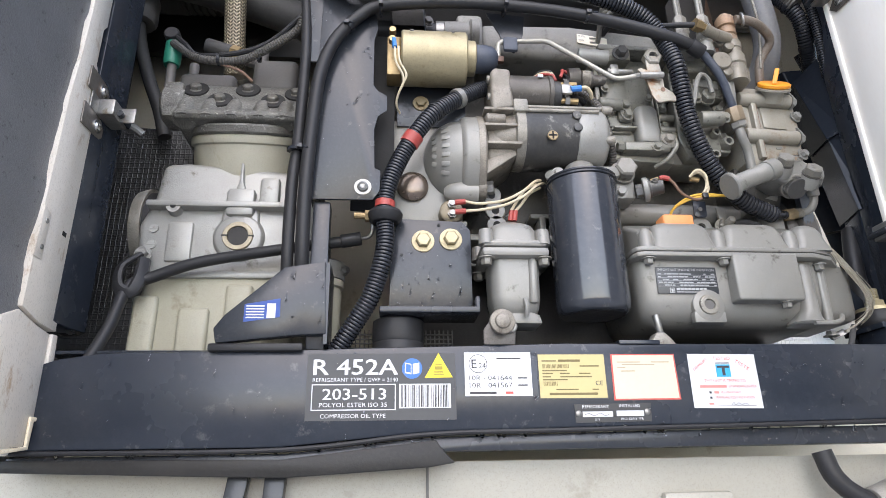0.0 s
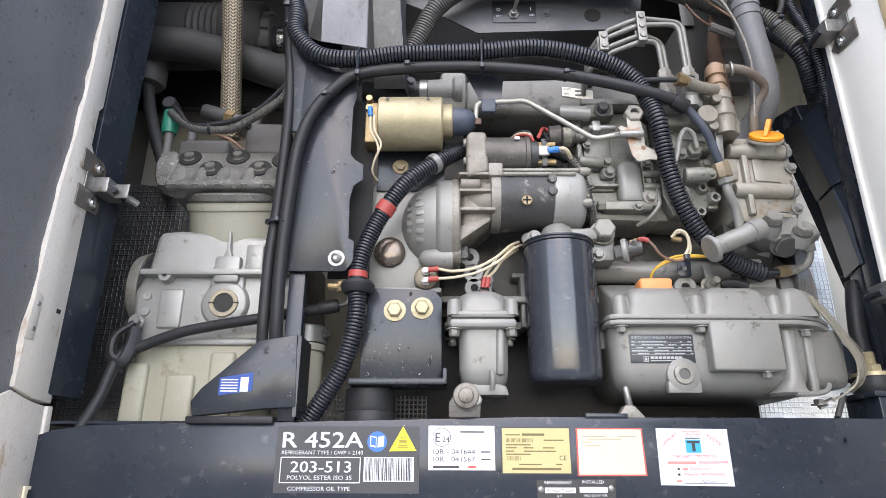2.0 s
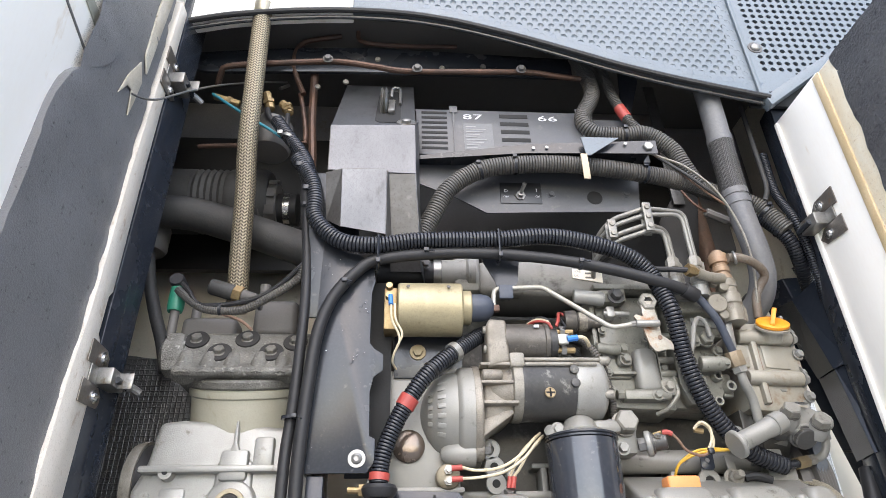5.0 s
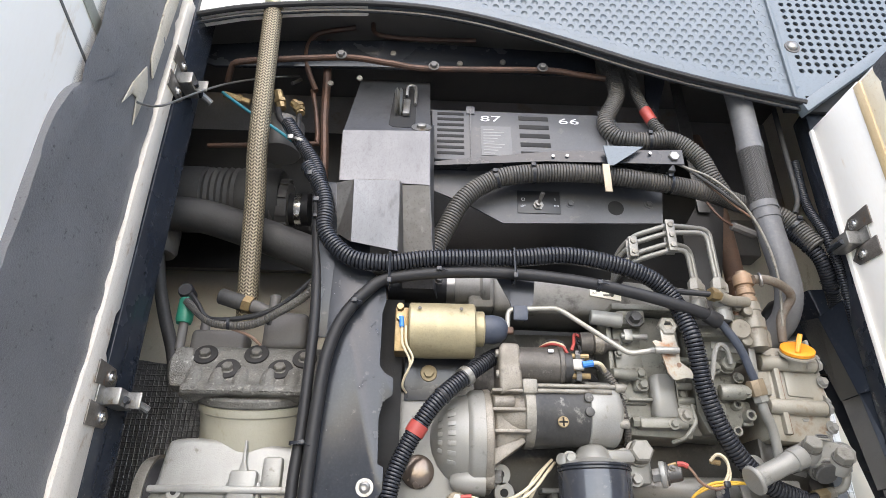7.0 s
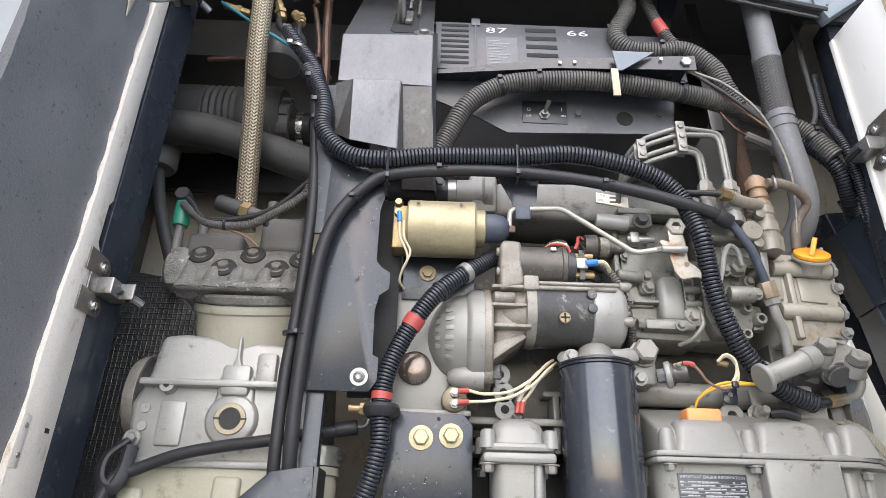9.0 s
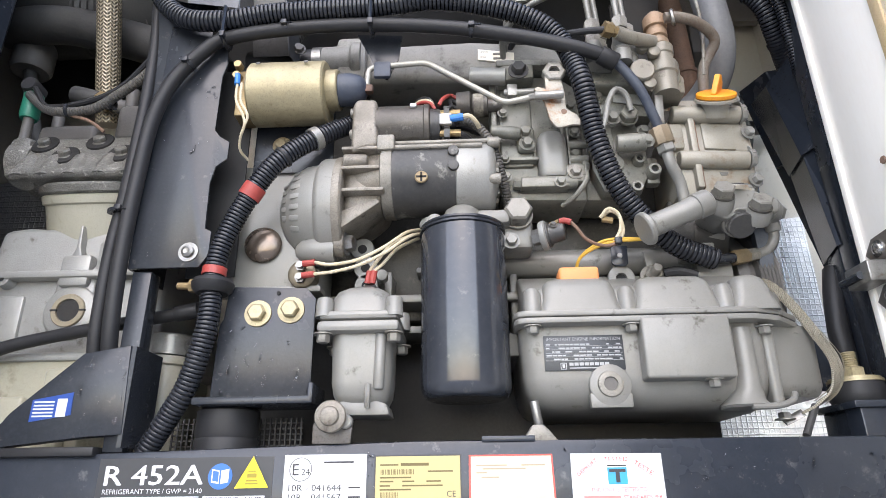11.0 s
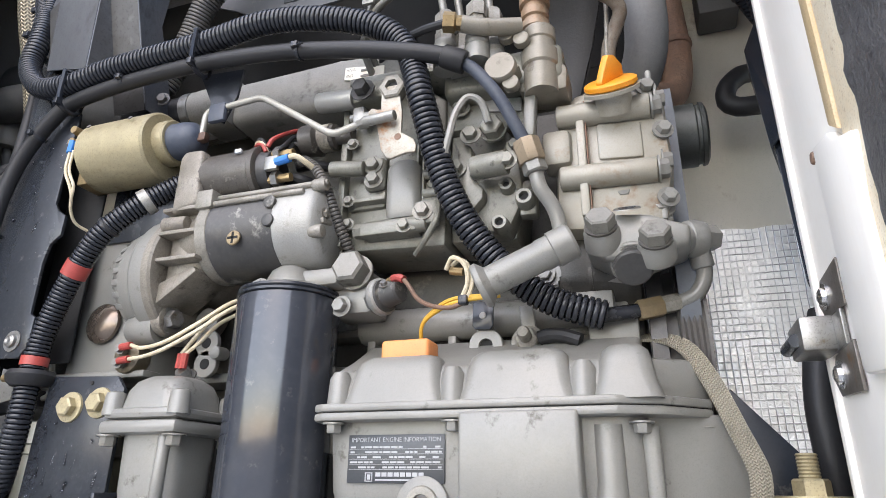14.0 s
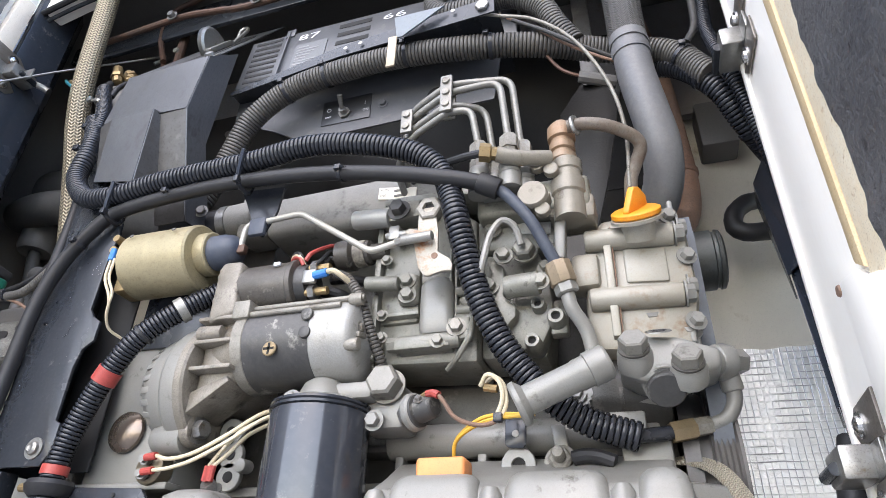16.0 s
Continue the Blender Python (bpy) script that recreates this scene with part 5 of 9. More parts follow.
box(b, (0.181, 0.968, 1.985), (0.288, 1.073, 1.998), 0.006)
part("flange", b, grey_cast, sep)
b = B()
loft(b, [(1.996, 0.191, 0.279, 0.974, 1.069, 0.02), (2.018, 0.194, 0.276, 0.977, 1.066, 0.021), (2.03, 0.199, 0.271, 0.983, 1.06, 0.021), (2.037, 0.208, 0.262, 0.993, 1.05, 0.02)])
part("lid", b, grey_cast, sep)
for x, y in ((0.187, 0.978), (0.282, 0.978), (0.284, 1.064), (0.186, 1.064)):
    b = B()
    lathe(b, (x, y, 1.99), "z", [(0, 0.0125), (0.022, 0.0115), (0.026, 0.0105), (0.028, 0.006)], 18)
    part("lid_boss", b, grey_cast, sep)
    part("lid_bolt", hexbolt(B(), (x, y, 1.968), (0, 0, -1), 0.009, 0.011), plug_grey, sep)
part("drip_stem", tube(B(), [(0.248, 0.984, 1.9), (0.249, 0.978, 1.885), (0.248, 0.984, 1.87)], 0.004, 8, 0.004), grey_cast, sep)

# oil filter
fil = thing("oil_filter", (0.377, 1.034, 1.88), "glossy black canister oil filter", "oil filter")
b = B()
lathe(b, (0.377, 1.036, 1.884), "z", [(0.004, 0.03), (0, 0.05), (0.003, 0.057), (0.01, 0.0615), (0.018, 0.063), (0.236, 0.063), (0.243, 0.0622), (0.246, 0.057)], 64)
part("canister", b, filter_paint, fil)
b = B()
lathe(b, (0.377, 1.036, 2.127), "z", [(0, 0.06), (0.002, 0.0645), (0.005, 0.0645), (0.006, 0.062), (0.008, 0.064), (0.011, 0.0635), (0.013, 0.058)], 64)
part("rim", b, black_paint, fil)
fh = thing("filter_head", (0.38, 1.036, 2.13), "grey cast oil filter head with large hexagon plug", "filter head")
b = B()
lathe(b, (0.377, 1.036, 2.139), "z", [(0, 0.058), (0.005, 0.05), (0.01, 0.034), (0.028, 0.026), (0.034, 0.018)], 32)
box(b, (0.376, 1.02, 2.142), (0.45, 1.12, 2.166), 0.008)
box(b, (0.425, 1.045, 2.11), (0.485, 1.1, 2.165), 0.008)
rod(b, (0.34, 1.06, 2.14), (0.32, 1.03, 2.15), 0.011, 14, 0.002)
part("casting", b, grey_cast, fh)
b = B()
lathe(b, (0.462, 1.045, 2.162), (0, -1, 0.12), [(0, 0.0235), (0.004, 0.0235), (0.005, 0.021)], 28)
lathe(b, (0.462, 1.04, 2.162), (0, -1, 0.12), [(0, 0.0215), (0.02, 0.0215), (0.0235, 0.018)], 6)
part("hex_plug", b, plug_grey, fh, "large hexagon plug")
for p in ((0.45, 1.035, 2.118), (0.335, 1.03, 2.15), (0.435, 1.04, 2.158)):
    part("bolt", hexbolt(B(), p, (0, -1, 0), 0.009, 0.009), grey_cast, fh)
sw = thing("pressure_switch", (0.5, 1.04, 2.125), "round oil pressure switch with black body and red crimp", "switch")
SWAX = Vector((0.93, -0.35, 0.08))
SW0 = Vector((0.484, 1.045, 2.125))
part("hex_base", lathe(B(), SW0, SWAX, [(0, 0.0125), (0.012, 0.0125), (0.013, 0.011)], 6), zinc, sw)
part("flange", lathe(B(), SW0 + SWAX * 0.012, SWAX, [(0, 0.012), (0.001, 0.0215), (0.003, 0.0228), (0.009, 0.0228), (0.011, 0.0205)], 36), alu, sw, "zinc rolled flange with stamped rim")
part("body", lathe(B(), SW0 + SWAX * 0.022, SWAX, [(0, 0.02), (0.004, 0.0195), (0.005, 0.0155), (0.026, 0.0135), (0.028, 0.011)], 30), starter_black, sw, "black plastic body")
part("terminal", rod(B(), SW0 + SWAX * 0.026 + Vector((0, -0.006, 0.013)), SW0 + SWAX * 0.04 + Vector((0, -0.007, 0.015)), 0.0035, 8), brass, sw)
part("screw", hexbolt(B(), SW0 + SWAX * 0.03 + Vector((0, -0.014, 0.008)), (0, -0.8, 0.6), 0.0045, 0.004), zinc, sw)
part("red_sleeve", tube(B(), [(0.522, 1.022, 2.142), (0.53, 1.019, 2.142), (0.538, 1.017, 2.138)], 0.0048, 8, 0.004), red_tape, sw)
part("wire", tube(B(), [(0.538, 1.017, 2.138), (0.546, 1.016, 2.128), (0.556, 1.018, 2.113), (0.572, 1.022, 2.105), (0.59, 1.027, 2.103), (0.605, 1.03, 2.108)], 0.0026, 8, 0.006), rust, sw)

# starter
sta = thing("starter_motor", (0.3, 1.04, 2.2), "starter motor with worn black body and rough cast nose", "starter motor")
b = B()
lathe(b, (0.1845, 1.07, 2.184), "x", [(0, 0.0915), (0.002, 0.092), (0.011, 0.092), (0.014, 0.089), (0.015, 0.07)], 48)
part("nose_flange", b, nose_cast, sta)
part("nose_body", prism(B(), [(0.197, 2.15), (0.197, 2.262), (0.26, 2.278), (0.26, 2.18), (0.23, 2.155)], 1.005, 1.12, "y", 0.012, 3), nose_cast, sta)
part("nose_barrel", rod(B(), (0.198, 1.05, 2.222), (0.262, 1.045, 2.226), 0.04, 24, 0.004, 0.055), nose_cast, sta)
for z in (2.255, 2.222, 2.185):
    part("nose_rib", box(B(), (0.196, 0.986, z), (0.262, 1.06, z + 0.006), 0.002), nose_cast, sta)
part("nose_boss", rod(B(), (0.199, 0.992, 2.238), (0.235, 0.995, 2.238), 0.011, 14, 0.003), nose_cast, sta)
part("lower_web", prism(B(), [(0.196, 2.13), (0.255, 2.172), (0.25, 2.18), (0.196, 2.16)], 1.0, 1.07, "y", 0.003), nose_cast, sta)
part("solenoid_arm", prism(B(), [(0.21, 2.25), (0.21, 2.335), (0.217, 2.346), (0.248, 2.344), (0.252, 2.262)], 0.985, 1.07, "y", 0.008, 3), nose_cast, sta)
part("lower_foot", rod(B(), (0.184, 1.031, 2.118), (0.2, 1.031, 2.118), 0.0215, 22, 0.003), nose_cast, sta)
b = B()
lathe(b, (0.258, 1.045, 2.228), "x", [(0, 0.054), (0.004, 0.0595), (0.012, 0.0605), (0.02, 0.0605), (0.022, 0.0595), (0.108, 0.0595), (0.112, 0.058)], 48)
part("motor_body", b, starter_black, sta, "worn black motor body")
b = B()
lathe(b, (0.252, 1.045, 2.228), "x", [(0, 0.05), (0.004, 0.061), (0.02, 0.0615), (0.022, 0.059)], 48)
part("front_ring", b, dirty_alu, sta)
b = B()
lathe(b, (0.369, 1.045, 2.228), "x", [(0, 0.0585), (0.002, 0.0605), (0.048, 0.0595), (0.056, 0.055), (0.061, 0.047), (0.063, 0.03), (0.067, 0.02)], 48)
part("end_cap", b, alu, sta)
for k in range(3):
    a = radians(100 + 120 * k)
    t = B()
    turned(t, (-0.002, -0.0035, 0.008), (0.004, 0.0035, 0.044), Matrix.Translation((0.431, 1.045, 2.228)) @ Matrix.Rotation(a, 4, "X"), 0.0015)
    part("cap_web", t, dirty_alu, sta)
    part("cap_screw", hexbolt(B(), (0.43, 1.045 + 0.034 * math.sin(a + 1), 2.228 + 0.034 * math.cos(a + 1)), "x", 0.006, 0.004), dirty_alu, sta)
for y, z, dy in ((1.0, 2.268, 0), (1.092, 2.284, 0), (0.99, 2.205, 0.01)):
    part("cap_lug", rod(B(), (0.418, y + dy, z), (0.437, y + dy, z), 0.0085, 12, 0.002), dirty_alu, sta)
for i, (y, z) in enumerate(((0.998, 2.2695), (0.991, 2.2585), (1.092, 2.284))):
    part("through_bolt", rod(B(), (0.262, y, z), (0.44 - 0.03 * (i == 1), y, z), 0.0042, 10, 0.001), dirty_alu, sta)
part("bolt_lug", box(B(), (0.25, 0.983, 2.252), (0.277, 1.008, 2.279), 0.004), dirty_alu, sta)
b = B()
lathe(b, (0.318, 0.9865, 2.204), (0, -1, 0), [(0, 0.0098), (0.002, 0.0098), (0.003, 0.0085)], 22)
pscrew = part("pole_screw", b, dull_brass, sta)
b = B()
box(b, (0.3105, 0.9828, 2.2025), (0.3255, 0.9835, 2.2055)), box(b, (0.3165, 0.9828, 2.1965), (0.3195, 0.9835, 2.2115))
part("screw_cross", b, dark_void, pscrew)
for z in (2.247, 2.222):
    part("clip_pad", rod(B(), (0.366, 0.989, z), (0.366, 0.982, z), 0.0085, 14, 0.002), starter_black, sta)
b = B()
lathe(b, (0.222, 1.022, 2.31), "x", [(0, 0.03), (0.004, 0.036), (0.02, 0.036)], 30)
part("solenoid_collar", b, dirty_alu, sta)
for z in (2.29, 2.328):
    part("collar_screw", rod(B(), (0.205, 1.0, z), (0.25, 1.0, z), 0.0075, 12, 0.002), dirty_alu, sta)
b = B()
lathe(b, (0.242, 1.022, 2.31), "x", [(0, 0.0365), (0.078, 0.0365), (0.08, 0.0385), (0.087, 0.0385), (0.089, 0.034)], 36)
part("solenoid", b, solenoid_brown, sta, "brown-grey solenoid can")
part("can_mark", box(B(), (0.3, 0.9855, 2.328), (0.31, 0.99, 2.334), 0.001), paper, sta)
b = B()
lathe(b, (0.33, 1.022, 2.31), "x", [(0, 0.031), (0.016, 0.029), (0.018, 0.024)], 24)
part("terminal_cap", b, starter_black, sta)
for z, y in ((2.327, 1.007), (2.291, 1.007)):
    part("terminal_stud", rod(B(), (0.345, y, z), (0.378, y, z), 0.0058, 10), brass, sta)
    part("terminal_nut", lathe(B(), (0.352, y, z), "x", [(0, 0.0115), (0.009, 0.0115)], 6), zinc, sta)
part("terminal_tab", box(B(), (0.345, 0.991, 2.298), (0.365, 0.999, 2.318), 0.002), zinc, sta)
part("blue_terminal", rod(B(), (0.362, 0.993, 2.308), (0.382, 0.993, 2.311), 0.006, 10), blue_cap, sta, "blue crimp sleeve")
part("wire", tube(B(), [(0.38, 0.993, 2.311), (0.392, 0.991, 2.311), (0.402, 0.999, 2.305), (0.41, 1.017, 2.3)], 0.0038, 8, 0.005), cream_wire, sta)
for k in range(3):
    part("wire", tube(B(), [(0.338, 1.002 + 0.004 * k, 2.332), (0.33, 1.002, 2.345 + 0.003 * k), (0.31, 1.017, 2.353 + 0.003 * k), (0.29, 1.047, 2.351)], 0.003, 8, 0.006), (red_tape, cream_wire, rubber)[k], sta)
part("flange_bolt", hexbolt(B(), (0.2, 1.03, 2.118), (1, -0.25, 0), 0.0125, 0.012), zinc, sta)
for p, q in (((0.36, 1.03, 2.3), (0.4, 1.05, 2.29)), ((0.36, 1.05, 2.33), (0.41, 1.07, 2.33))):
    part("black_lead", tube(B(), [p, ((p[0] + q[0]) / 2, p[1] - 0.005, p[2] - 0.004), q], 0.0075, 10, 0.006), rubber, sta)
for k, (p, q) in enumerate((((0.345, 0.995, 2.335), (0.374, 1.035, 2.374)), ((0.358, 1.0, 2.33), (0.374, 1.032, 2.362)), ((0.362, 1.0, 2.318), (0.374, 1.03, 2.35)))):
    part("plunger_wire", tube(B(), [p, (p[0] + 0.006, p[1] + 0.004, p[2] + 0.014 - 0.006 * k), (q[0] - 0.012, q[1] - 0.004, q[2] + 0.003), q], 0.0032, 8, 0.005), (red_tape, rubber, dusty_rubber)[k], sta)
lead = thing("pump_lead", (0.4, 1.06, 2.28), "thin black corrugated lead behind the starter", "conduit")
part("corrugated_tube", ribbed(B(), [(0.372, 1.03, 2.325), (0.39, 1.018, 2.318), (0.408, 1.015, 2.303), (0.424, 1.015, 2.278), (0.433, 1.02, 2.252), (0.441, 1.03, 2.224), (0.448, 1.045, 2.198), (0.45, 1.07, 2.165)], 0.0072, 0.005, 0.0018, 12), dusty_conduit, lead)

# fuel solenoid, yellow
sol = thing("stop_solenoid", (0.11, 1.0, 2.37), "yellow zinc solenoid with dark rubber boot", "solenoid")
b = B()
lathe(b, (0.046, 1.002, 2.369), "x", [(0, 0.048), (0.003, 0.051), (0.118, 0.051), (0.121, 0.048)], 44)
part("can", b, gold_zinc, sol)
b = B()
lathe(b, (0.167, 1.002, 2.374), "x", [(0, 0.033), (0.016, 0.033), (0.018, 0.031)], 30)
part("collar", b, gold_zinc, sol)
b = B()
lathe(b, (0.184, 1.002, 2.374), "x", [(0, 0.0265), (0.02, 0.0265), (0.034, 0.0235), (0.042, 0.016), (0.046, 0.008)], 30)
part("boot", b, navy_boot, sol, "dark blue rubber boot")
part("back_plate", box(B(), (0.02, 0.99, 2.325), (0.046, 1.03, 2.41), 0.003), brass, sol)
for x in (0.065, 0.14):
    b = B()
    lathe(b, (x, 0.954, 2.395), (0, -1, 0.5), [(0, 0.0035), (0.0012, 0.0035)], 10)
    part("dimple", b, dull_black, sol)
for z in (2.4, 2.38):
    b = B()
    lathe(b, (0.03, 0.97, z), (0, -1, 0), [(0, 0.007), (0.012, 0.006)], 10)
    part("terminal", b, brass, sol)
part("blue_terminal", rod(B(), (0.032, 0.96, 2.38), (0.034, 0.958, 2.36), 0.0045, 10), blue_cap, sol, "blue crimp sleeve")
for dx in (0, 0.007):
    part("wire", tube(B(), [(0.034 + dx, 0.958, 2.362), (0.036 + dx, 0.957, 2.33), (0.048 + dx, 0.96, 2.305), (0.05, 0.965, 2.29), (0.042, 0.975, 2.275), (0.038, 0.99, 2.262), (0.045, 1.01, 2.255)], 0.0021, 8, 0.006), cream_wire, sol)
hold = thing("solenoid_bracket", (0.1, 1.04, 2.29), "black steel bracket carrying the solenoid", "bracket")
part("plate", box(B(), (0.04, 1.045, 2.25), (0.17, 1.05, 2.36), 0.001), black_paint, hold)
b = B()
lathe(b, (0.085, 1.045, 2.3), (0, -1, 0), [(0, 0.016), (0.003, 0.015)], 22)
lathe(b, (0.085, 1.042, 2.3), (0, -1, 0), [(0, 0.01), (0.006, 0.009)], 6)
part("bolt", b, surface("brown_zinc", (0.25, 0.2, 0.12), 0.5, 0.5), hold)

# inlet manifold behind
man = thing("intake_manifold", (0.3, 1.09, 2.45), "grey cast intake manifold with dark rubber hose", "manifold")
part("hose", rod(B(), (0.0, 1.085, 2.485), (0.135, 1.085, 2.487), 0.03, 24, 0.002), rubber, man, "black rubber intake hose")
b = B()
lathe(b, (0.118, 1.085, 2.487), "x", [(0, 0.0325), (0.016, 0.0325)], 28)
part("clamp", b, zinc, man)
b = B()
lathe(b, (0.135, 1.085, 2.487), "x", [(0, 0.032), (0.05, 0.034), (0.055, 0.04), (0.07, 0.04)], 28)
box(b, (0.16, 1.06, 2.44), (0.215, 1.12, 2.53), 0.01)
part("throttle_neck", b, manifold_cast, man)
b = B()
prism(b, [(0.21, 2.44), (0.21, 2.515), (0.4, 2.52), (0.62, 2.5), (0.66, 2.47), (0.6, 2.44), (0.4, 2.435)], 1.068, 1.2, "y", 0.014, 3)
part("runner", b, manifold_cast, man)
part("tag", prism(B(), [(0.411, 2.474), (0.474, 2.463), (0.475, 2.486), (0.412, 2.496)], 1.0655, 1.068, "y"), surface("clean_cream_tag", (0.84, 0.8, 0.69), 0.4, 0.0, (0.76, 0.71, 0.58), 0.6, 18, 120, 0.03), man, "white type plate")
tag_print = surface("grey_tag_print", (0.16, 0.15, 0.13), 0.5, bump=0)
for text, x, z, w in (("MODEL", 0.415, 2.4865, 0.015), ("ENG", 0.415, 2.4765, 0.01)):
    lettering("lettering", text, x, 1.0645, z, 0.0045, tag_print, man, w)
for x0, x1, z in ((0.438, 0.456, 2.483), (0.438, 0.457, 2.473)):
    part("print_bar", box(B(), (x0, 1.0645, z), (x1, 1.0655, z + 0.0036)), tag_print, man)
brk = thing("cable_bracket", (0.25, 1.0, 2.42), "dark bent steel bracket under the cables", "bracket")
part("plate", prism(B(), [(0.21, 2.48), (0.285, 2.475), (0.28, 2.43), (0.262, 2.39), (0.242, 2.4), (0.235, 2.43)], 0.998, 1.002, "y"), black_paint, brk)
part("end_tab", box(B(), (0.24, 0.99, 2.39), (0.268, 1.0, 2.42), 0.004), navy_boot, brk)
pw = thing("fuel_pipe", (0.3, 1.0, 2.37), "pale steel fuel pipe bent over the starter", "pipe")
part("pipe", bent(B(), [(0.229, 0.998, 2.372), (0.231, 0.998, 2.413), (0.325, 0.995, 2.417), (0.448, 0.985, 2.328), (0.485, 0.98, 2.333)], 0.0047, 0.012), surface("pale_plated_pipe", (0.4, 0.385, 0.34), 0.42, 0.35, (0.36, 0.34, 0.29), 0.7, 20), pw)
part("end_nut", rod(B(), (0.493, 0.978, 2.334), (0.537, 0.974, 2.333), 0.0066, 18, 0.0015), steel_pipe, pw)
part("rod_collar", rod(B(), (0.484, 0.98, 2.3335), (0.493, 0.979, 2.334), 0.0052, 6), steel_pipe, pw)
part("copper_lug", box(B(), (0.221, 0.992, 2.364), (0.24, 1.004, 2.378), 0.003), copper, pw)

# injection pump cluster
pump = thing("injection_pump", (0.52, 1.05, 2.17), "grey-green cast fuel injection pump with bolts and fittings", "injection pump")
part("pump_body", prism(B(), [(0.436, 2.205), (0.445, 2.195), (0.575, 2.19), (0.575, 2.4), (0.545, 2.425), (0.44, 2.43), (0.43, 2.415)], 1.055, 1.15, "y", 0.006), pump_cast, pump)
part("governor_body", prism(B(), [(0.575, 2.2), (0.66, 2.195), (0.672, 2.3), (0.665, 2.385), (0.575, 2.39)], 1.075, 1.15, "y", 0.006), pump_cast, pump)
part("top_flange", prism(B(), [(0.44, 2.432), (0.585, 2.43), (0.585, 2.442), (0.44, 2.445)], 1.03, 1.14, "y", 0.003), pump_cast, pump)
part("edge_flange", box(B(), (0.428, 1.042, 2.2), (0.438, 1.12, 2.42), 0.003), pump_cast, pump)
part("front_pad", prism(B(), [(0.442, 2.25), (0.495, 2.25), (0.495, 2.38), (0.5, 2.4), (0.442, 2.4)], 1.048, 1.06, "y", 0.004), pump_cast, pump)
part("barrel", loft(B(), [(2.226, 0.504, 0.546, 1.034, 1.07, 0.01), (2.232, 0.5, 0.548, 1.031, 1.07, 0.013), (2.295, 0.5, 0.546, 1.03, 1.07, 0.014), (2.306, 0.506, 0.54, 1.035, 1.07, 0.013)]), grey_cast, pump)
for x in (0.54, 0.548):
    part("body_rib", box(B(), (x, 1.04, 2.21), (x + 0.003, 1.06, 2.38), 0.001), pump_cast, pump)
part("shelf_rib", box(B(), (0.455, 1.035, 2.255), (0.5, 1.06, 2.26), 0.001), pump_cast, pump)
part("lower_tube", rod(B(), (0.47, 1.042, 2.217), (0.558, 1.038, 2.215), 0.0105, 22, 0.003), pump_cast, pump)
part("tube_nut", rod(B(), (0.458, 1.042, 2.217), (0.471, 1.042, 2.217), 0.0095, 6), pump_cast, pump)
part("lower_flange", box(B(), (0.47, 1.03, 2.205), (0.545, 1.06, 2.222), 0.003), pump_cast, pump)
part("rocker_shaft", rod(B(), (0.396, 1.03, 2.414), (0.455, 1.025, 2.406), 0.0145, 24, 0.002), alu, pump)
part("shaft_arm", prism(B(), [(0.44, 2.395), (0.5, 2.4), (0.5, 2.428), (0.445, 2.425)], 1.02, 1.05, "y", 0.004), pump_cast, pump)
part("spring_stop", rod(B(), (0.45, 1.025, 2.375), (0.5, 1.022, 2.373), 0.0055, 12, 0.001), steel_pipe, pump)
part("stop_body", box(B(), (0.455, 1.018, 2.365), (0.472, 1.04, 2.388), 0.003), steel_pipe, pump)
part("sensor_plug", rod(B(), (0.425, 1.025, 2.303), (0.472, 1.03, 2.3), 0.0105, 14, 0.003), pump_cast, pump)
part("bolt_plate", prism(B(), [(0.468, 2.272), (0.497, 2.272), (0.497, 2.318), (0.468, 2.318)], 1.036, 1.05, "y", 0.007, 3), pump_cast, pump)
part("regulator", rod(B(), (0.62, 1.02, 2.27), (0.664, 1.015, 2.269), 0.0145, 18, 0.003), pump_cast, pump)
part("cover_base", prism(B(), [(0.585, 2.335), (0.66, 2.33), (0.672, 2.28), (0.675, 2.235), (0.655, 2.195), (0.6, 2.2), (0.585, 2.24)], 1.046, 1.08, "y", 0.004), pump_cast, pump)
part("side_cover", prism(B(), [(0.594, 2.316), (0.604, 2.314), (0.616, 2.306), (0.618, 2.28), (0.615, 2.264), (0.631, 2.247), (0.63, 2.234), (0.616, 2.219), (0.606, 2.213), (0.596, 2.227), (0.603, 2.241), (0.589, 2.264), (0.598, 2.276), (0.599, 2.3)], 1.028, 1.048, "y", 0.0025), pump_cast, pump)
for x, z, r in ((0.657, 2.251, 0.0088), (0.678, 2.232, 0.0105), (0.648, 2.203, 0.0095)):
    b = B()
    lathe(b, (x, 1.05, z), (0, -1, 0), [(0, r * 1.15), (0.016, r), (0.018, r * 0.9), (0.018, r * 0.55), (0.012, r * 0.5)], 22, False)
    ring = part("ring_boss", b, pump_cast, pump)
    b = B()
    lathe(b, (x, 1.038, z), (0, -1, 0), [(0, r * 0.55), (0.0004, r * 0.55)], 16)
    part("bore", b, dark_void, ring)
part("rear_pad", prism(B(), [(0.668, 2.215), (0.69, 2.215), (0.69, 2.26), (0.674, 2.262)], 1.05, 1.07, "y", 0.004), pump_cast, pump)
part("name_plate", prism(B(), [(0.628, 2.358), (0.678, 2.35), (0.68, 2.368), (0.63, 2.376)], 1.036, 1.038, "y"), surface("worn_name_plate", (0.5, 0.5, 0.47), 0.45, 0.3), pump, "worn metal name plate")
part("upper_pad", prism(B(), [(0.58, 2.34), (0.69, 2.33), (0.69, 2.385), (0.58, 2.39)], 1.04, 1.075, "y", 0.004), pump_cast, pump)
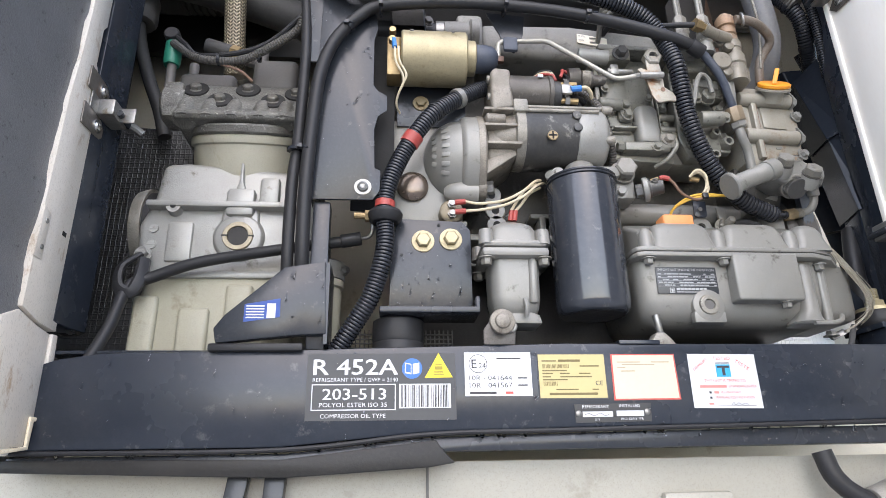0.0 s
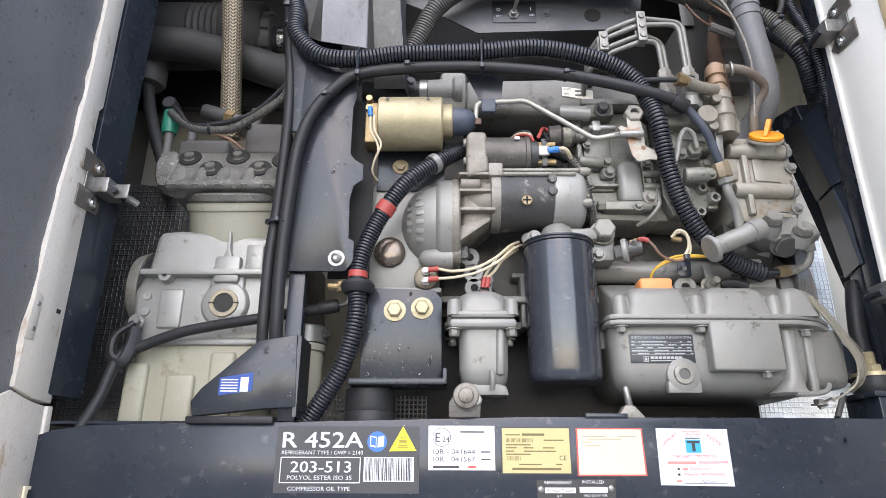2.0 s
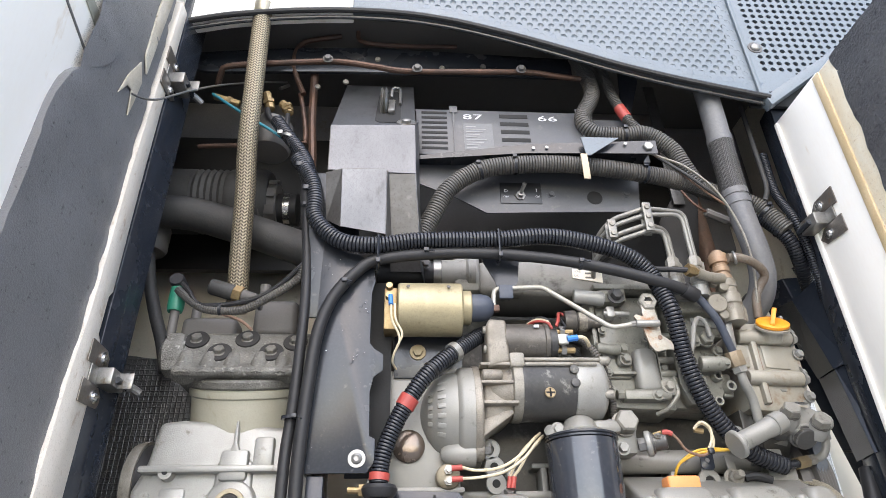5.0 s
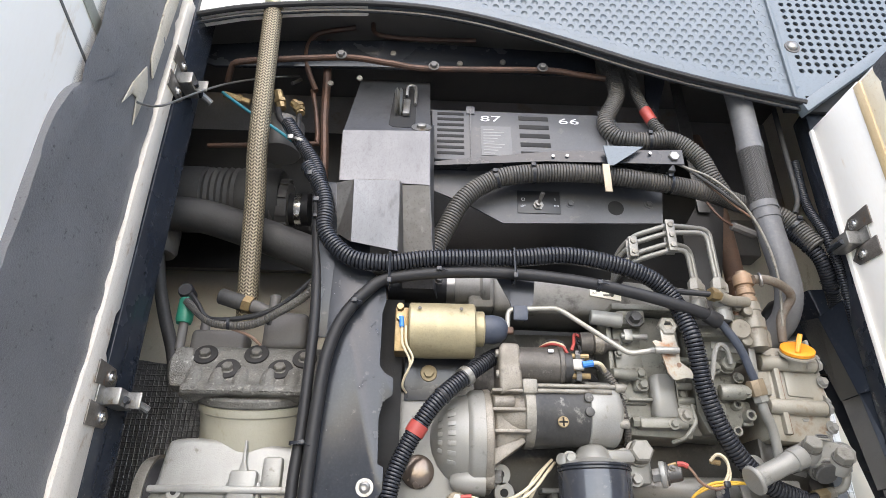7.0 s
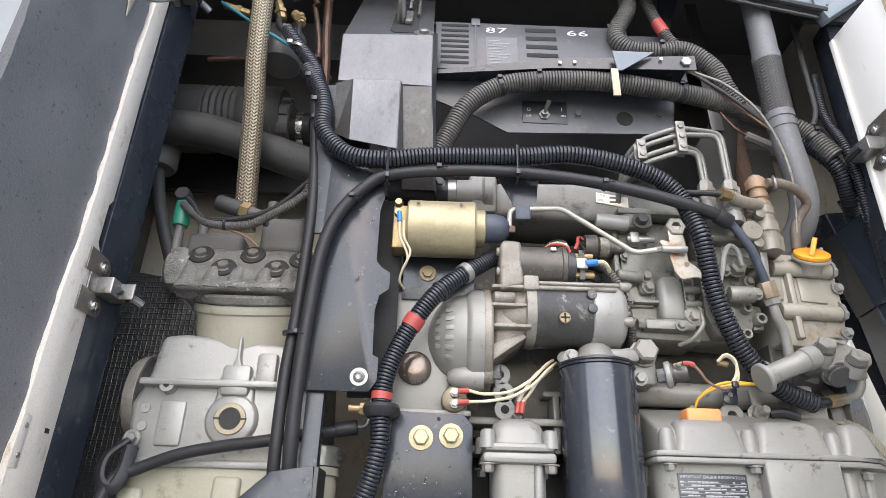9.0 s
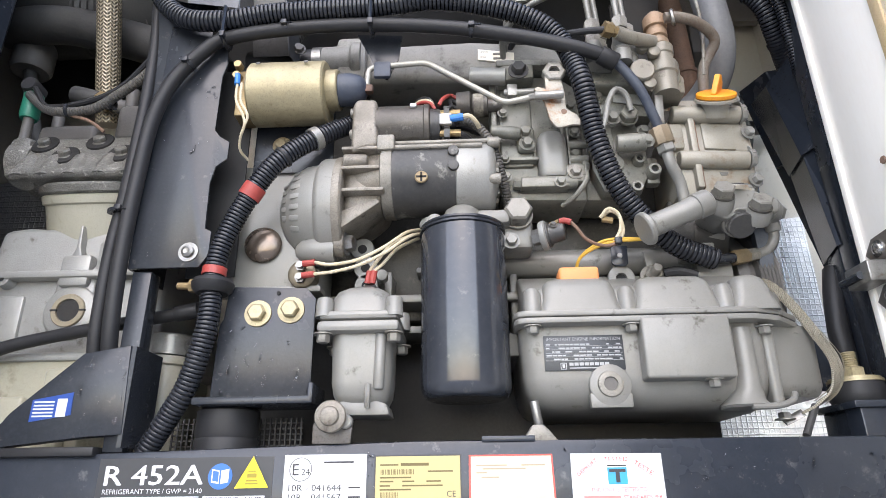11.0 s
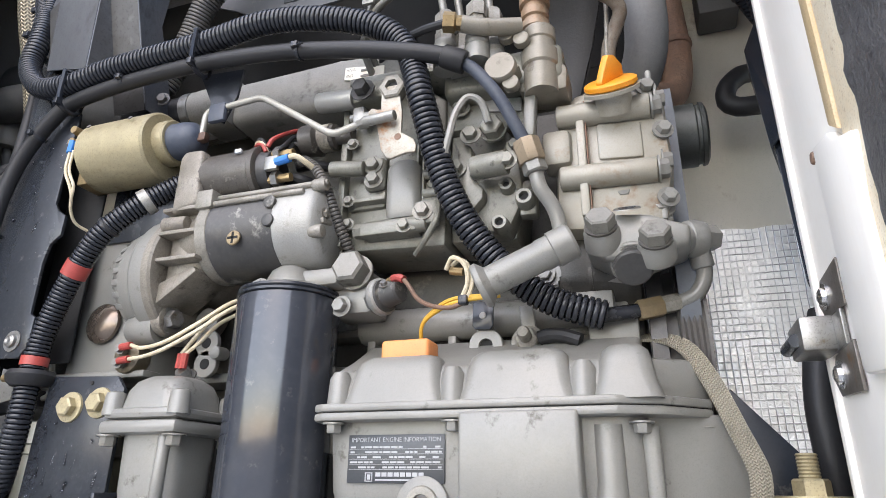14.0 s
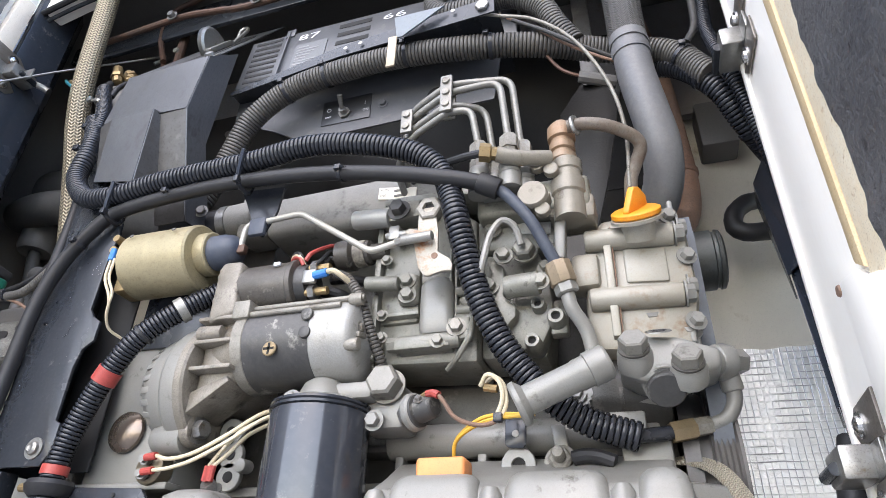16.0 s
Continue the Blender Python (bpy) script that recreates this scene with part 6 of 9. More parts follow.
for x, y, z, r in ((0.481, 1.036, 2.305, 0.0088), (0.483, 1.036, 2.284, 0.0088), (0.554, 1.03, 2.228, 0.009), (0.618, 1.02, 2.316, 0.009), (0.598, 1.026, 2.277, 0.009), 
                   (0.6, 1.036, 2.367, 0.009), (0.669, 1.036, 2.301, 0.0075), (0.664, 1.012, 2.269, 0.0085), (0.448, 1.04, 2.228, 0.006), (0.447, 1.04, 2.26, 0.006), (0.53, 1.03, 2.212, 0.007), (0.447, 1.04, 2.345, 0.006),
                   (0.56, 1.05, 2.27, 0.007), (0.562, 1.05, 2.31, 0.007), (0.56, 1.05, 2.36, 0.007), (0.535, 1.046, 2.33, 0.006)):
    part("bolt", hexbolt(B(), (x, y, z), (0.1, -1, 0.1), r, r * 0.9), dirty_alu if x == 0.554 else pump_cast, pump)
part("bolt", hexbolt(B(), (0.474, 1.008, 2.404), (0, -1, 0.1), 0.0115, 0.012), starter_black, pump, "dark hexagon bolt")
b = B()
lathe(b, (0.645, 1.03, 2.322), (0, -1, 0.1), [(0, 0.0165), (0.004, 0.0165)], 18)
lathe(b, (0.645, 1.026, 2.322), (0, -1, 0.1), [(0, 0.0145), (0.012, 0.0145), (0.014, 0.012)], 6)
part("union_plug", b, pump_cast, pump)
for x, z in ((0.568, 2.245), (0.568, 2.258), (0.568, 2.285), (0.57, 2.335)):
    part("small_tube", rod(B(), (x - 0.02, 1.045, z), (x + 0.012, 1.045, z), 0.007, 12, 0.002), pump_cast, pump)
part("drain_pipe", bent(B(), [(0.572, 1.04, 2.25), (0.572, 1.03, 2.215), (0.552, 1.04, 2.19), (0.535, 1.06, 2.185)], 0.004, 0.01, 8), pump_cast, pump)
part("low_lug", box(B(), (0.54, 1.03, 2.212), (0.572, 1.05, 2.244), 0.006), pump_cast, pump)
lev = thing("throttle_lever", (0.53, 0.98, 2.36), "stained steel lever with hexagon eye", "lever")
part("arm", prism(B(), [(0.512, 2.352), (0.512, 2.385), (0.535, 2.385), (0.541, 2.345), (0.541, 2.315), (0.557, 2.303), (0.561, 2.294), (0.56, 2.285), (0.548, 2.286), (0.529, 2.281), (0.523, 2.283), (0.515, 2.295), (0.508, 2.33), (0.494, 2.352), (0.5, 2.357)], 0.985, 0.99, "y", 0.0015), surface("rust_spotted_steel", (0.42, 0.4, 0.35), 0.5, 0.3, (0.32, 0.28, 0.22), 0.7, 20, 150, 0.2, (0.3, 0.13, 0.05), 0.25, 30), lev)
b = B()
lathe(b, (0.527, 0.997, 2.383), (0, -1, 0), [(0, 0.0185), (0.014, 0.0185), (0.016, 0.016), (0.016, 0.009), (0.01, 0.008)], 6, False)
part("hex_eye", b, dirty_alu, lev)
b = B()
lathe(b, (0.527, 0.986, 2.383), (0, -1, 0), [(0, 0.0085), (0.0004, 0.0085)], 14)
part("eye_bore", b, dark_void, lev)
b = B()
lathe(b, (0.537, 0.9848, 2.309), (0, -1, 0), [(0, 0.0045), (0.0006, 0.0045)], 14)
part("lever_hole", b, rust, lev)
plg = thing("shutoff_plunger", (0.4, 1.03, 2.35), "brown stained plunger with printed collar", "plunger")
b = B()
lathe(b, (0.372, 1.04, 2.362), "x", [(0, 0.022), (0.022, 0.024), (0.026, 0.018), (0.05, 0.018), (0.052, 0.012), (0.075, 0.012)], 22)
part("body", b, solenoid_brown, plg)
part("printed_collar", lathe(B(), (0.4, 1.04, 2.362), "x", [(0, 0.0195), (0.016, 0.0195)], 24), surface("grubby_cream_collar", (0.4, 0.37, 0.3), 0.5, 0.0, (0.12, 0.1, 0.08), 0.9, 60), plg, "cream collar with dark print")

# injection pipes
inj = thing("injection_pipes", (0.55, 1.0, 2.55), "four bent steel injection pipes with clamp blocks", "pipes")
for i, (xe, ze, zc, ye) in enumerate(((0.594, 2.475, 2.53, 0.99), (0.61, 2.475, 2.545, 1.01), (0.637, 2.472, 2.568, 0.985), (0.651, 2.47, 2.584, 1.0))):
    part("pipe", bent(B(), [(0.458 + 0.004 * i, 1.09, zc - 0.07), (0.452 + 0.004 * i, 1.035, zc - 0.03), (0.487, 0.997, zc - 0.008), (0.553, 0.972, zc + 0.006), (xe - 0.008, ye - 0.012, zc + 0.008), (xe, ye, ze)], 0.0052, 0.02), dull_pipe, inj)
for x, y, z, hgt in ((0.484, 0.99, 2.548, 0.022), (0.553, 0.965, 2.563, 0.034)):
    part("clamp", box(B(), (x - 0.009, y - 0.006, z - hgt), (x + 0.009, y, z + hgt), 0.002), dull_pipe, inj)
    part("clamp", box(B(), (x - 0.009, y + 0.012, z - hgt), (x + 0.009, y + 0.017, z + hgt), 0.002), dull_pipe, inj)
    for dz in (-0.5, 0.5) if hgt < 0.03 else (-0.65, 0, 0.65):
        b = B()
        lathe(b, (x, y - 0.006, z + dz * hgt), (0, -1, 0), [(0, 0.0062), (0.003, 0.0055), (0.0035, 0.003)], 12)
        part("screw", b, dirty_alu, inj)
for x, y in ((0.594, 0.99), (0.61, 1.012), (0.637, 0.985), (0.652, 1.004)):
    b = B()
    lathe(b, (x, y, 2.436), (0.02, -0.04, 1), [(0, 0.013), (0.012, 0.013), (0.013, 0.0115), (0.022, 0.0115), (0.022, 0.0135), (0.04, 0.0135), (0.046, 0.009)], 6)
    part("union_nut", b, dirty_alu, inj)
    b = B()
    lathe(b, (x, y + 0.002, 2.395), (0.0, -0.04, 1), [(0, 0.015), (0.02, 0.015), (0.022, 0.013), (0.026, 0.015), (0.028, 0.013), (0.034, 0.015), (0.042, 0.013)], 18)
    part("valve_holder", b, grey_cast, inj)
cable("rear_pipe", [(0.46, 1.09, 2.48), (0.475, 1.06, 2.505), (0.5, 1.03, 2.508), (0.54, 0.99, 2.46), (0.58, 0.965, 2.443), (0.61, 0.956, 2.437)], 0.0055, rubber, "thin dark fuel pipe below the injection pipes", "pipe", "", 10)
dlv = thing("delivery_valves", (0.66, 1.0, 2.38), "tan stained valve block with hexagon fittings", "valve block")
part("block", box(B(), (0.585, 1.01, 2.372), (0.735, 1.09, 2.42), 0.008, 3), green_cast, dlv)
b = B()
lathe(b, (0.708, 1.015, 2.352), "z", [(0, 0.02), (0.035, 0.02), (0.038, 0.0225), (0.058, 0.0225), (0.06, 0.0185), (0.072, 0.0185), (0.074, 0.0205), (0.09, 0.0205)], 28)
part("tower", b, valve_cast, dlv)
part("tower_web", prism(B(), [(0.68, 2.36), (0.738, 2.355), (0.74, 2.385), (0.73, 2.4), (0.685, 2.405)], 1.014, 1.06, "y", 0.005), valve_cast, dlv)
b = B()
lathe(b, (0.665, 1.01, 2.381), (0, -1, 0), [(0, 0.0215), (0.02, 0.0215)], 6)
lathe(b, (0.665, 0.99, 2.381), (0, -1, 0), [(0, 0.0198), (0.006, 0.0192), (0.008, 0.0175)], 30)
part("hex_union", b, valve_cast, dlv)
b = B()
lathe(b, (0.705, 1.012, 2.44), "z", [(0, 0.0155), (0.003, 0.018), (0.012, 0.018), (0.013, 0.0145), (0.018, 0.0145), (0.02, 0.0175), (0.031, 0.0175), (0.033, 0.0145), (0.038, 0.015), (0.04, 0.019), (0.059, 0.019), (0.063, 0.0165), (0.065, 0.0115), (0.07, 0.0105)], 24)
part("banjo_cap", b, surface("brown_stained_cap", (0.27, 0.21, 0.15), 0.5, 0.2, (0.3, 0.17, 0.09), 0.8, 25), dlv, "rusty round cap")
part("link_column", prism(B(), [(0.683, 2.3), (0.697, 2.298), (0.703, 2.375), (0.688, 2.377)], 1.012, 1.03, "y", 0.004), grey_cast, dlv)
part("brass_nut", lathe(B(), (0.604, 0.955, 2.438), (0.9, 0.25, -0.1), [(0, 0.0125), (0.014, 0.0125), (0.016, 0.009), (0.026, 0.009)], 6), brass, dlv)
part("banjo_pipe", bent(B(), [(0.625, 0.96, 2.434), (0.65, 0.97, 2.43), (0.69, 0.99, 2.437)], 0.0105, 0.012), valve_cast, dlv)
for x, z in ((0.672, 2.43), (0.69, 2.42), (0.676, 2.36)):
    part("ring_boss", rod(B(), (x, 1.0, z), (x, 0.988, z), 0.01, 14, 0.002), valve_cast, dlv)
hose = thing("return_hose", (0.75, 1.0, 2.45), "stiff brown-grey fuel return hose", "hose")
part("hose", tube(B(), [(0.715, 0.992, 2.486), (0.74, 0.993, 2.487), (0.768, 1.0, 2.482), (0.797, 1.018, 2.474), (0.806, 1.03, 2.463), (0.798, 1.042, 2.447), (0.788, 1.05, 2.425), (0.784, 1.056, 2.38)], 0.0088, 14, 0.005), surface("brown_rubber", (0.19, 0.165, 0.135), 0.55, 0.0, (0.12, 0.085, 0.06), 0.8, 20, 160, 0.1), hose)
part("hose_clip", tube(B(), [(0.726, 0.987, 2.497), (0.722, 0.978, 2.485), (0.725, 0.983, 2.47), (0.73, 0.996, 2.478), (0.726, 0.987, 2.497)], 0.003, 6, 0.004), zinc, hose)

# coolant housing
wp = thing("coolant_housing", (0.76, 1.08, 2.2), "tan stained cast coolant housing with orange cap", "coolant housing")
b = B()
prism(b, [(0.71, 2.19), (0.83, 2.18), (0.845, 2.25), (0.843, 2.345), (0.8, 2.368), (0.74, 2.37), (0.718, 2.33)], 1.05, 1.17, "y", 0.01)
part("body", b, tan_cast, wp)
for z in (2.335, 2.252):
    part("bolt_sleeve", rod(B(), (0.72, 1.045, z), (0.828, 1.045, z - 0.004), 0.0145, 16, 0.003), tan_cast, wp)
    part("bolt", hexbolt(B(), (0.828, 1.045, z - 0.004), "x", 0.011, 0.01), grey_cast, wp)
b = B()
box(b, (0.742, 1.037, 2.2), (0.752, 1.06, 2.35), 0.002), box(b, (0.7, 1.04, 2.27), (0.735, 1.08, 2.318), 0.008)
part("seam_rib", b, tan_cast, wp)
part("rust_seam", box(B(), (0.7525, 1.0395, 2.2), (0.754, 1.052, 2.35), 0.0005), rust, wp, "rusty seam line")
part("face_panel", prism(B(), [(0.765, 2.272), (0.815, 2.268), (0.815, 2.315), (0.765, 2.32)], 1.046, 1.052, "y", 0.003), tan_cast, wp)
for x, z in ((0.825, 2.36), (0.838, 2.3), (0.835, 2.215)):
    part("bolt", hexbolt(B(), (x, 1.05, z), (0.3, -1, 0.1), 0.0085, 0.008), grey_cast, wp)
b = B()
CAPM = Matrix.Translation((0.787, 1.022, 2.352)) @ Vector((-0.06, -0.7, 0.71)).to_track_quat("Z", "Y").to_matrix().to_4x4() @ Matrix.Scale(0.88, 4)
t = lathe(B(), (0, 0, -0.035), "z", [(0, 0.024), (0.026, 0.024), (0.027, 0.0365), (0.0315, 0.0365), (0.0325, 0.033)], 36)
t.transform(CAPM)
part("filler_neck", t, tan_cast, wp)
b = lathe(B(), (0, 0, 0), "z", [(-0.002, 0.032), (0.0, 0.0345), (0.0055, 0.0345), (0.0075, 0.031)], 40)
t = B()
prism(t, [(-0.027, 0.0), (-0.027, 0.014), (-0.012, 0.03), (0.0, 0.033), (0.006, 0.028), (0.018, 0.014), (0.026, 0.004), (0.026, 0.0)], -0.005, 0.005, "y", 0.002)
t.transform(Matrix.Translation((0, 0, 0.007)) @ Matrix.Rotation(radians(-118), 4, "Z"))
merge(b, t)
b.transform(CAPM)
part("cap", b, orange, wp, "bright orange turn cap")
hw = thing("coolant_hose", (0.68, 1.0, 2.2), "dark blue hose with a brass coupling", "hose")
part("sleeve_end", rod(B(), (0.598, 0.972, 2.403), (0.624, 0.979, 2.391), 0.0145, 14, 0.002), rubber, hw)
part("blue_hose", tube(B(), [(0.61, 0.975, 2.398), (0.632, 0.982, 2.384), (0.658, 0.99, 2.349), (0.676, 1.003, 2.312), (0.688, 1.013, 2.285)], 0.0078, 14, 0.006), navy_boot, hw)
part("coupling", rod(B(), (0.686, 1.013, 2.292), (0.693, 1.018, 2.264), 0.0165, 8, 0.002), surface("stained_brass", (0.3, 0.235, 0.16), 0.5, 0.4), hw, "stained brass coupling")
part("nut", lathe(B(), (0.693, 1.018, 2.265), (0.25, 0.15, -1), [(0, 0.014), (0.012, 0.0145), (0.014, 0.012)], 6), grey_cast, hw)
part("pipe", bent(B(), [(0.695, 1.02, 2.258), (0.698, 1.022, 2.235), (0.714, 1.035, 2.21), (0.72, 1.045, 2.16)], 0.0088, 0.016), grey_cast, hw)

# hand primer and fuel lift pump
lift = thing("lift_pump", (0.78, 1.03, 2.15), "grey fuel lift pump with primer barrel and hexagon plugs", "fuel pump")
b = B()
AXIS = Vector((0.1, 0.006, 0.044))
lathe(b, (0.636, 0.992, 2.113), AXIS, [(0.006, 0.0165), (0.07, 0.0165), (0.072, 0.0175), (0.084, 0.0175), (0.085, 0.0195), (0.106, 0.0195), (0.109, 0.017)], 30)
part("primer_barrel", b, grey_cast, lift)
b = B()
lathe(b, (0.636, 0.992, 2.113), AXIS, [(-0.002, 0.0225), (0, 0.0245), (0.005, 0.025), (0.007, 0.0225), (0.012, 0.0165)], 32)
part("primer_cap", b, grey_cast, lift)
b = B()
prism(b, [(0.742, 2.155), (0.75, 2.178), (0.778, 2.192), (0.812, 2.188), (0.838, 2.176), (0.852, 2.172), (0.85, 2.15), (0.812, 2.138), (0.765, 2.14)], 1.022, 1.085, "y", 0.009, 3)
part("pump_body", b, grey_cast, lift)
UPAX = Vector((0, -0.86, 0.51))
for x, y, z in ((0.763, 1.02, 2.168), (0.816, 1.024, 2.149)):
    b = B()
    lathe(b, (x, y, z), UPAX, [(-0.014, 0.02), (0.003, 0.0192), (0.005, 0.0178), (0.009, 0.0176)], 30)
    part("plug_seat", b, grey_cast, lift)
    b = B()
    lathe(b, Vector((x, y, z)) + UPAX * 0.009, UPAX, [(0, 0.0172), (0.0025, 0.0172), (0.003, 0.0155)], 26)
    part("washer", b, shaded_block, lift)
    b = B()
    lathe(b, Vector((x, y, z)) + UPAX * 0.012, UPAX, [(0, 0.0158), (0.0125, 0.0158), (0.0145, 0.0138)], 6)
    part("hex_plug", b, plug_grey, lift)
b = B()
lathe(b, (0.791, 1.046, 2.147), (0.0, -0.7, -0.7), [(0, 0.0245), (0.012, 0.0245), (0.014, 0.0228)], 30)
part("plug_collar", b, grey_cast, lift)
b = B()
lathe(b, (0.791, 1.037, 2.138), (0.0, -0.7, -0.7), [(0, 0.0215), (0.003, 0.0215), (0.004, 0.0195), (0.006, 0.0205), (0.012, 0.0205), (0.0135, 0.0185)], 18)
part("round_plug", b, starter_black, lift, "dark threaded round plug")
b = B()
rod(b, (0.832, 1.05, 2.163), (0.849, 1.066, 2.17), 0.0165, 20, 0.002)
lathe(b, (0.844, 1.064, 2.17), (0.83, 0.55, 0.1), [(0, 0.014), (0.004, 0.0195), (0.014, 0.0215), (0.022, 0.0195), (0.024, 0.015)], 22)
part("outlet_banjo", b, grey_cast, lift)
part("banjo_bolt", lathe(B(), (0.865, 1.078, 2.174), (0.83, 0.55, 0.1), [(0, 0.0165), (0.004, 0.0165), (0.004, 0.0145), (0.016, 0.0145), (0.018, 0.012)], 6), grey_cast, lift)
t = B()
lathe(t, (0, 0, 0), "z", [(0, 0.0095), (0.0012, 0.009)], 26)
t.transform(Matrix.Translation((0.791, 1.016, 2.192)) @ Matrix.Rotation(radians(35), 4, "X") @ Matrix.Diagonal((1.5, 1.0, 1.0, 1.0)))
part("type_plate", t, zinc, lift, "oval metal type plate")
t = B()
for u, w in ((0.002, 0.009), (-0.004, 0.007)):
    box(t, (-w, u - 0.0014, 0.0012), (w, u + 0.0014, 0.0016))
t.transform(Matrix.Translation((0.791, 1.016, 2.192)) @ Matrix.Rotation(radians(35), 4, "X"))
part("print_bars", t, ink_black, lift)
part("mount_flange", prism(B(), [(0.758, 2.19), (0.778, 2.238), (0.79, 2.247), (0.803, 2.238), (0.838, 2.21), (0.838, 2.19)], 1.062, 1.078, "y", 0.004), grey_cast, lift)
for p in ((0.789, 1.062, 2.23), (0.828, 1.062, 2.208)):
    part("bolt", hexbolt(B(), p, (0, -1, 0.2), 0.0095, 0.01), grey_cast, lift)
part("outlet_pipe", tube(B(), [(0.86, 1.08, 2.164), (0.863, 1.084, 2.145), (0.861, 1.088, 2.128), (0.85, 1.09, 2.113), (0.832, 1.09, 2.106)], 0.0088, 14, 0.005), grey_cast, lift)
part("outlet_sleeve", rod(B(), (0.859, 1.078, 2.168), (0.863, 1.084, 2.141), 0.0118, 14, 0.002), grey_cast, lift)
part("union_nut", rod(B(), (0.814, 1.086, 2.103), (0.834, 1.09, 2.107), 0.0105, 6, 0.001), dirty_alu, lift)
part("union", rod(B(), (0.79, 1.078, 2.097), (0.816, 1.086, 2.103), 0.012, 6, 0.001), dull_brass, lift, "brass union nut")
part("fuel_line", tube(B(), [(0.795, 1.079, 2.098), (0.775, 1.07, 2.094), (0.745, 1.061, 2.09)], 0.0082, 12, 0.006), conduit, lift)
# brackets and studs along the lower side of the block
eye = thing("lifting_eye", (0.618, 1.08, 2.07), "grey steel lifting eye below a black tab", "lifting eye")
b = B()
lathe(b, (0.618, 1.086, 2.069), (0, -1, 0), [(0, 0.0205), (0.008, 0.0205), (0.009, 0.0195), (0.009, 0.0085), (0.002, 0.008)], 28, False)
part("ring", b, grey_cast, eye)
part("neck", prism(B(), [(0.604, 2.078), (0.632, 2.078), (0.626, 2.095), (0.61, 2.095)], 1.0785, 1.085, "y", 0.001), grey_cast, eye)
b = B()
lathe(b, (0.618, 1.083, 2.069), (0, -1, 0), [(0, 0.0082), (0.001, 0.0082)], 20)
part("bore", b, dark_void, eye)
tab = part("tab", prism(B(), [(0.605, 2.12), (0.63, 2.119), (0.629, 2.09), (0.625, 2.086), (0.608, 2.087), (0.604, 2.091)], 1.07, 1.074, "y", 0.001), beam_paint, eye, "black painted tab")
b = B()
lathe(b, (0.617, 1.0705, 2.103), (0, -1, 0), [(0, 0.0045), (0.0015, 0.004)], 14)
part("rivet", b, zinc, tab)
std = thing("earth_stud", (0.667, 1.08, 2.07), "rusty threaded stud with nut and black lug", "stud")
b = B()
lathe(b, (0.667, 1.085, 2.071), (0, -1, 0.15), [(0, 0.0195), (0.004, 0.0195), (0.005, 0.017)], 24)
lathe(b, (0.667, 1.08, 2.072), (0, -1, 0.15), [(0, 0.0145), (0.008, 0.0145), (0.01, 0.012)], 6)
part("nut", b, dirty_alu, std)
b = B()
lathe(b, (0.667, 1.072, 2.074), (0, -1, 0.15), [(0, 0.0075)] + [(0.002 + i * 0.0014, 0.0075 if i % 2 else 0.0066) for i in range(12)] + [(0.02, 0.006)], 14)
part("thread", b, dirty_alu, std)
part("arm", prism(B(), [(0.657, 2.115), (0.673, 2.115), (0.677, 2.085), (0.66, 2.085)], 1.084, 1.09, "y", 0.002), grey_cast, std)
part("lug", tube(B(), [(0.682, 1.075, 2.073), (0.695, 1.072, 2.075), (0.71, 1.07, 2.073), (0.728, 1.068, 2.066)], 0.0085, 10, 0.005), rubber, std, "black rubber lug")
wsh = thing("toothed_washer", (0.69, 1.08, 2.149), "bright toothed washer with a bolt", "washer")
b = B()
n = 44
ring = [Vector((0.69 + r * math.cos(2 * math.pi * i / n), 1.08, 2.149 + r * math.sin(2 * math.pi * i / n))) for i in range(n) for r in [0.0195 if i % 2 or i < 16 else 0.0175]]
b.faces.new([b.verts.new(p) for p in ring])
b.normal_update()
bmesh.ops.solidify(b, geom=b.faces, thickness=0.003)
part("disc", b, grey_cast, wsh)
part("bolt", hexbolt(B(), (0.69, 1.077, 2.149), (0, -1, 0), 0.009, 0.006), grey_cast, wsh)
lnk = thing("link_plate", (0.224, 1.08, 2.1), "grey scalloped bracket plate with three holes", "bracket")
LINK = ((0.218, 2.127), (0.224, 2.096), (0.226, 2.067))
b = B()
for x, z in LINK:
    lathe(b, (x, 1.084, z), (0, -1, 0), [(0, 0.0185), (0.006, 0.0185), (0.007, 0.0175)], 24)
prism(b, [(0.206, 2.127), (0.23, 2.127), (0.238, 2.067), (0.214, 2.067)], 1.0772, 1.084, "y", 0.001)
part("plate", b, grey_cast, lnk)
for x, z in LINK:
    b = B()
    lathe(b, (x, 1.0775, z), (0, -1, 0), [(0, 0.0075), (0.0015, 0.0072)], 18)
    part("hole", b, dark_void, lnk)
part("boss", rod(B(), (0.25, 1.085, 2.08), (0.252, 1.06, 2.078), 0.009, 14, 0.002), grey_cast, lnk)
case = thing("gallery_casting", (0.745, 1.09, 2.12), "grey cast gallery block with stepped edges", "casting")
b = B()
rod(b, (0.712, 1.1, 2.147), (0.79, 1.1, 2.145), 0.0195, 22, 0.003)
part("barrel", b, grey_cast, case)
part("block", box(B(), (0.714, 1.075, 2.098), (0.766, 1.13, 2.124), 0.004), grey_cast, case)
part("step", box(B(), (0.735, 1.082, 2.062), (0.79, 1.13, 2.1), 0.004), grey_cast, case)
part("clamp", lathe(B(), (0.74, 1.1, 2.146), "x", [(0, 0.0215), (0.004, 0.0215)], 24), shaded_block, case)
loop = thing("switch_lead", (0.61, 1.03, 2.12), "cream looped wire with a black crimp", "wire")
part("wire", tube(B(), [(0.609, 1.03, 2.111), (0.616, 1.028, 2.127), (0.613, 1.028, 2.149), (0.602, 1.03, 2.16), (0.59, 1.035, 2.155)], 0.0026, 8, 0.005), cream_wire, loop)
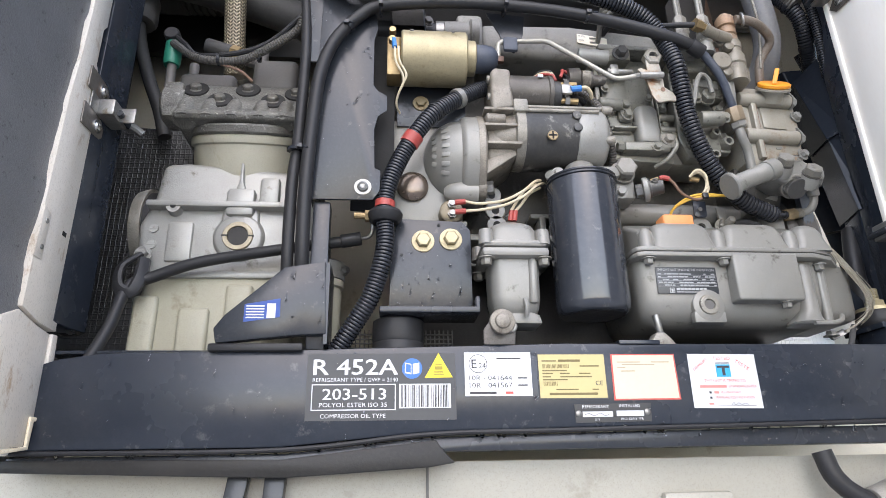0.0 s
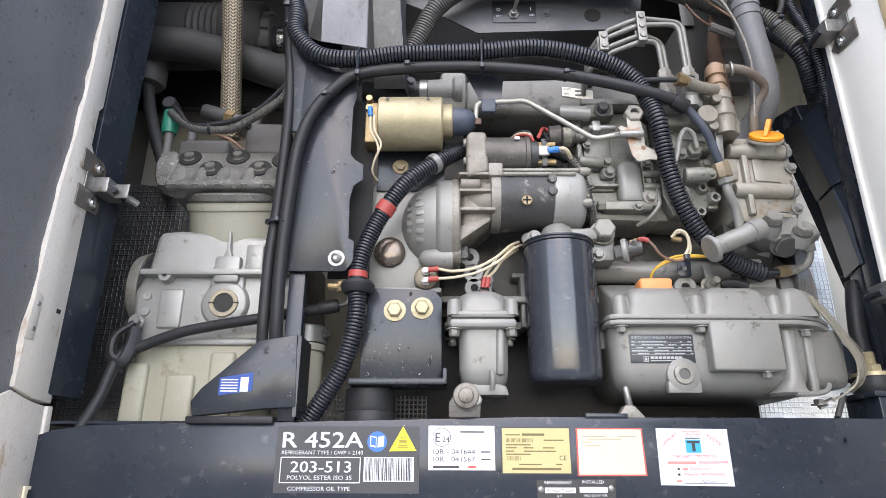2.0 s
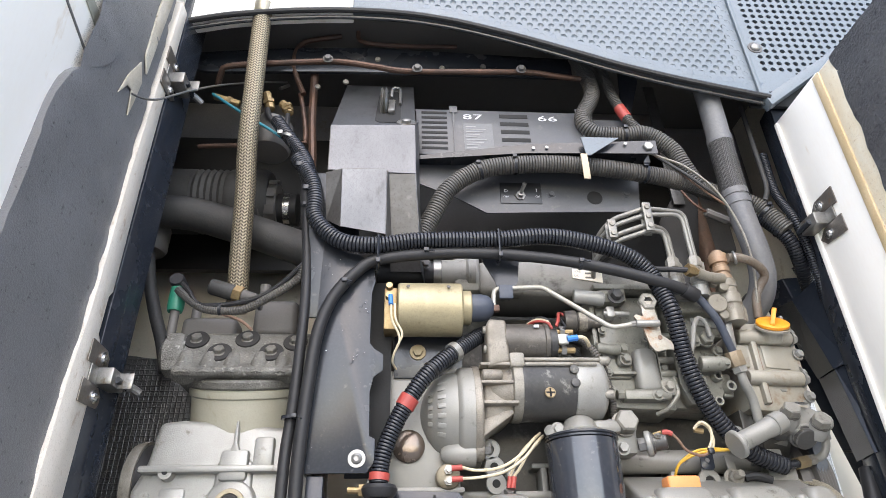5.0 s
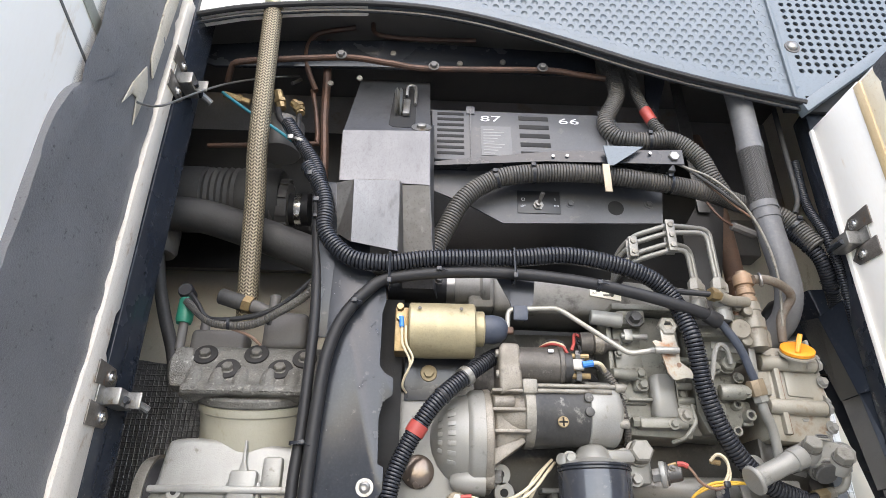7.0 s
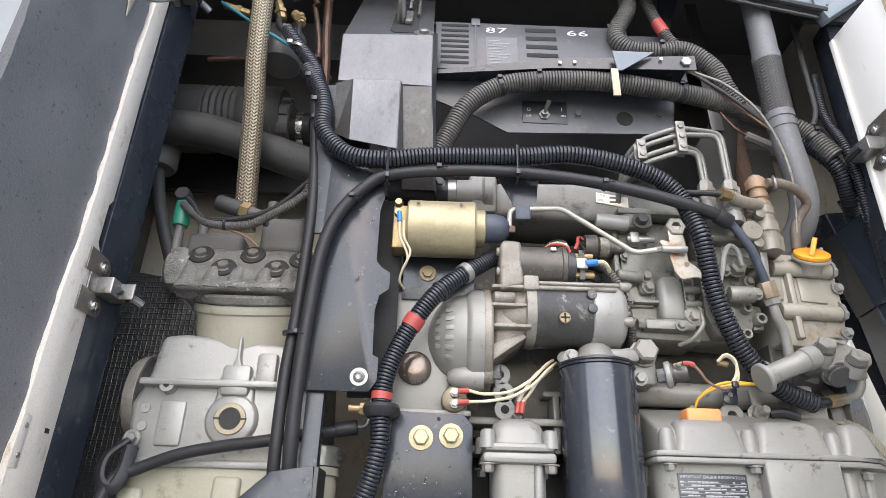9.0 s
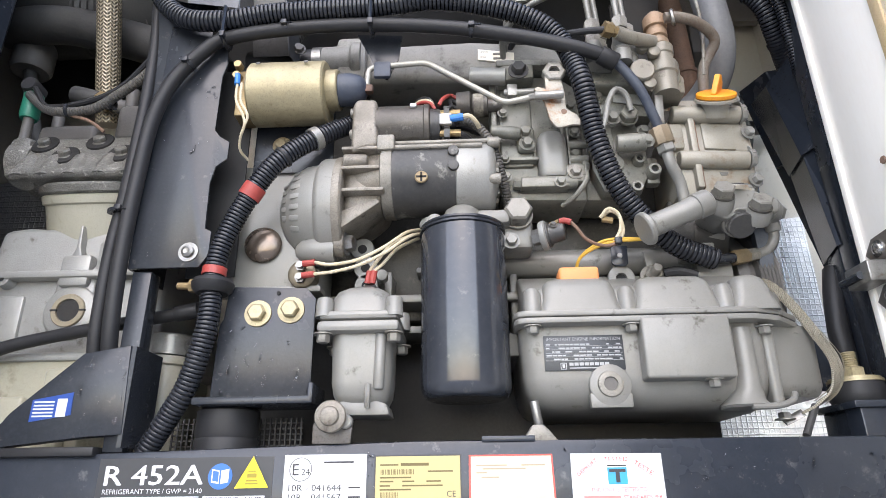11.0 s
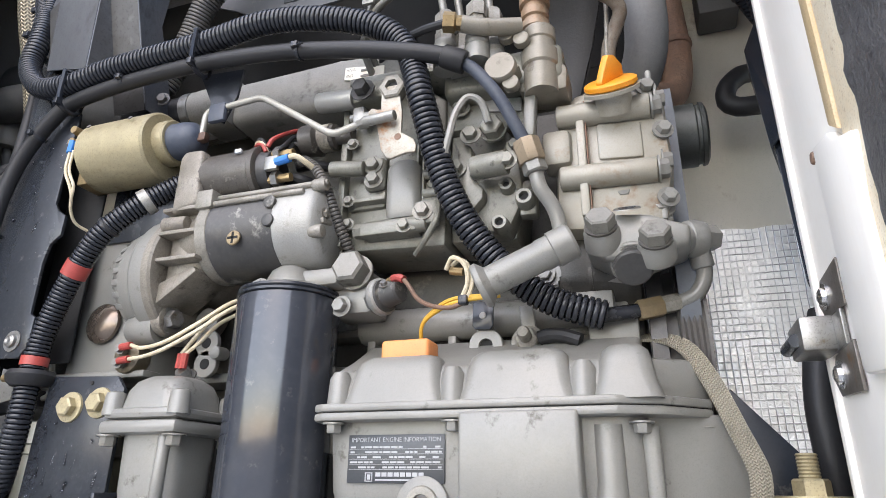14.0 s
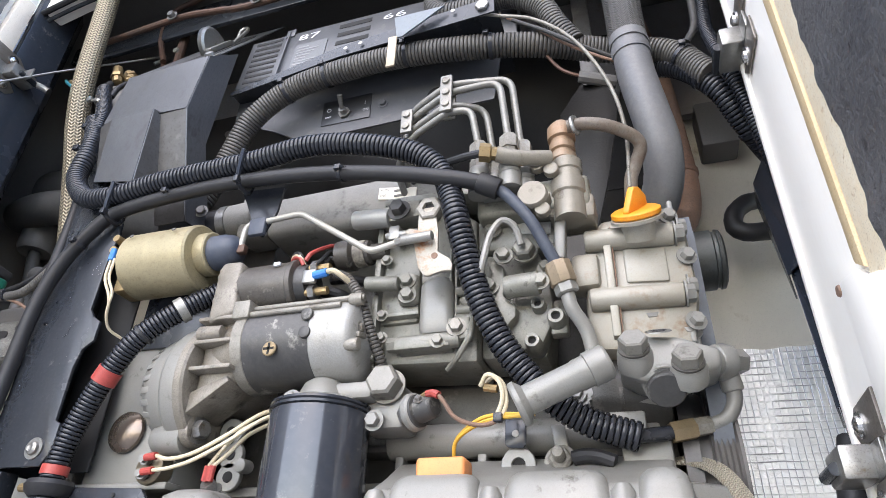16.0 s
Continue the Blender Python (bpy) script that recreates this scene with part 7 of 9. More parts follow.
part("crimp", box(B(), (0.601, 1.022, 2.105), (0.612, 1.032, 2.116), 0.002), conduit, loop)
part("wire_end", rod(B(), (0.588, 1.036, 2.15), (0.604, 1.036, 2.147), 0.005, 10), brass, loop)

# pulleys behind the coolant housing
pul = thing("drive_belt", (0.84, 1.12, 2.1), "blue-grey drive belt beside the coolant housing", "belt")
part("belt", prism(B(), [(1.083, 2.345), (1.098, 2.385), (1.14, 2.397), (1.26, 2.392), (1.27, 2.38), (1.14, 2.385), (1.108, 2.374), (1.098, 2.345), (1.1, 2.1), (1.14, 1.96), (1.125, 1.955), (1.085, 2.1)], 0.834, 0.855, "x"), belt_grey, pul)
fan = thing("fan_pulley", (0.86, 1.185, 2.36), "dark turned steel pulley with hub", "pulley")
b = B()
lathe(b, (0.833, 1.18, 2.352), "x", [(0, 0.048), (0.02, 0.048), (0.021, 0.052), (0.024, 0.052), (0.025, 0.046)], 44)
part("pulley", b, dull_black, fan)
b = B()
lathe(b, (0.856, 1.185, 2.362), "x", [(0, 0.043), (0.028, 0.043), (0.03, 0.04), (0.034, 0.04), (0.035, 0.043), (0.04, 0.042), (0.043, 0.036)], 44)
part("hub", b, surface("dark_turned_steel", (0.085, 0.092, 0.088), 0.4, 0.3, (0.05, 0.053, 0.05), 0.7, 12), fan)
part("end_plate", box(B(), (0.826, 1.05, 2.19), (0.833, 1.16, 2.385), 0.003), grey_cast, fan)
for z in (2.345, 2.262):
    part("bolt", hexbolt(B(), (0.833, 1.055, z), "x", 0.01, 0.01), grey_cast, fan)
crank = thing("crank_pulley", (0.83, 1.18, 2.06), "black grooved crank pulley", "pulley")
b = B()
lathe(b, (0.8, 1.21, 2.062), "x", [(0, 0.085), (0.001, 0.12), (0.018, 0.122), (0.019, 0.112), (0.03, 0.112), (0.031, 0.126)] + [(0.033 + i * 0.0028, 0.126 if i % 2 else 0.1225) for i in range(10)] + [(0.062, 0.126), (0.063, 0.1), (0.05, 0.095), (0.05, 0.02)], 56)
part("wheel", b, dull_black, crank)
# earth strap
strap = thing("earth_strap", (0.85, 1.05, 2.0), "woven earth strap hanging from the engine", "strap")
STRAP = [(0.71, 1.12, 2.06), (0.765, 1.11, 2.069), (0.801, 1.1, 2.072), (0.832, 1.078, 2.056), (0.852, 1.06, 2.018), (0.868, 1.043, 1.97), (0.88, 1.032, 1.928), (0.873, 1.03, 1.894), (0.851, 1.038, 1.873), (0.826, 1.046, 1.86)]
part("braid", ribbon(B(), STRAP, (0.85, 0.4, 0.35), 0.0098, 0.003), earth_braid, strap)
rs = random.Random(4)
for k in range(9):
    d = Vector((rs.uniform(-0.009, 0.009), rs.uniform(-0.004, 0.001), rs.uniform(-0.004, 0.004)))
    lo = rs.randint(3, 6)
    part("loose_strand", tube(B(), [Vector(p) + d * (0.4 + 0.7 * abs(math.sin(i + k))) for i, p in enumerate(STRAP[lo:lo + 4])], 0.0006, 5, 0.006), earth_braid, strap)
part("lug", tube(B(), [(0.83, 1.045, 1.862), (0.82, 1.048, 1.857), (0.805, 1.05, 1.85)], 0.007, 8, 0.005, 0.4), zinc, strap)
part("bolt", hexbolt(B(), (0.807, 1.05, 1.853), "z", 0.009, 0.008), zinc, strap)
part("lug_tail", tube(B(), [(0.845, 1.04, 1.87), (0.83, 1.03, 1.85), (0.815, 1.02, 1.83)], 0.005, 8, 0.006), dusty_rubber, strap)
mr = thing("engine_mount", (0.927, 1.078, 1.79), "black rubber engine mount with yellow threaded stud", "rubber mount")
part("support", prism(B(), [(0.9, 1.79), (0.957, 1.79), (0.957, 1.872), (0.9, 1.872)], 1.035, 1.13, "y", 0.003), beam_paint, mr)
part("seat", box(B(), (0.892, 1.03, 1.866), (0.957, 1.13, 1.876), 0.002), beam_paint, mr)
b = B()
lathe(b, (0.927, 1.078, 1.876), "z", [(0, 0.034), (0.004, 0.0365), (0.012, 0.037), (0.022, 0.0365), (0.028, 0.0345)], 40)
part("rubber_body", b, rubber, mr)
part("web_plate", prism(B(), [(0.86, 2.0), (0.874, 2.016), (0.94, 1.938), (0.94, 1.9), (0.86, 1.9)], 1.118, 1.124, "y", 0.001), beam_paint, mr)
b = B()
lathe(b, (0.927, 1.078, 1.904), "z", [(0, 0.036), (0.004, 0.036), (0.0045, 0.033), (0.007, 0.033)], 36)
part("washer", b, gold_zinc, mr)
b = B()
lathe(b, (0.927, 1.078, 1.911), "z", [(0, 0.0165), (0.013, 0.0165), (0.015, 0.0145)], 6)
part("nut", b, gold_zinc, mr)
b = B()
lathe(b, (0.927, 1.078, 1.926), "z", [(0.0016 * i, 0.0098 if i % 2 else 0.0086) for i in range(15)], 20)
part("stud", b, gold_zinc, mr, "yellow zinc threaded stud")

# small things on the beam
knob = thing("isolating_valve", (0.205, 0.96, 1.85), "round steel knob on a rusty bracket", "knob")
part("bracket", prism(B(), [(0.178, 1.826), (0.228, 1.826), (0.23, 1.85), (0.215, 1.868), (0.19, 1.866), (0.178, 1.85)], 0.985, 0.99, "y", 0.002), surface("rust_touched_bracket", (0.16, 0.15, 0.14), 0.5, 0.3, (0.1, 0.085, 0.07), 0.8, 20, 120, 0.3, (0.25, 0.12, 0.06), 0.25, 40), knob)
b = B()
lathe(b, (0.205, 0.985, 1.858), (0, -1, 0), [(0, 0.012), (0.012, 0.012), (0.014, 0.0195), (0.021, 0.0205), (0.024, 0.019), (0.026, 0.0125), (0.03, 0.011), (0.031, 0.009)], 30)
part("knob_cap", b, nose_cast, knob)
part("knob_hole", lathe(B(), (0.203, 0.9545, 1.858), (0, -1, 0), [(0, 0.0028), (0.0004, 0.0028)], 12), dark_void, knob)
part("knob_screw", lathe(B(), (0.222, 0.985, 1.853), (0, -1, 0), [(0, 0.009), (0.008, 0.009), (0.01, 0.007)], 16), steel_pipe, knob)
stud = thing("threaded_stud", (0.468, 0.99, 1.83), "bright threaded stud on a small steel foot", "stud")
part("foot", prism(B(), [(0.445, 1.826), (0.492, 1.826), (0.482, 1.838), (0.474, 1.846), (0.46, 1.846), (0.455, 1.838)], 0.985, 1.01, "y", 0.002), dirty_alu, stud)
part("shank", rod(B(), (0.47, 0.993, 1.84), (0.464, 0.99, 1.876), 0.0058, 12, 0.001), zinc, stud)

# ---- upper bay ----
sil = thing("silencer", (-0.4, 1.3, 2.72), "black ribbed air cleaner canister with rubber elbow", "canister")
b = B()
lathe(b, (-0.6, 1.3, 2.805), "x", [(0, 0.085), (0.12, 0.085)] + [(0.124 + i * 0.008, 0.085 if i % 2 else 0.08) for i in range(12)] + [(0.222, 0.087), (0.3, 0.087), (0.31, 0.08)], 36)
part("canister", b, dusty_rubber, sil)
b = B()
lathe(b, (-0.31, 1.3, 2.79), "x", [(0, 0.078), (0.02, 0.07), (0.04, 0.062)], 30)
part("end_cap", b, dull_black, sil)
for i in range(10):
    b = B()
    a = 6.28318 * i / 10
    turned(b, (-0.004, -0.003, -0.012), (0.03, 0.003, 0.012), Matrix.Translation((-0.3, 1.3 + 0.07 * math.cos(a), 2.79 + 0.07 * math.sin(a))) @ Matrix.Rotation(a, 4, "X"), 0.001)
    part("cap_rib", b, dull_black, sil)
b = B()
lathe(b, (-0.272, 1.3, 2.785), "x", [(0, 0.042), (0.05, 0.042)], 26)
part("outlet", b, rubber, sil)
b = B()
lathe(b, (-0.255, 1.3, 2.785), "x", [(0, 0.044), (0.016, 0.044)], 28)
part("clamp", b, chrome, sil)
b = B()
lathe(b, (-0.242, 1.25, 2.745), (0, -1, 0), [(0, 0.008), (0.006, 0.007)], 8)
part("clamp_screw", b, chrome, sil)
cable("suction_pipe", [(-0.6, 1.22, 2.715), (-0.53, 1.2, 2.708), (-0.447, 1.2, 2.703), (-0.35, 1.2, 2.674), (-0.255, 1.2, 2.64), (-0.17, 1.2, 2.605), (-0.1, 1.21, 2.56)], 0.04, dusty_rubber, "thick black insulated suction pipe", "pipe", seg=20)
acc = thing("drier_cup", (-0.552, 1.25, 2.63), "black round drier cup under the suction pipe", "cup")
b = B()
lathe(b, (-0.552, 1.25, 2.625), "z", [(0, 0.036), (0.01, 0.041), (0.06, 0.041), (0.07, 0.038)], 26)
part("cup", b, dull_black, acc)
cable("drain_hose", [(-0.552, 1.25, 2.63), (-0.534, 1.25, 2.554), (-0.506, 1.25, 2.472), (-0.474, 1.25, 2.394), (-0.455, 1.25, 2.33)], 0.014, dusty_rubber, "black drain hose beside the compressor", "hose")
br = thing("braided_hose", (-0.3, 1.08, 2.6), "bronze-coloured braided steel hose", "hose")
BR = [(-0.303, 1.0, 3.19), (-0.304, 1.012, 3.1), (-0.301, 1.03, 2.9), (-0.302, 1.055, 2.79), (-0.3, 1.085, 2.7), (-0.302, 1.12, 2.6), (-0.302, 1.15, 2.5), (-0.3, 1.17, 2.43)]
part("braid", tube(B(), BR, 0.0222, 20, 0.01), steel_braid, br)
b = B()
rod(b, (-0.3035, 1.003, 3.165), (-0.303, 1.0, 3.2), 0.025, 20, 0.002)
part("end_ferrule", b, surface("dull_bronze", (0.36, 0.33, 0.25), 0.4, 0.7), br)

cu = thing("copper_pipe", (0.0, 1.06, 3.05), "tarnished copper pipe along the top of the bay", "pipe")
part("long_run", tube(B(), [(-0.415, 1.1, 3.02), (-0.4, 1.07, 3.04), (-0.379, 1.06, 3.05), (-0.25, 1.06, 3.066), (-0.12, 1.06, 3.076), (-0.023, 1.06, 3.063), (0.073, 1.06, 3.05), (0.348, 1.06, 3.059), (0.43, 1.06, 3.05), (0.5, 1.06, 3.04)], 0.0075, 10), copper, cu)
for p in ((0.083, 1.05, 3.05), (0.346, 1.05, 3.058), (-0.14, 1.05, 3.074)):
    part("pipe_clip", hexbolt(B(), p, (0, -1, 0), 0.009, 0.008), dull_black, cu)
cu2 = thing("copper_riser", (-0.2, 1.12, 3.0), "tarnished copper riser pipes", "pipe", "copper risers")
part("riser", tube(B(), [(-0.205, 1.12, 3.02), (-0.235, 1.12, 3.1), (-0.24, 1.12, 3.16), (-0.225, 1.12, 3.2), (-0.2, 1.12, 3.215), (-0.12, 1.12, 3.235)], 0.007, 10), copper, cu2)
part("riser", tube(B(), [(-0.19, 1.14, 3.2), (-0.186, 1.14, 3.1), (-0.18, 1.14, 2.95), (-0.17, 1.14, 2.84), (-0.165, 1.15, 2.7)], 0.0105, 10), copper, cu2)
part("riser", tube(B(), [(-0.215, 1.13, 3.03), (-0.2, 1.13, 2.96), (-0.19, 1.13, 2.88), (-0.21, 1.13, 2.868), (-0.45, 1.15, 2.868)], 0.006, 10), copper, cu2)
part("riser", tube(B(), [(-0.075, 1.1, 3.23), (-0.07, 1.1, 3.2), (-0.04, 1.1, 3.188), (0.05, 1.1, 3.183), (0.19, 1.1, 3.186)], 0.006, 10), copper, cu2)
tr = thing("top_rail", (-0.3, 1.08, 3.1), "black painted steel rail under the roof", "rail")
part("rail", prism(B(), [(-0.51, 3.15), (-0.51, 3.1), (-0.46, 3.085), (-0.08, 3.1), (0.5, 3.1), (0.5, 3.17), (-0.05, 3.19), (-0.3, 3.175)], 1.115, 1.125, "y", 0.002), black_paint, tr)
for x, z in ((-0.02, 3.145), (0.26, 3.13), (-0.17, 3.04), (-0.1, 3.06), (0.15, 3.12)):
    b = B()
    lathe(b, (x, 1.115, z), (0, -1, 0), [(0, 0.008), (0.004, 0.007), (0.005, 0.003)], 14)
    part("rivet", b, dirty_alu, tr)
for x, z in ((-0.17, 2.935), (-0.39, 2.82), (-0.165, 2.83), (-0.385, 2.79)):
    hb = thing("bulkhead_bolt", (x, 1.39, z), "small bright bolt in the bulkhead", "bolt", "bulkhead bolts")
    part("head", lathe(B(), (x - 0.05, 1.4, z + 0.1), (0, -1, 0), [(0, 0.011), (0.004, 0.01), (0.006, 0.005)], 12), zinc, hb)

# service fittings with wires
fit = thing("service_fittings", (-0.27, 1.08, 2.94), "brass service fittings with cables", "fittings")
for a, c, r in (((-0.405, 1.07, 2.958), (-0.345, 1.08, 2.945), 0.008), ((-0.285, 1.08, 2.98), (-0.27, 1.08, 2.93), 0.011), ((-0.245, 1.08, 2.95), (-0.225, 1.08, 2.93), 0.011), ((-0.23, 1.08, 2.94), (-0.222, 1.07, 2.91), 0.009)):
    part("brass_elbow", rod(B(), a, c, r, 8, 0.001), brass, fit)
    mid = (Vector(a) + Vector(c)) / 2
    part("nut", lathe(B(), mid, Vector(c) - Vector(a), [(0, r * 1.35), (0.01, r * 1.35)], 6), brass, fit)
b = B()
lathe(b, (-0.27, 1.12, 2.83), "z", [(0, 0.045), (0.01, 0.05), (0.08, 0.05), (0.09, 0.04)], 24)
part("filter_can", b, dull_black, fit)
cable("teal_wire", [(-0.405, 1.06, 2.955), (-0.38, 1.05, 2.93), (-0.324, 1.045, 2.885), (-0.26, 1.04, 2.838), (-0.218, 1.035, 2.803)], 0.0036, teal_wire, "teal insulated wire below the fittings", "wire")
cable("sensor_wire", [(-0.275, 1.07, 2.92), (-0.262, 1.05, 2.88), (-0.235, 1.035, 2.84), (-0.2, 1.02, 2.797), (-0.175, 1.01, 2.72), (-0.153, 1.01, 2.66)], 0.007, rubber, "black sensor wire below the fittings", "wire", "sensor wires")
cable("sensor_wire", [(-0.225, 1.07, 2.905), (-0.22, 1.05, 2.87), (-0.215, 1.04, 2.835)], 0.006, rubber, "black sensor wire below the fittings", "wire", "sensor wires")
up = thing("upper_conduit", (-0.19, 1.02, 2.78), "black corrugated conduit below the fittings", "conduit")
part("corrugated_tube", ribbed(B(), [(-0.24, 1.04, 2.86), (-0.222, 1.03, 2.827), (-0.185, 1.015, 2.768), (-0.158, 1.0, 2.719), (-0.143, 0.99, 2.67)], 0.0155), conduit, up)
for p in ((-0.205, 1.02, 2.795), (-0.15, 0.995, 2.69), (-0.128, 0.98, 2.62)):
    b = B()
    lathe(b, (p[0], p[1], p[2] - 0.003), (0.35, -0.2, 1), [(0, 0.0175), (0.006, 0.0175)], 14)
    box(b, (p[0] - 0.022, p[1] - 0.02, p[2] - 0.004), (p[0] - 0.01, p[1] - 0.012, p[2] + 0.006), 0.001)
    part("cable_tie", b, zinc if p[0] < -0.2 else conduit, up)

# sensor with green body on the compressor
sen = thing("pressure_sensor", (-0.41, 1.1, 2.4), "green-bodied pressure sensor with black cap", "sensor")
b = B()
lathe(b, (-0.404, 1.1, 2.405), "z", [(0, 0.014), (0.008, 0.0165), (0.05, 0.0165), (0.053, 0.014)], 20)
part("body", b, green_cap, sen)
part("stem", rod(B(), (-0.402, 1.1, 2.35), (-0.403, 1.1, 2.41), 0.009, 12), dull_black, sen)
b = B()
lathe(b, (-0.407, 1.115, 2.468), (0, -1, 0.1), [(0, 0.015), (0.03, 0.0155), (0.034, 0.013)], 18)
part("cap", b, rubber, sen)
sw2 = thing("sensor_conduit", (-0.3, 1.06, 2.4), "thin black corrugated conduit with sensor wires", "conduit")
part("corrugated_tube", ribbed(B(), [(-0.4, 1.085, 2.447), (-0.363, 1.07, 2.414), (-0.327, 1.06, 2.393), (-0.261, 1.055, 2.39), (-0.208, 1.045, 2.413), (-0.155, 1.03, 2.444), (-0.14, 1.02, 2.47)], 0.0085, 0.005, 0.0015, 10), dusty_conduit, sw2)
part("wire", tube(B(), [(-0.4, 1.09, 2.468), (-0.375, 1.075, 2.44), (-0.34, 1.06, 2.402), (-0.26, 1.05, 2.405), (-0.2, 1.04, 2.428), (-0.14, 1.02, 2.478)], 0.005, 8), rubber, sw2)
part("wire", tube(B(), [(-0.3, 1.06, 2.385), (-0.26, 1.06, 2.37), (-0.235, 1.07, 2.352)], 0.003, 8), rust, sw2)
for x, z in ((-0.3, 2.393), (-0.225, 2.404)):
    b = B()
    lathe(b, (x - 0.004, 1.058, z), "x", [(0, 0.0125), (0.006, 0.0125)], 12)
    part("cable_tie", b, conduit, sw2)
sv = thing("service_valve", (-0.3, 1.13, 2.46), "grey service valve with brass hexagon", "valve")
b = B()
rod(b, (-0.352, 1.13, 2.478), (-0.3, 1.13, 2.462), 0.017, 16, 0.004)
part("cap", b, dusty_rubber, sv)
part("hex", lathe(B(), (-0.3, 1.13, 2.462), (1, 0, -0.3), [(0, 0.018), (0.018, 0.018)], 6), brass, sv)
b = B()
rod(b, (-0.285, 1.13, 2.458), (-0.23, 1.14, 2.44), 0.014, 14, 0.002)
box(b, (-0.25, 1.11, 2.36), (-0.16, 1.19, 2.44), 0.014, 3)
rod(b, (-0.236, 1.13, 2.43), (-0.236, 1.13, 2.48), 0.012, 12, 0.002)
rod(b, (-0.37, 1.13, 2.36), (-0.37, 1.13, 2.43), 0.01, 12, 0.002)
box(b, (-0.39, 1.11, 2.34), (-0.28, 1.17, 2.4), 0.012, 3)
part("valve_body", b, dull_black, sv)

# sheet metal cover
cov = thing("sheet_cover", (0.0, 0.98, 2.6), "bent bare steel sheet cover with a slotted top", "cover")
COVER = Matrix.Translation((0, 0.985, 2.803)) @ Matrix.Rotation(radians(-31.5), 4, "X")
t = prism(B(), [(-0.107, 0.0), (0.078, 0.0), (0.076, 0.353), (-0.102, 0.353)], 0.0, 0.002, "y")
t.transform(COVER)
part("top_sheet", t, sheet_steel, cov)
t = prism(B(), [(-0.014, 0.045), (-0.004, 0.03), (0.034, 0.03), (0.044, 0.06), (0.044, 0.25), (0.034, 0.29), (0.004, 0.29), (-0.012, 0.25)], -0.0012, 0.0, "y")
t.transform(COVER)
part("slot", t, dark_void, cov)
t = B()
lathe(t, (-0.004, -0.006, 0.14), "x", [(0, 0.04), (0.004, 0.045), (0.008, 0.036), (0.012, 0.045), (0.016, 0.04)], 28)
box(t, (0.014, -0.012, 0.09), (0.03, -0.002, 0.18), 0.002)
t.transform(COVER)
part("pulley", t, zinc, cov)
t = tube(B(), [(0.02, -0.006, 0.22), (0.022, -0.02, 0.245), (0.034, -0.022, 0.25), (0.042, -0.018, 0.235), (0.042, -0.006, 0.16)], 0.004, 8, 0.006)
t.transform(COVER)
part("hook", t, zinc, cov)
t = B()
lathe(t, (0.058, 0, 0.032), (0, -1, 0), [(0, 0.022), (0.002, 0.022)], 24)
lathe(t, (0.058, -0.002, 0.032), (0, -1, 0), [(0, 0.011), (0.006, 0.01), (0.008, 0.005)], 18)
t.transform(COVER)
part("washer_bolt", t, zinc, cov)


def folded(pts):
    """One flat face of folded sheet, 2 mm thick."""
    t = B()
    t.faces.new([t.verts.new(p) for p in pts])
    t.normal_update()
    bmesh.ops.solidify(t, geom=t.faces, thickness=0.002)
    return t


FTL, FTR, FBR, FBL = (-0.107, 0.985, 2.803), (0.075, 0.983, 2.807), (0.077, 0.967, 2.662), (-0.102, 0.967, 2.668)
WTL, WTR, WBR, WBL = (-0.072, 0.957, 2.664), (0.018, 0.955, 2.663), (0.019, 0.961, 2.511), (-0.069, 0.965, 2.53)
part("front_sheet", folded((FTL, FTR, FBR, FBL)), sheet_steel, cov)
# Folds turned aside get the darker sheet colour as painted shade.
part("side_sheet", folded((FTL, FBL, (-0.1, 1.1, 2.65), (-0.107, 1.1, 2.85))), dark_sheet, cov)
part("side_sheet", folded((FBR, FTR, (0.084, 1.04, 2.87), (0.087, 1.02, 2.62))), sheet_steel, cov)
part("lower_side", folded((FBR, (0.087, 1.02, 2.62), (0.098, 1.07, 2.46), (0.09, 1.02, 2.46))), sheet_steel, cov)
part("wedge_face", folded((WTL, WTR, WBR, WBL)), sheet_steel, cov)
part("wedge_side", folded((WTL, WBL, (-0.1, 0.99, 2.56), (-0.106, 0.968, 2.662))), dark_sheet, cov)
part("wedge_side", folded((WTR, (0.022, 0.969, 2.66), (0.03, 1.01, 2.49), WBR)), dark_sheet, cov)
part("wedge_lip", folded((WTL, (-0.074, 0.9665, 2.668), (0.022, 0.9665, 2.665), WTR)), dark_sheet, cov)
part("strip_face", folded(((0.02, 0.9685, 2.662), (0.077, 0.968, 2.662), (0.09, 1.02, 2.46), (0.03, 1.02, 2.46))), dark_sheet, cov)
for p, q in ((FBR, (0.089, 1.017, 2.47)), (WTR, WBR), (FTR, FBR), (FTL, FTR), (WTL, WTR)):
    part("bare_edge", rod(B(), p, q, 0.0011, 6), plain_sheet, cov)
part("base_screw", hexbolt(B(), (0.1, 1.04, 2.49), (0.3, -1, 0), 0.008, 0.006), dull_black, cov)

# charger tray, slotted box and switch plate
tray = thing("control_plate", (0.35, 1.08, 2.65), "black steel plate with an on-off toggle switch", "control plate")
part("panel", prism(B(), [(0.08, 2.79), (0.609, 2.765), (0.595, 2.657), (0.241, 2.646), (0.173, 2.686), (0.08, 2.727)], 1.085, 1.089, "y"), panel_paint, tray)
part("label_field", box(B(), (0.274, 1.083, 2.672), (0.37, 1.085, 2.729), 0.0005), surface("black_switch_label", (0.022, 0.023, 0.026), 0.35), tray)
lettering("lettering", "O", 0.283, 1.0825, 2.702, 0.0085, ink_white, tray)
lettering("lettering", "OFF", 0.2815, 1.0825, 2.687, 0.0048, ink_white, tray)
lettering("lettering", "I", 0.358, 1.0825, 2.704, 0.0085, ink_white, tray)
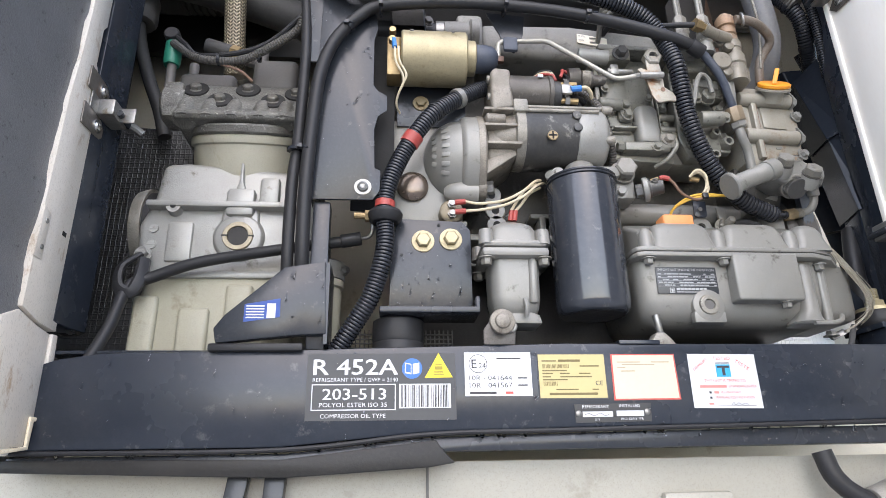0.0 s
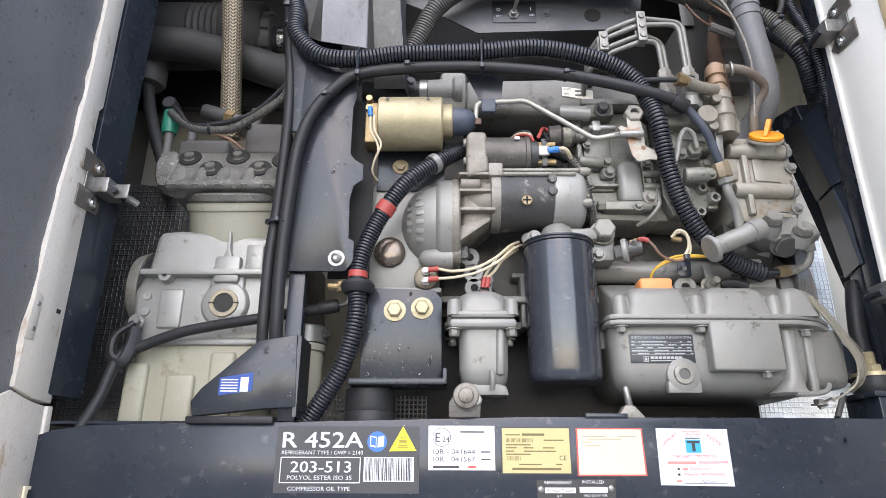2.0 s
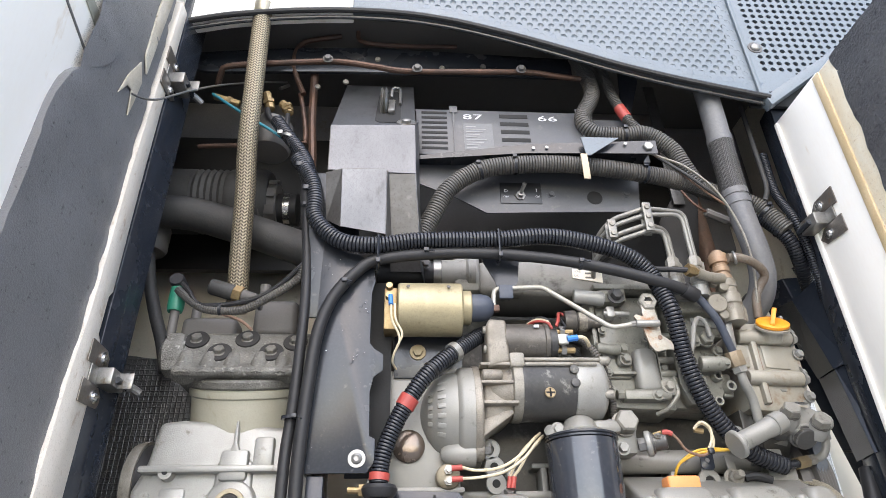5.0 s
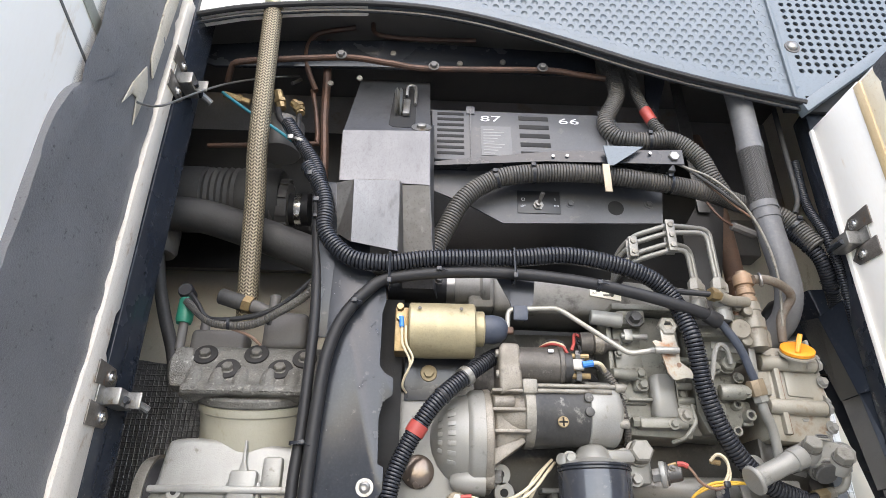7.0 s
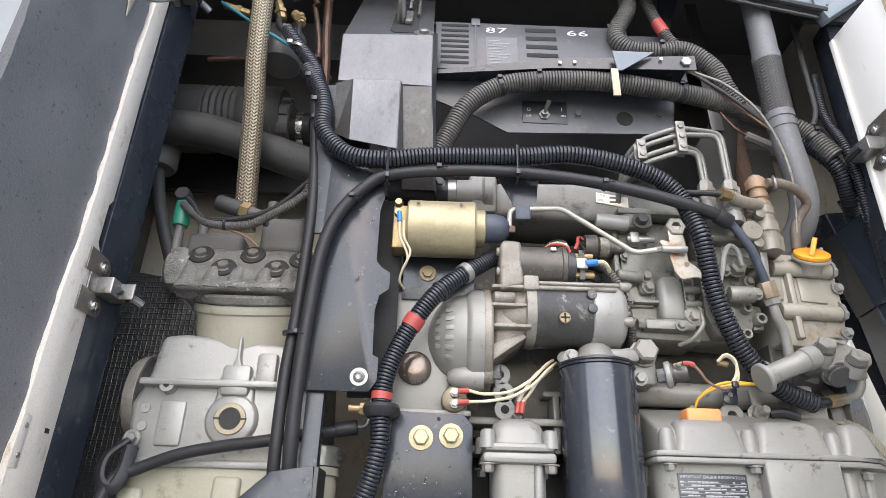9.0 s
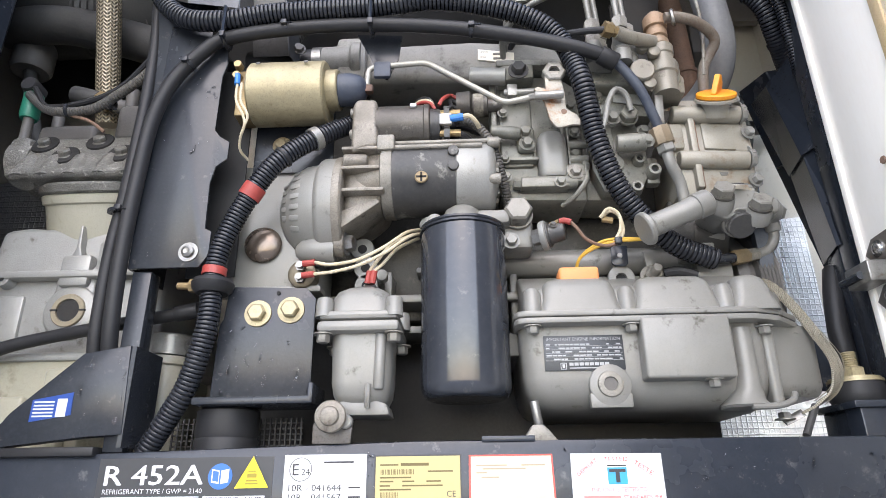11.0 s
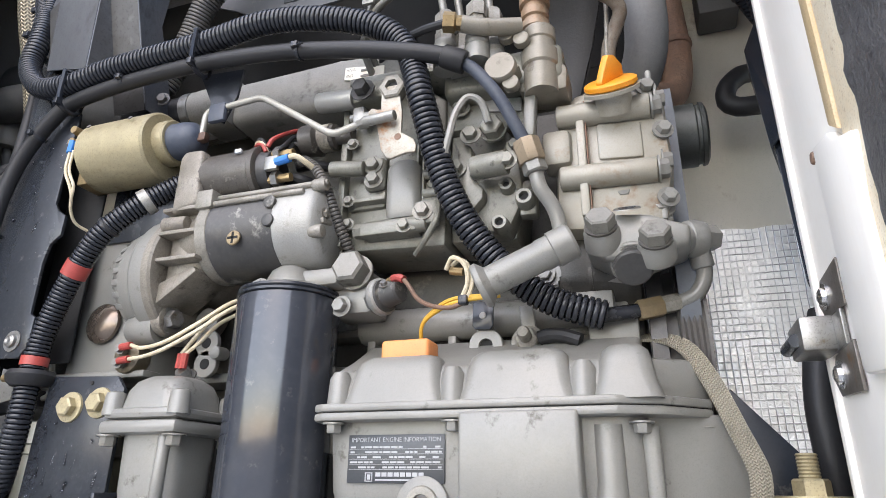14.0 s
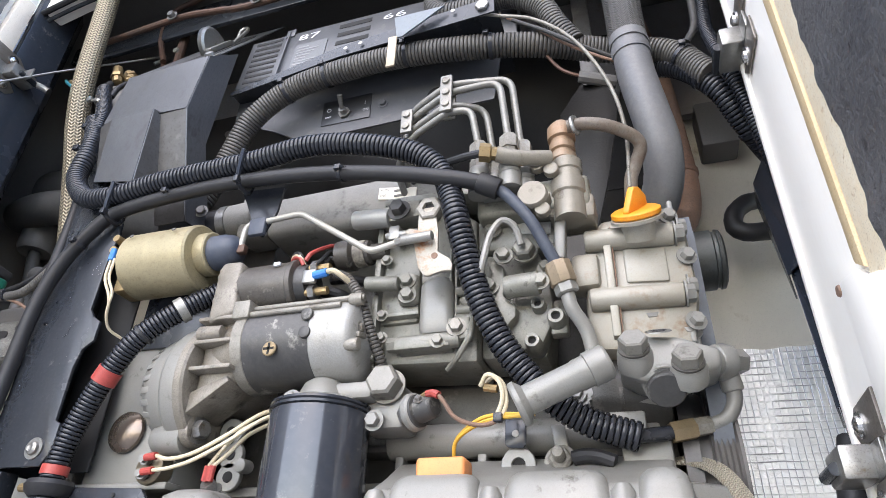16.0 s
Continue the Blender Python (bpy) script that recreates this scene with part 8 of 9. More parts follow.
lettering("lettering", "ON", 0.3555, 1.0825, 2.689, 0.0048, ink_white, tray)
b = B()
lathe(b, (0.32, 1.083, 2.692), (0, -1, 0), [(0, 0.012), (0.004, 0.012)], 6)
rod(b, (0.32, 1.08, 2.692), (0.32, 1.07, 2.692), 0.007, 12)
rod(b, (0.32, 1.07, 2.692), (0.325, 1.048, 2.703), 0.0035, 10, r2=0.005)
part("toggle", b, zinc, tray)
b = B()
lathe(b, (0.494, 1.0848, 2.692), (0, -1, 0), [(0, 0.018), (0.0006, 0.018)], 20)
part("hole", b, dark_void, tray)
for x, z in ((0.393, 2.699), (0.57, 2.704)):
    part("screw", hexbolt(B(), (x, 1.085, z), (0, -1, 0), 0.007, 0.004), panel_paint, tray)
shelf = thing("shelf_bracket", (0.35, 1.0, 2.76), "black folded steel shelf with a pale tag", "bracket")
t = B()
for pts in (((0.082, 1.055, 2.778), (0.33, 1.02, 2.79), (0.62, 0.99, 2.785), (0.62, 0.99, 2.748), (0.33, 1.02, 2.765), (0.082, 1.055, 2.768)), ((0.082, 1.055, 2.778), (0.62, 0.99, 2.785), (0.62, 1.16, 2.79), (0.082, 1.16, 2.785))):
    t.faces.new([t.verts.new(p) for p in pts])
t.normal_update()
bmesh.ops.solidify(t, geom=t.faces, thickness=0.0025)
part("folded_sheet", t, black_paint, shelf)
part("corner_tab", prism(B(), [(0.448, 2.788), (0.535, 2.788), (0.465, 2.738), (0.455, 2.738)], 0.985, 0.988, "y"), grille_paint, shelf)
part("tag", box(B(), (0.441, 0.983, 2.672), (0.456, 0.987, 2.74), 0.001), surface("yellowed_tag", (0.5, 0.41, 0.29), 0.5), shelf, "yellowed plastic tag")
part("bolt", hexbolt(B(), (0.6, 0.995, 2.768), (0, -1, 0), 0.012, 0.009), zinc, shelf)
for x in (0.345, 0.375, 0.55, 0.49):
    b = B()
    lathe(b, (x, 1.012 - (x - 0.35) * 0.11, 2.776), (0, -1, 0), [(0, 0.004), (0.001, 0.004)], 8)
    part("hole", b, zinc, shelf)
# slotted box: its face leans back
chg = thing("slotted_box", (0.3, 1.1, 2.8), "black slotted steel electrical box", "electrical box")
LEAN = Matrix.Translation((0.08, 1.06, 2.79)) @ Matrix.Rotation(radians(-7), 4, "X")


def leaning(lo, hi, bevel=0.0):
    t = B()
    turned(t, lo, hi, LEAN, bevel)
    return t


part("face", leaning((0.0, 0.0, 0.0), (0.44, 0.05, 0.155), 0.003), panel_paint, chg)
part("end_panel", leaning((0.44, 0.012, 0.0), (0.56, 0.05, 0.146), 0.002), panel_paint, chg)
part("top_rail", leaning((-0.01, 0.01, 0.158), (0.36, 0.024, 0.164), 0.001), sheet_steel, chg)
for x in (0.09, 0.405):
    part("side_rib", leaning((x, -0.006, 0.0), (x + 0.003, 0.0, 0.155)), panel_paint, chg)
    part("rib_tab", leaning((x - 0.008, -0.003, 0.142), (x + 0.012, 0.0, 0.166), 0.001), panel_paint, chg)
for i in range(8):
    part("slot", leaning((0.014, -0.001, 0.015 + i * 0.0175), (0.076, 0.0, 0.0235 + i * 0.0175), 0.003), dark_void, chg)
for i in range(5):
    part("slot", leaning((0.205, -0.001, 0.018 + i * 0.0275), (0.275, 0.0, 0.031 + i * 0.0275), 0.005), dark_void, chg)
part("type_plate", leaning((0.115, -0.0015, 0.015), (0.185, 0.0, 0.105)), surface("grey_print_plate", (0.12, 0.125, 0.13), 0.4, 0.2), chg, "grey printed type plate")
t = B()
for i in range(9):
    turned(t, (0.12, -0.002, 0.02 + i * 0.009), (0.145 + 0.008 * (i % 4), -0.0015, 0.023 + i * 0.009), LEAN)
part("print_bars", t, surface("faint_grey_print", (0.22, 0.22, 0.22), 0.5, bump=0), chg)
for text, x in (("87", 0.115), ("66", 0.3)):
    o = lettering("lettering", text, 0, 0, 0, 0.018, ink_white, chg, 0.048)
    o.data.transform(Matrix.Translation(ORIGIN[chg.name]))
    o.data.transform(Matrix.Translation(-ORIGIN[chg.name]) @ LEAN @ Matrix.Translation((x, -0.0015, 0.12)))

# dusty conduits of the upper bay
def conduit_thing(pts, r, material, label, pitch=0.007, name="conduit", ties=()):
    c = thing(name, pts[0], label, "conduit", "upper conduits")
    part("corrugated_tube", ribbed(B(), pts, r, pitch * 0.9, 0.0032), material, c)
    run = spline(pts, 0.006)
    for f in ties:
        i = min(len(run) - 2, int(f * len(run)))
        d = run[i + 1] - run[i]
        b = B()
        lathe(b, run[i], d, [(0, r * 1.1), (0.006, r * 1.1)], 14)
        o = run[i] + Vector((0, -r * 1.15, r * 0.4))
        box(b, o - Vector((0.005, 0.003, 0.004)), o + Vector((0.005, 0.003, 0.004)), 0.001)
        part("cable_tie", b, conduit, c)
    return c


conduit_thing([(0.075, 1.06, 2.53), (0.087, 1.06, 2.555), (0.116, 1.055, 2.615), (0.151, 1.045, 2.678), (0.207, 1.04, 2.722), (0.275, 1.035, 2.74), (0.412, 1.03, 2.745), (0.53, 1.03, 2.733), (0.66, 1.05, 2.726), (0.79, 1.09, 2.715), (0.873, 1.085, 2.679), (0.92, 1.07, 2.602)], 0.0205, dusty_conduit,
              "dusty black corrugated conduit along the switch panel", ties=(0.25, 0.33, 0.48, 0.62, 0.85, 0.93))
conduit_thing([(0.51, 1.1, 3.16), (0.519, 1.085, 3.1), (0.528, 1.075, 3.006), (0.489, 1.065, 2.915), (0.507, 1.06, 2.868), (0.566, 1.055, 2.855), (0.633, 1.05, 2.855), (0.686, 1.05, 2.812), (0.71, 1.055, 2.76), (0.735, 1.065, 2.72)], 0.02, dusty_conduit, "dusty corrugated conduit looping from the roof", ties=(0.62,))
h4 = conduit_thing([(0.566, 1.1, 3.13), (0.572, 1.085, 3.09), (0.578, 1.075, 3.008), (0.595, 1.065, 2.932), (0.616, 1.06, 2.883), (0.655, 1.06, 2.86)], 0.0125, dusty_conduit, "thin corrugated conduit with a red band", 0.006)
part("tape_band", rod(B(), (0.588, 1.068, 2.955), (0.6, 1.064, 2.918), 0.0138, 14), red_tape, h4, "red tape band")
conduit_thing([(0.85, 1.11, 2.68), (0.885, 1.09, 2.645), (0.924, 1.08, 2.585), (0.955, 1.11, 2.535), (1.0, 1.17, 2.5), (1.04, 1.2, 2.48)], 0.0165, conduit, "black corrugated conduit down the side post", ties=(0.3, 0.62))
conduit_thing([(0.945, 1.1, 2.84), (0.935, 1.09, 2.75), (0.932, 1.08, 2.7), (0.935, 1.055, 2.62), (0.955, 1.07, 2.54), (0.975, 1.1, 2.44)], 0.0105, conduit, "thin black conduit down the side post", 0.006)
cable("mount_hose", [(0.985, 1.16, 2.1), (0.97, 1.15, 2.05), (0.962, 1.145, 2.0), (0.962, 1.145, 1.95), (0.964, 1.15, 1.9), (0.966, 1.15, 1.85)], 0.0165, rubber, "black rubber hose beside the engine mount", "hose")
cable("grey_lead", [(0.6, 1.0, 2.762), (0.63, 0.998, 2.745), (0.68, 0.998, 2.72), (0.735, 1.0, 2.66), (0.775, 1.015, 2.58), (0.79, 1.03, 2.5), (0.785, 1.045, 2.41)], 0.0028, dirty_alu, "thin pale grey lead", "wire")
cable("side_lead", [(0.93, 1.1, 3.0), (0.925, 1.095, 2.86), (0.92, 1.09, 2.74), (0.9, 1.085, 2.69)], 0.006, dusty_rubber, "thin grey cable beside the post", "wire")
for pts, r, m, lab in (([(0.63, 1.04, 2.79), (0.67, 1.035, 2.75), (0.72, 1.04, 2.7), (0.77, 1.05, 2.665), (0.82, 1.07, 2.65)], 0.0026, rust, "thin rusty lead tied to the conduit"),
                       ([(0.64, 1.035, 2.775), (0.69, 1.03, 2.728), (0.735, 1.035, 2.69), (0.79, 1.06, 2.668)], 0.0034, dusty_rubber, "thin dusty lead tied to the conduit"),
                       ([(0.69, 1.06, 2.7), (0.71, 1.055, 2.66), (0.74, 1.06, 2.642), (0.79, 1.075, 2.64)], 0.0028, copper, "thin brown lead below the conduit")):
    cable("conduit_lead", pts, r, m, lab, "wire", "conduit leads", 8, 0.008)
cn = thing("wire_connector", (0.72, 1.08, 2.64), "grey plug connector hanging on its wires", "connector")
part("plug", rod(B(), (0.735, 1.06, 2.642), (0.79, 1.075, 2.63), 0.0095, 8, 0.002), dull_black, cn)

def gridmat(x0, x1, z0, z1, y, seed):
    """A soft mat against the rear wall, puckered along creases."""
    t, nx, nz = B(), 36, 54
    rows = []
    for j in range(nz + 1):
        row = []
        for i in range(nx + 1):
            x, z = x0 + (x1 - x0) * i / nx, z0 + (z1 - z0) * j / nz
            p = Vector((x, seed, z))
            d = 0.003 * abs(noise.noise(p * 6))
            zz = z + (0.008 * noise.noise(p * 20) if j == nz else 0)
            row.append(t.verts.new((x, y - d, zz)))
        rows.append(row)
    for a, c in zip(rows, rows[1:]):
        for i in range(nx):
            t.faces.new((a[i], a[i + 1], c[i + 1], c[i]))
    t.normal_update()
    bmesh.ops.solidify(t, geom=t.faces, thickness=-0.004)
    return t


# hot air hose and rusty pipe
ex = thing("exhaust_hose", (0.86, 1.1, 2.5), "dusty grey rubber hose with a knitted cover", "hose")
EX = [(0.795, 1.03, 3.12), (0.808, 1.042, 2.95), (0.814, 1.055, 2.8), (0.815, 1.058, 2.7), (0.819, 1.06, 2.62), (0.828, 1.064, 2.55), (0.836, 1.078, 2.495), (0.832, 1.105, 2.45), (0.812, 1.14, 2.42), (0.78, 1.16, 2.4)]
part("hose", tube(B(), EX, 0.0275, 20, 0.01), grey_hose, ex)
run = spline(EX, 0.008)
part("knitted_cover", sweep(B(), [p for p in run if 2.69 < p.z < 2.84], 0.029, 20), knit_hose, ex)
for z in (2.845, 2.69, 2.665):
    seg_ = [p for p in run if abs(p.z - z) < 0.012]
    part("clamp_band", sweep(B(), seg_, 0.0295, 20), grey_hose, ex)
ru = thing("rusty_pipe", (0.9, 1.3, 2.5), "rusty brown exhaust pipe with a joint", "pipe")
part("pipe", tube(B(), [(0.85, 1.37, 3.1), (0.872, 1.37, 2.95), (0.883, 1.37, 2.851), (0.889, 1.37, 2.721), (0.892, 1.37, 2.635), (0.886, 1.36, 2.571), (0.868, 1.33, 2.52), (0.83, 1.28, 2.5)], 0.025, 18), rust, ru)
part("joint", rod(B(), (0.892, 1.37, 2.655), (0.892, 1.37, 2.642), 0.028, 18, 0.003), rust, ru)
dv = thing("stiffener_plate", (0.72, 1.2, 2.6), "black slanted stiffener plate", "plate")
part("plate", prism(B(), [(0.69, 2.7), (0.78, 2.84), (0.82, 2.84), (0.76, 2.55), (0.72, 2.4), (0.69, 2.4)], 1.2, 1.205, "y", 0.001), deep_black, dv)
part("stay", prism(B(), [(0.735, 2.75), (0.765, 2.75), (0.755, 3.15), (0.725, 3.15)], 1.19, 1.194, "y", 0.001), dark_sheet, dv)
bracket2 = thing("roof_bracket", (0.63, 1.1, 3.0), "dark folded roof bracket", "bracket")
part("fold", prism(B(), [(0.62, 3.12), (0.67, 3.1), (0.665, 3.07), (0.61, 2.9), (0.6, 2.9)], 1.1, 1.104, "y"), black_paint, bracket2)
rb = thing("relay_box", (0.98, 1.46, 2.755), "black plastic relay box on the rear panel", "box")
part("case", box(B(), (0.946, 1.43, 2.755), (1.018, 1.499, 2.87), 0.006), dull_black, rb)
cable("drain_loop", [(1.139, 1.45, 2.64), (1.06, 1.44, 2.62), (1.01, 1.42, 2.6), (0.99, 1.4, 2.585), (0.966, 1.39, 2.56), (0.96, 1.385, 2.53), (0.975, 1.38, 2.512), (1.0, 1.38, 2.51), (1.04, 1.4, 2.52), (1.09, 1.43, 2.54), (1.13, 1.47, 2.55)], 0.0165, rubber, "black rubber hose loop at the rear panel", "hose")
foil_box = gridmat(0.78, 1.14, 1.79, 2.335, 1.488, 3)
solo("foil_mat", foil_box, foil, "crinkled silver foil insulation mat", "insulation")
solo("foil_mat_dark", gridmat(-0.65, -0.4, 1.79, 2.38, 1.3, 8), dark_foil, "dark foil insulation mat beside the compressor", "insulation")

# leaning square tube of the frame, with conduits tied along it
ft = thing("frame_tube", (1.0, 1.2, 1.9), "dark painted square frame tube leaning beside the engine", "tube")
b = B()
top, low = Vector((1.032, 1.3, 2.6)), Vector((1.186, 1.3, 1.9))
ring = [Vector(p) for p in ((0, 0, 0), (0.062, -0.012, 0), (0.09, 0.07, 0), (-0.028, 0.075, 0))]
vt, vl = [b.verts.new(top + p) for p in ring], [b.verts.new(low + p) for p in ring]
for i in range(4):
    j = (i + 1) % 4
    b.faces.new((vt[i], vt[j], vl[j], vl[i]))
b.faces.new(vt), b.faces.new(vl)
bmesh.ops.recalc_face_normals(b, faces=b.faces)
bevel_all = bmesh.ops.bevel(b, geom=list(b.edges), offset=0.003, segments=2, affect="EDGES", profile=0.5)
part("tube", b, beam_paint, ft)
for f in (0.3, 0.62):
    c = top.lerp(low, f)
    part("strap", tube(B(), [c + Vector(p) for p in ((-0.03, 0.07, 0.012), (-0.003, -0.004, 0.0), (0.064, -0.017, 0.006))], 0.004, 8, 0.006, 0.4), rubber, ft, "black tie strap")
conduit_thing([(1.035, 1.235, 2.6), (1.055, 1.24, 2.54), (1.07, 1.245, 2.48), (1.08, 1.25, 2.4), (1.092, 1.255, 2.3), (1.115, 1.26, 2.18), (1.14, 1.265, 2.05)], 0.0125, conduit, "black corrugated conduit tied along the frame tube", 0.006, ties=(0.15, 0.5))

# ---- wires at the sender ----
snd = thing("temperature_sender", (0.13, 1.03, 2.065), "round sender with two red-sleeved terminals", "sender")
b = B()
lathe(b, (0.137, 1.05, 2.072), (0, -1, 0), [(0, 0.022), (0.02, 0.021), (0.022, 0.018)], 24)
part("body", b, surface("dark_brass_sender", (0.2, 0.17, 0.12), 0.45, 0.6), snd)
for dz in (0.009, -0.009):
    b = B()
    rod(b, (0.137, 1.03, 2.072 + dz), (0.137, 1.012, 2.072 + dz), 0.005, 10)
    lathe(b, (0.137, 1.024, 2.072 + dz), (0, -1, 0), [(0, 0.008), (0.006, 0.008)], 6)
    part("terminal", b, zinc, snd)
    part("red_sleeve", rod(B(), (0.142, 1.014, 2.073 + dz), (0.16, 1.012, 2.074 + dz), 0.0048, 10), red_tape, snd)
WIRES = ([(0.16, 1.012, 2.083), (0.185, 1.006, 2.077), (0.225, 1.0, 2.081), (0.262, 1.01, 2.104), (0.29, 1.032, 2.134), (0.31, 1.062, 2.152)],
         [(0.16, 1.012, 2.065), (0.19, 1.006, 2.066), (0.228, 1.0, 2.073), (0.265, 1.01, 2.096), (0.294, 1.032, 2.127), (0.315, 1.064, 2.147)],
         [(0.24, 1.016, 2.068), (0.25, 1.02, 2.085), (0.27, 1.03, 2.115), (0.3, 1.06, 2.143)], [(0.247, 1.016, 2.068), (0.26, 1.022, 2.083), (0.279, 1.034, 2.11), (0.308, 1.064, 2.138)])
for run in WIRES:
    cable("sender_wire", run, 0.0026, cream_wire, "cream insulated sender wire", "wire", "sender wires", 8, 0.006)
gl = thing("glow_lug", (0.24, 1.02, 2.045), "zinc lug and nut with red crimps", "lug")
part("nut", hexbolt(B(), (0.24, 1.03, 2.04), (0, -0.8, 0.6), 0.01, 0.012), zinc, gl)
for dx in (0, 0.007):
    part("red_sleeve", rod(B(), (0.238 + dx, 1.016, 2.05), (0.241 + dx, 1.014, 2.068), 0.0045, 8), red_tape, gl)
for k in range(2):
    cable("oil_switch_wire", [(0.545, 1.06, 2.07), (0.552, 1.045, 2.092), (0.58 , 1.035, 2.106 + 0.005 * k), (0.608, 1.03, 2.111 + 0.004 * k), (0.648, 1.03, 2.113)], 0.0024, yellow_wire, "yellow insulated wire to the switch", "wire", "switch wires", 8, 0.006)
cable("looped_wire", [(0.585, 1.03, 2.15), (0.596, 1.02, 2.16), (0.61, 1.02, 2.15), (0.612, 1.025, 2.13), (0.602, 1.03, 2.11)], 0.0028, cream_wire, "cream wire loop by the switch", "wire", "", 8, 0.005)
cable("leak_pipe", [(0.645, 1.005, 2.32), (0.638, 0.998, 2.345), (0.622, 0.993, 2.352), (0.608, 0.99, 2.33), (0.6, 0.99, 2.3), (0.592, 0.995, 2.275)], 0.0046, grey_cast, "thin grey leak-off pipe", "pipe", "", 8, 0.005)

# ---- labels on the beam ----
YB = 0.984
lab = thing("refrigerant_label", (0.02, YB, 1.72), "dark label with bold white print, barcode and warning signs", "label")
part("film", flat(-0.092, 1.713, 0.132, 1.812, YB), surface("dark_label_film", (0.035, 0.037, 0.042), 0.4, bump=0), lab)
Y1 = YB - 0.001
lettering("lettering", "R 452A", -0.083, Y1, 1.7795, 0.0235, ink_white, lab, 0.126)
for o in (0.0006, 0.0012):
    lettering("lettering", "R 452A", -0.083 + o, Y1 - o * 0.1, 1.7795 + o * 0.4, 0.0235, ink_white, lab, 0.126)
lettering("lettering", "REFRIGERANT TYPE / GWP = 2140", -0.083, Y1, 1.7695, 0.0058, ink_white, lab, 0.127)
for x0, z0, x1, z1 in ((-0.084, 1.7275, 0.041, 1.729), (-0.084, 1.7645, 0.041, 1.766), (-0.084, 1.7275, -0.0825, 1.766), (0.0395, 1.7275, 0.041, 1.766)):
    part("frame_line", box(B(), (x0, Y1 - 0.0003, z0), (x1, Y1, z1)), ink_white, lab)
for o in (0, 0.0007):
    lettering("lettering", "203-513", -0.068 + o, Y1 - o * 0.1, 1.743, 0.0165, ink_white, lab, 0.094)
lettering("lettering", "POLYOL ESTER ISO 35", -0.072, Y1, 1.7325, 0.0062, ink_white, lab, 0.1)
lettering("lettering", "COMPRESSOR OIL TYPE", -0.07, Y1, 1.7165, 0.006, ink_white, lab, 0.096)
part("barcode_field", flat(0.046, 1.73, 0.124, 1.766, Y1, 0.0003), paper, lab)
x, rs = 0.049, random.Random(7)
while x < 0.12:
    w = rs.choice((0.0006, 0.0009, 0.0016))
    part("bar", box(B(), (x, Y1 - 0.0006, 1.7315), (x + w, Y1 - 0.0003, 1.7645)), ink_black, lab)
    x += w + rs.choice((0.0008, 0.0012, 0.0018))
b = B()
lathe(b, (0.0655, Y1, 1.789), (0, -1, 0), [(0, 0.0155), (0.0004, 0.0155)], 30)
part("blue_sign", b, ink_blue, lab, "round blue manual sign")
b = B()
for pts in (((0.0545, 1.782), (0.0645, 1.78), (0.0645, 1.796), (0.0545, 1.798)), ((0.0665, 1.78), (0.0765, 1.782), (0.0765, 1.798), (0.0665, 1.796))):
    prism(b, pts, Y1 - 0.0007, Y1 - 0.0004)
part("book_sign", b, ink_white, lab)
part("book_inner", prism(B(), [(0.0562, 1.784), (0.0635, 1.7825), (0.0635, 1.7945), (0.0562, 1.796)], Y1 - 0.0009, Y1 - 0.0007), ink_blue, lab)
part("warning_border", prism(B(), [(0.083, 1.7735), (0.129, 1.7745), (0.106, 1.8145)], Y1 - 0.0003, Y1, "y"), ink_black, lab)
part("warning_sign", prism(B(), [(0.0845, 1.7745), (0.1275, 1.7752), (0.106, 1.8125)], Y1 - 0.0006, Y1 - 0.0003, "y"), yellow_sign, lab, "yellow warning triangle")
b = B()
for z0, z1, w in ((1.794, 1.7955, 0.005), (1.787, 1.792, 0.006), (1.7825, 1.7845, 0.007), (1.779, 1.781, 0.008)):
    box(b, (0.106 - w, Y1 - 0.0008, z0), (0.106 + w, Y1 - 0.0006, z1))
part("print_bars", b, surface("olive_print", (0.3, 0.24, 0.02), 0.5, bump=0), lab)

la2 = thing("approval_label", (0.2, YB, 1.75), "white approval label with E24 mark", "label")
part("sheet", flat(0.146, 1.747, 0.25, 1.8135, YB), paper, la2)
b = B()
lathe(b, (0.167, YB - 0.0006, 1.796), (0, -1, 0), [(0, 0.0143), (0.0003, 0.0143), (0.0003, 0.0135), (0, 0.0135)], 30, False)
part("ring", b, ink_black, la2)
lettering("lettering", "E", 0.157, YB - 0.001, 1.789, 0.0135, ink_black, la2)
lettering("lettering", "24", 0.168, YB - 0.001, 1.789, 0.008, ink_black, la2)
lettering("lettering", "10R - 041644", 0.153, YB - 0.001, 1.7705, 0.0075, ink_black, la2, 0.066)
lettering("lettering", "10R - 041567", 0.153, YB - 0.001, 1.7595, 0.0075, ink_black, la2, 0.066)
for lo, hi in (((0.196, YB - 0.001, 1.803), (0.234, YB - 0.0006, 1.805)), ((0.228, YB - 0.001, 1.773), (0.243, YB - 0.0006, 1.775)), ((0.228, YB - 0.001, 1.762), (0.243, YB - 0.0006, 1.764)), ((0.153, YB - 0.001, 1.75), (0.194, YB - 0.0006, 1.7535))):
    part("print_bar", box(B(), lo, hi), ink_black, la2)
part("red_bar", flat(0.208, 1.75, 0.22, 1.7535, YB - 0.0006), ink_red, la2)
la3 = thing("serial_label", (0.31, YB, 1.745), "yellow serial plate with dark print", "label")
part("border", flat(0.26, 1.7415, 0.3685, 1.8115, YB), ink_black, la3)
part("sheet", flat(0.2615, 1.743, 0.367, 1.81, YB - 0.0006, 0.0003), yellow_paper, la3)
b, rs = B(), random.Random(3)
x = 0.268
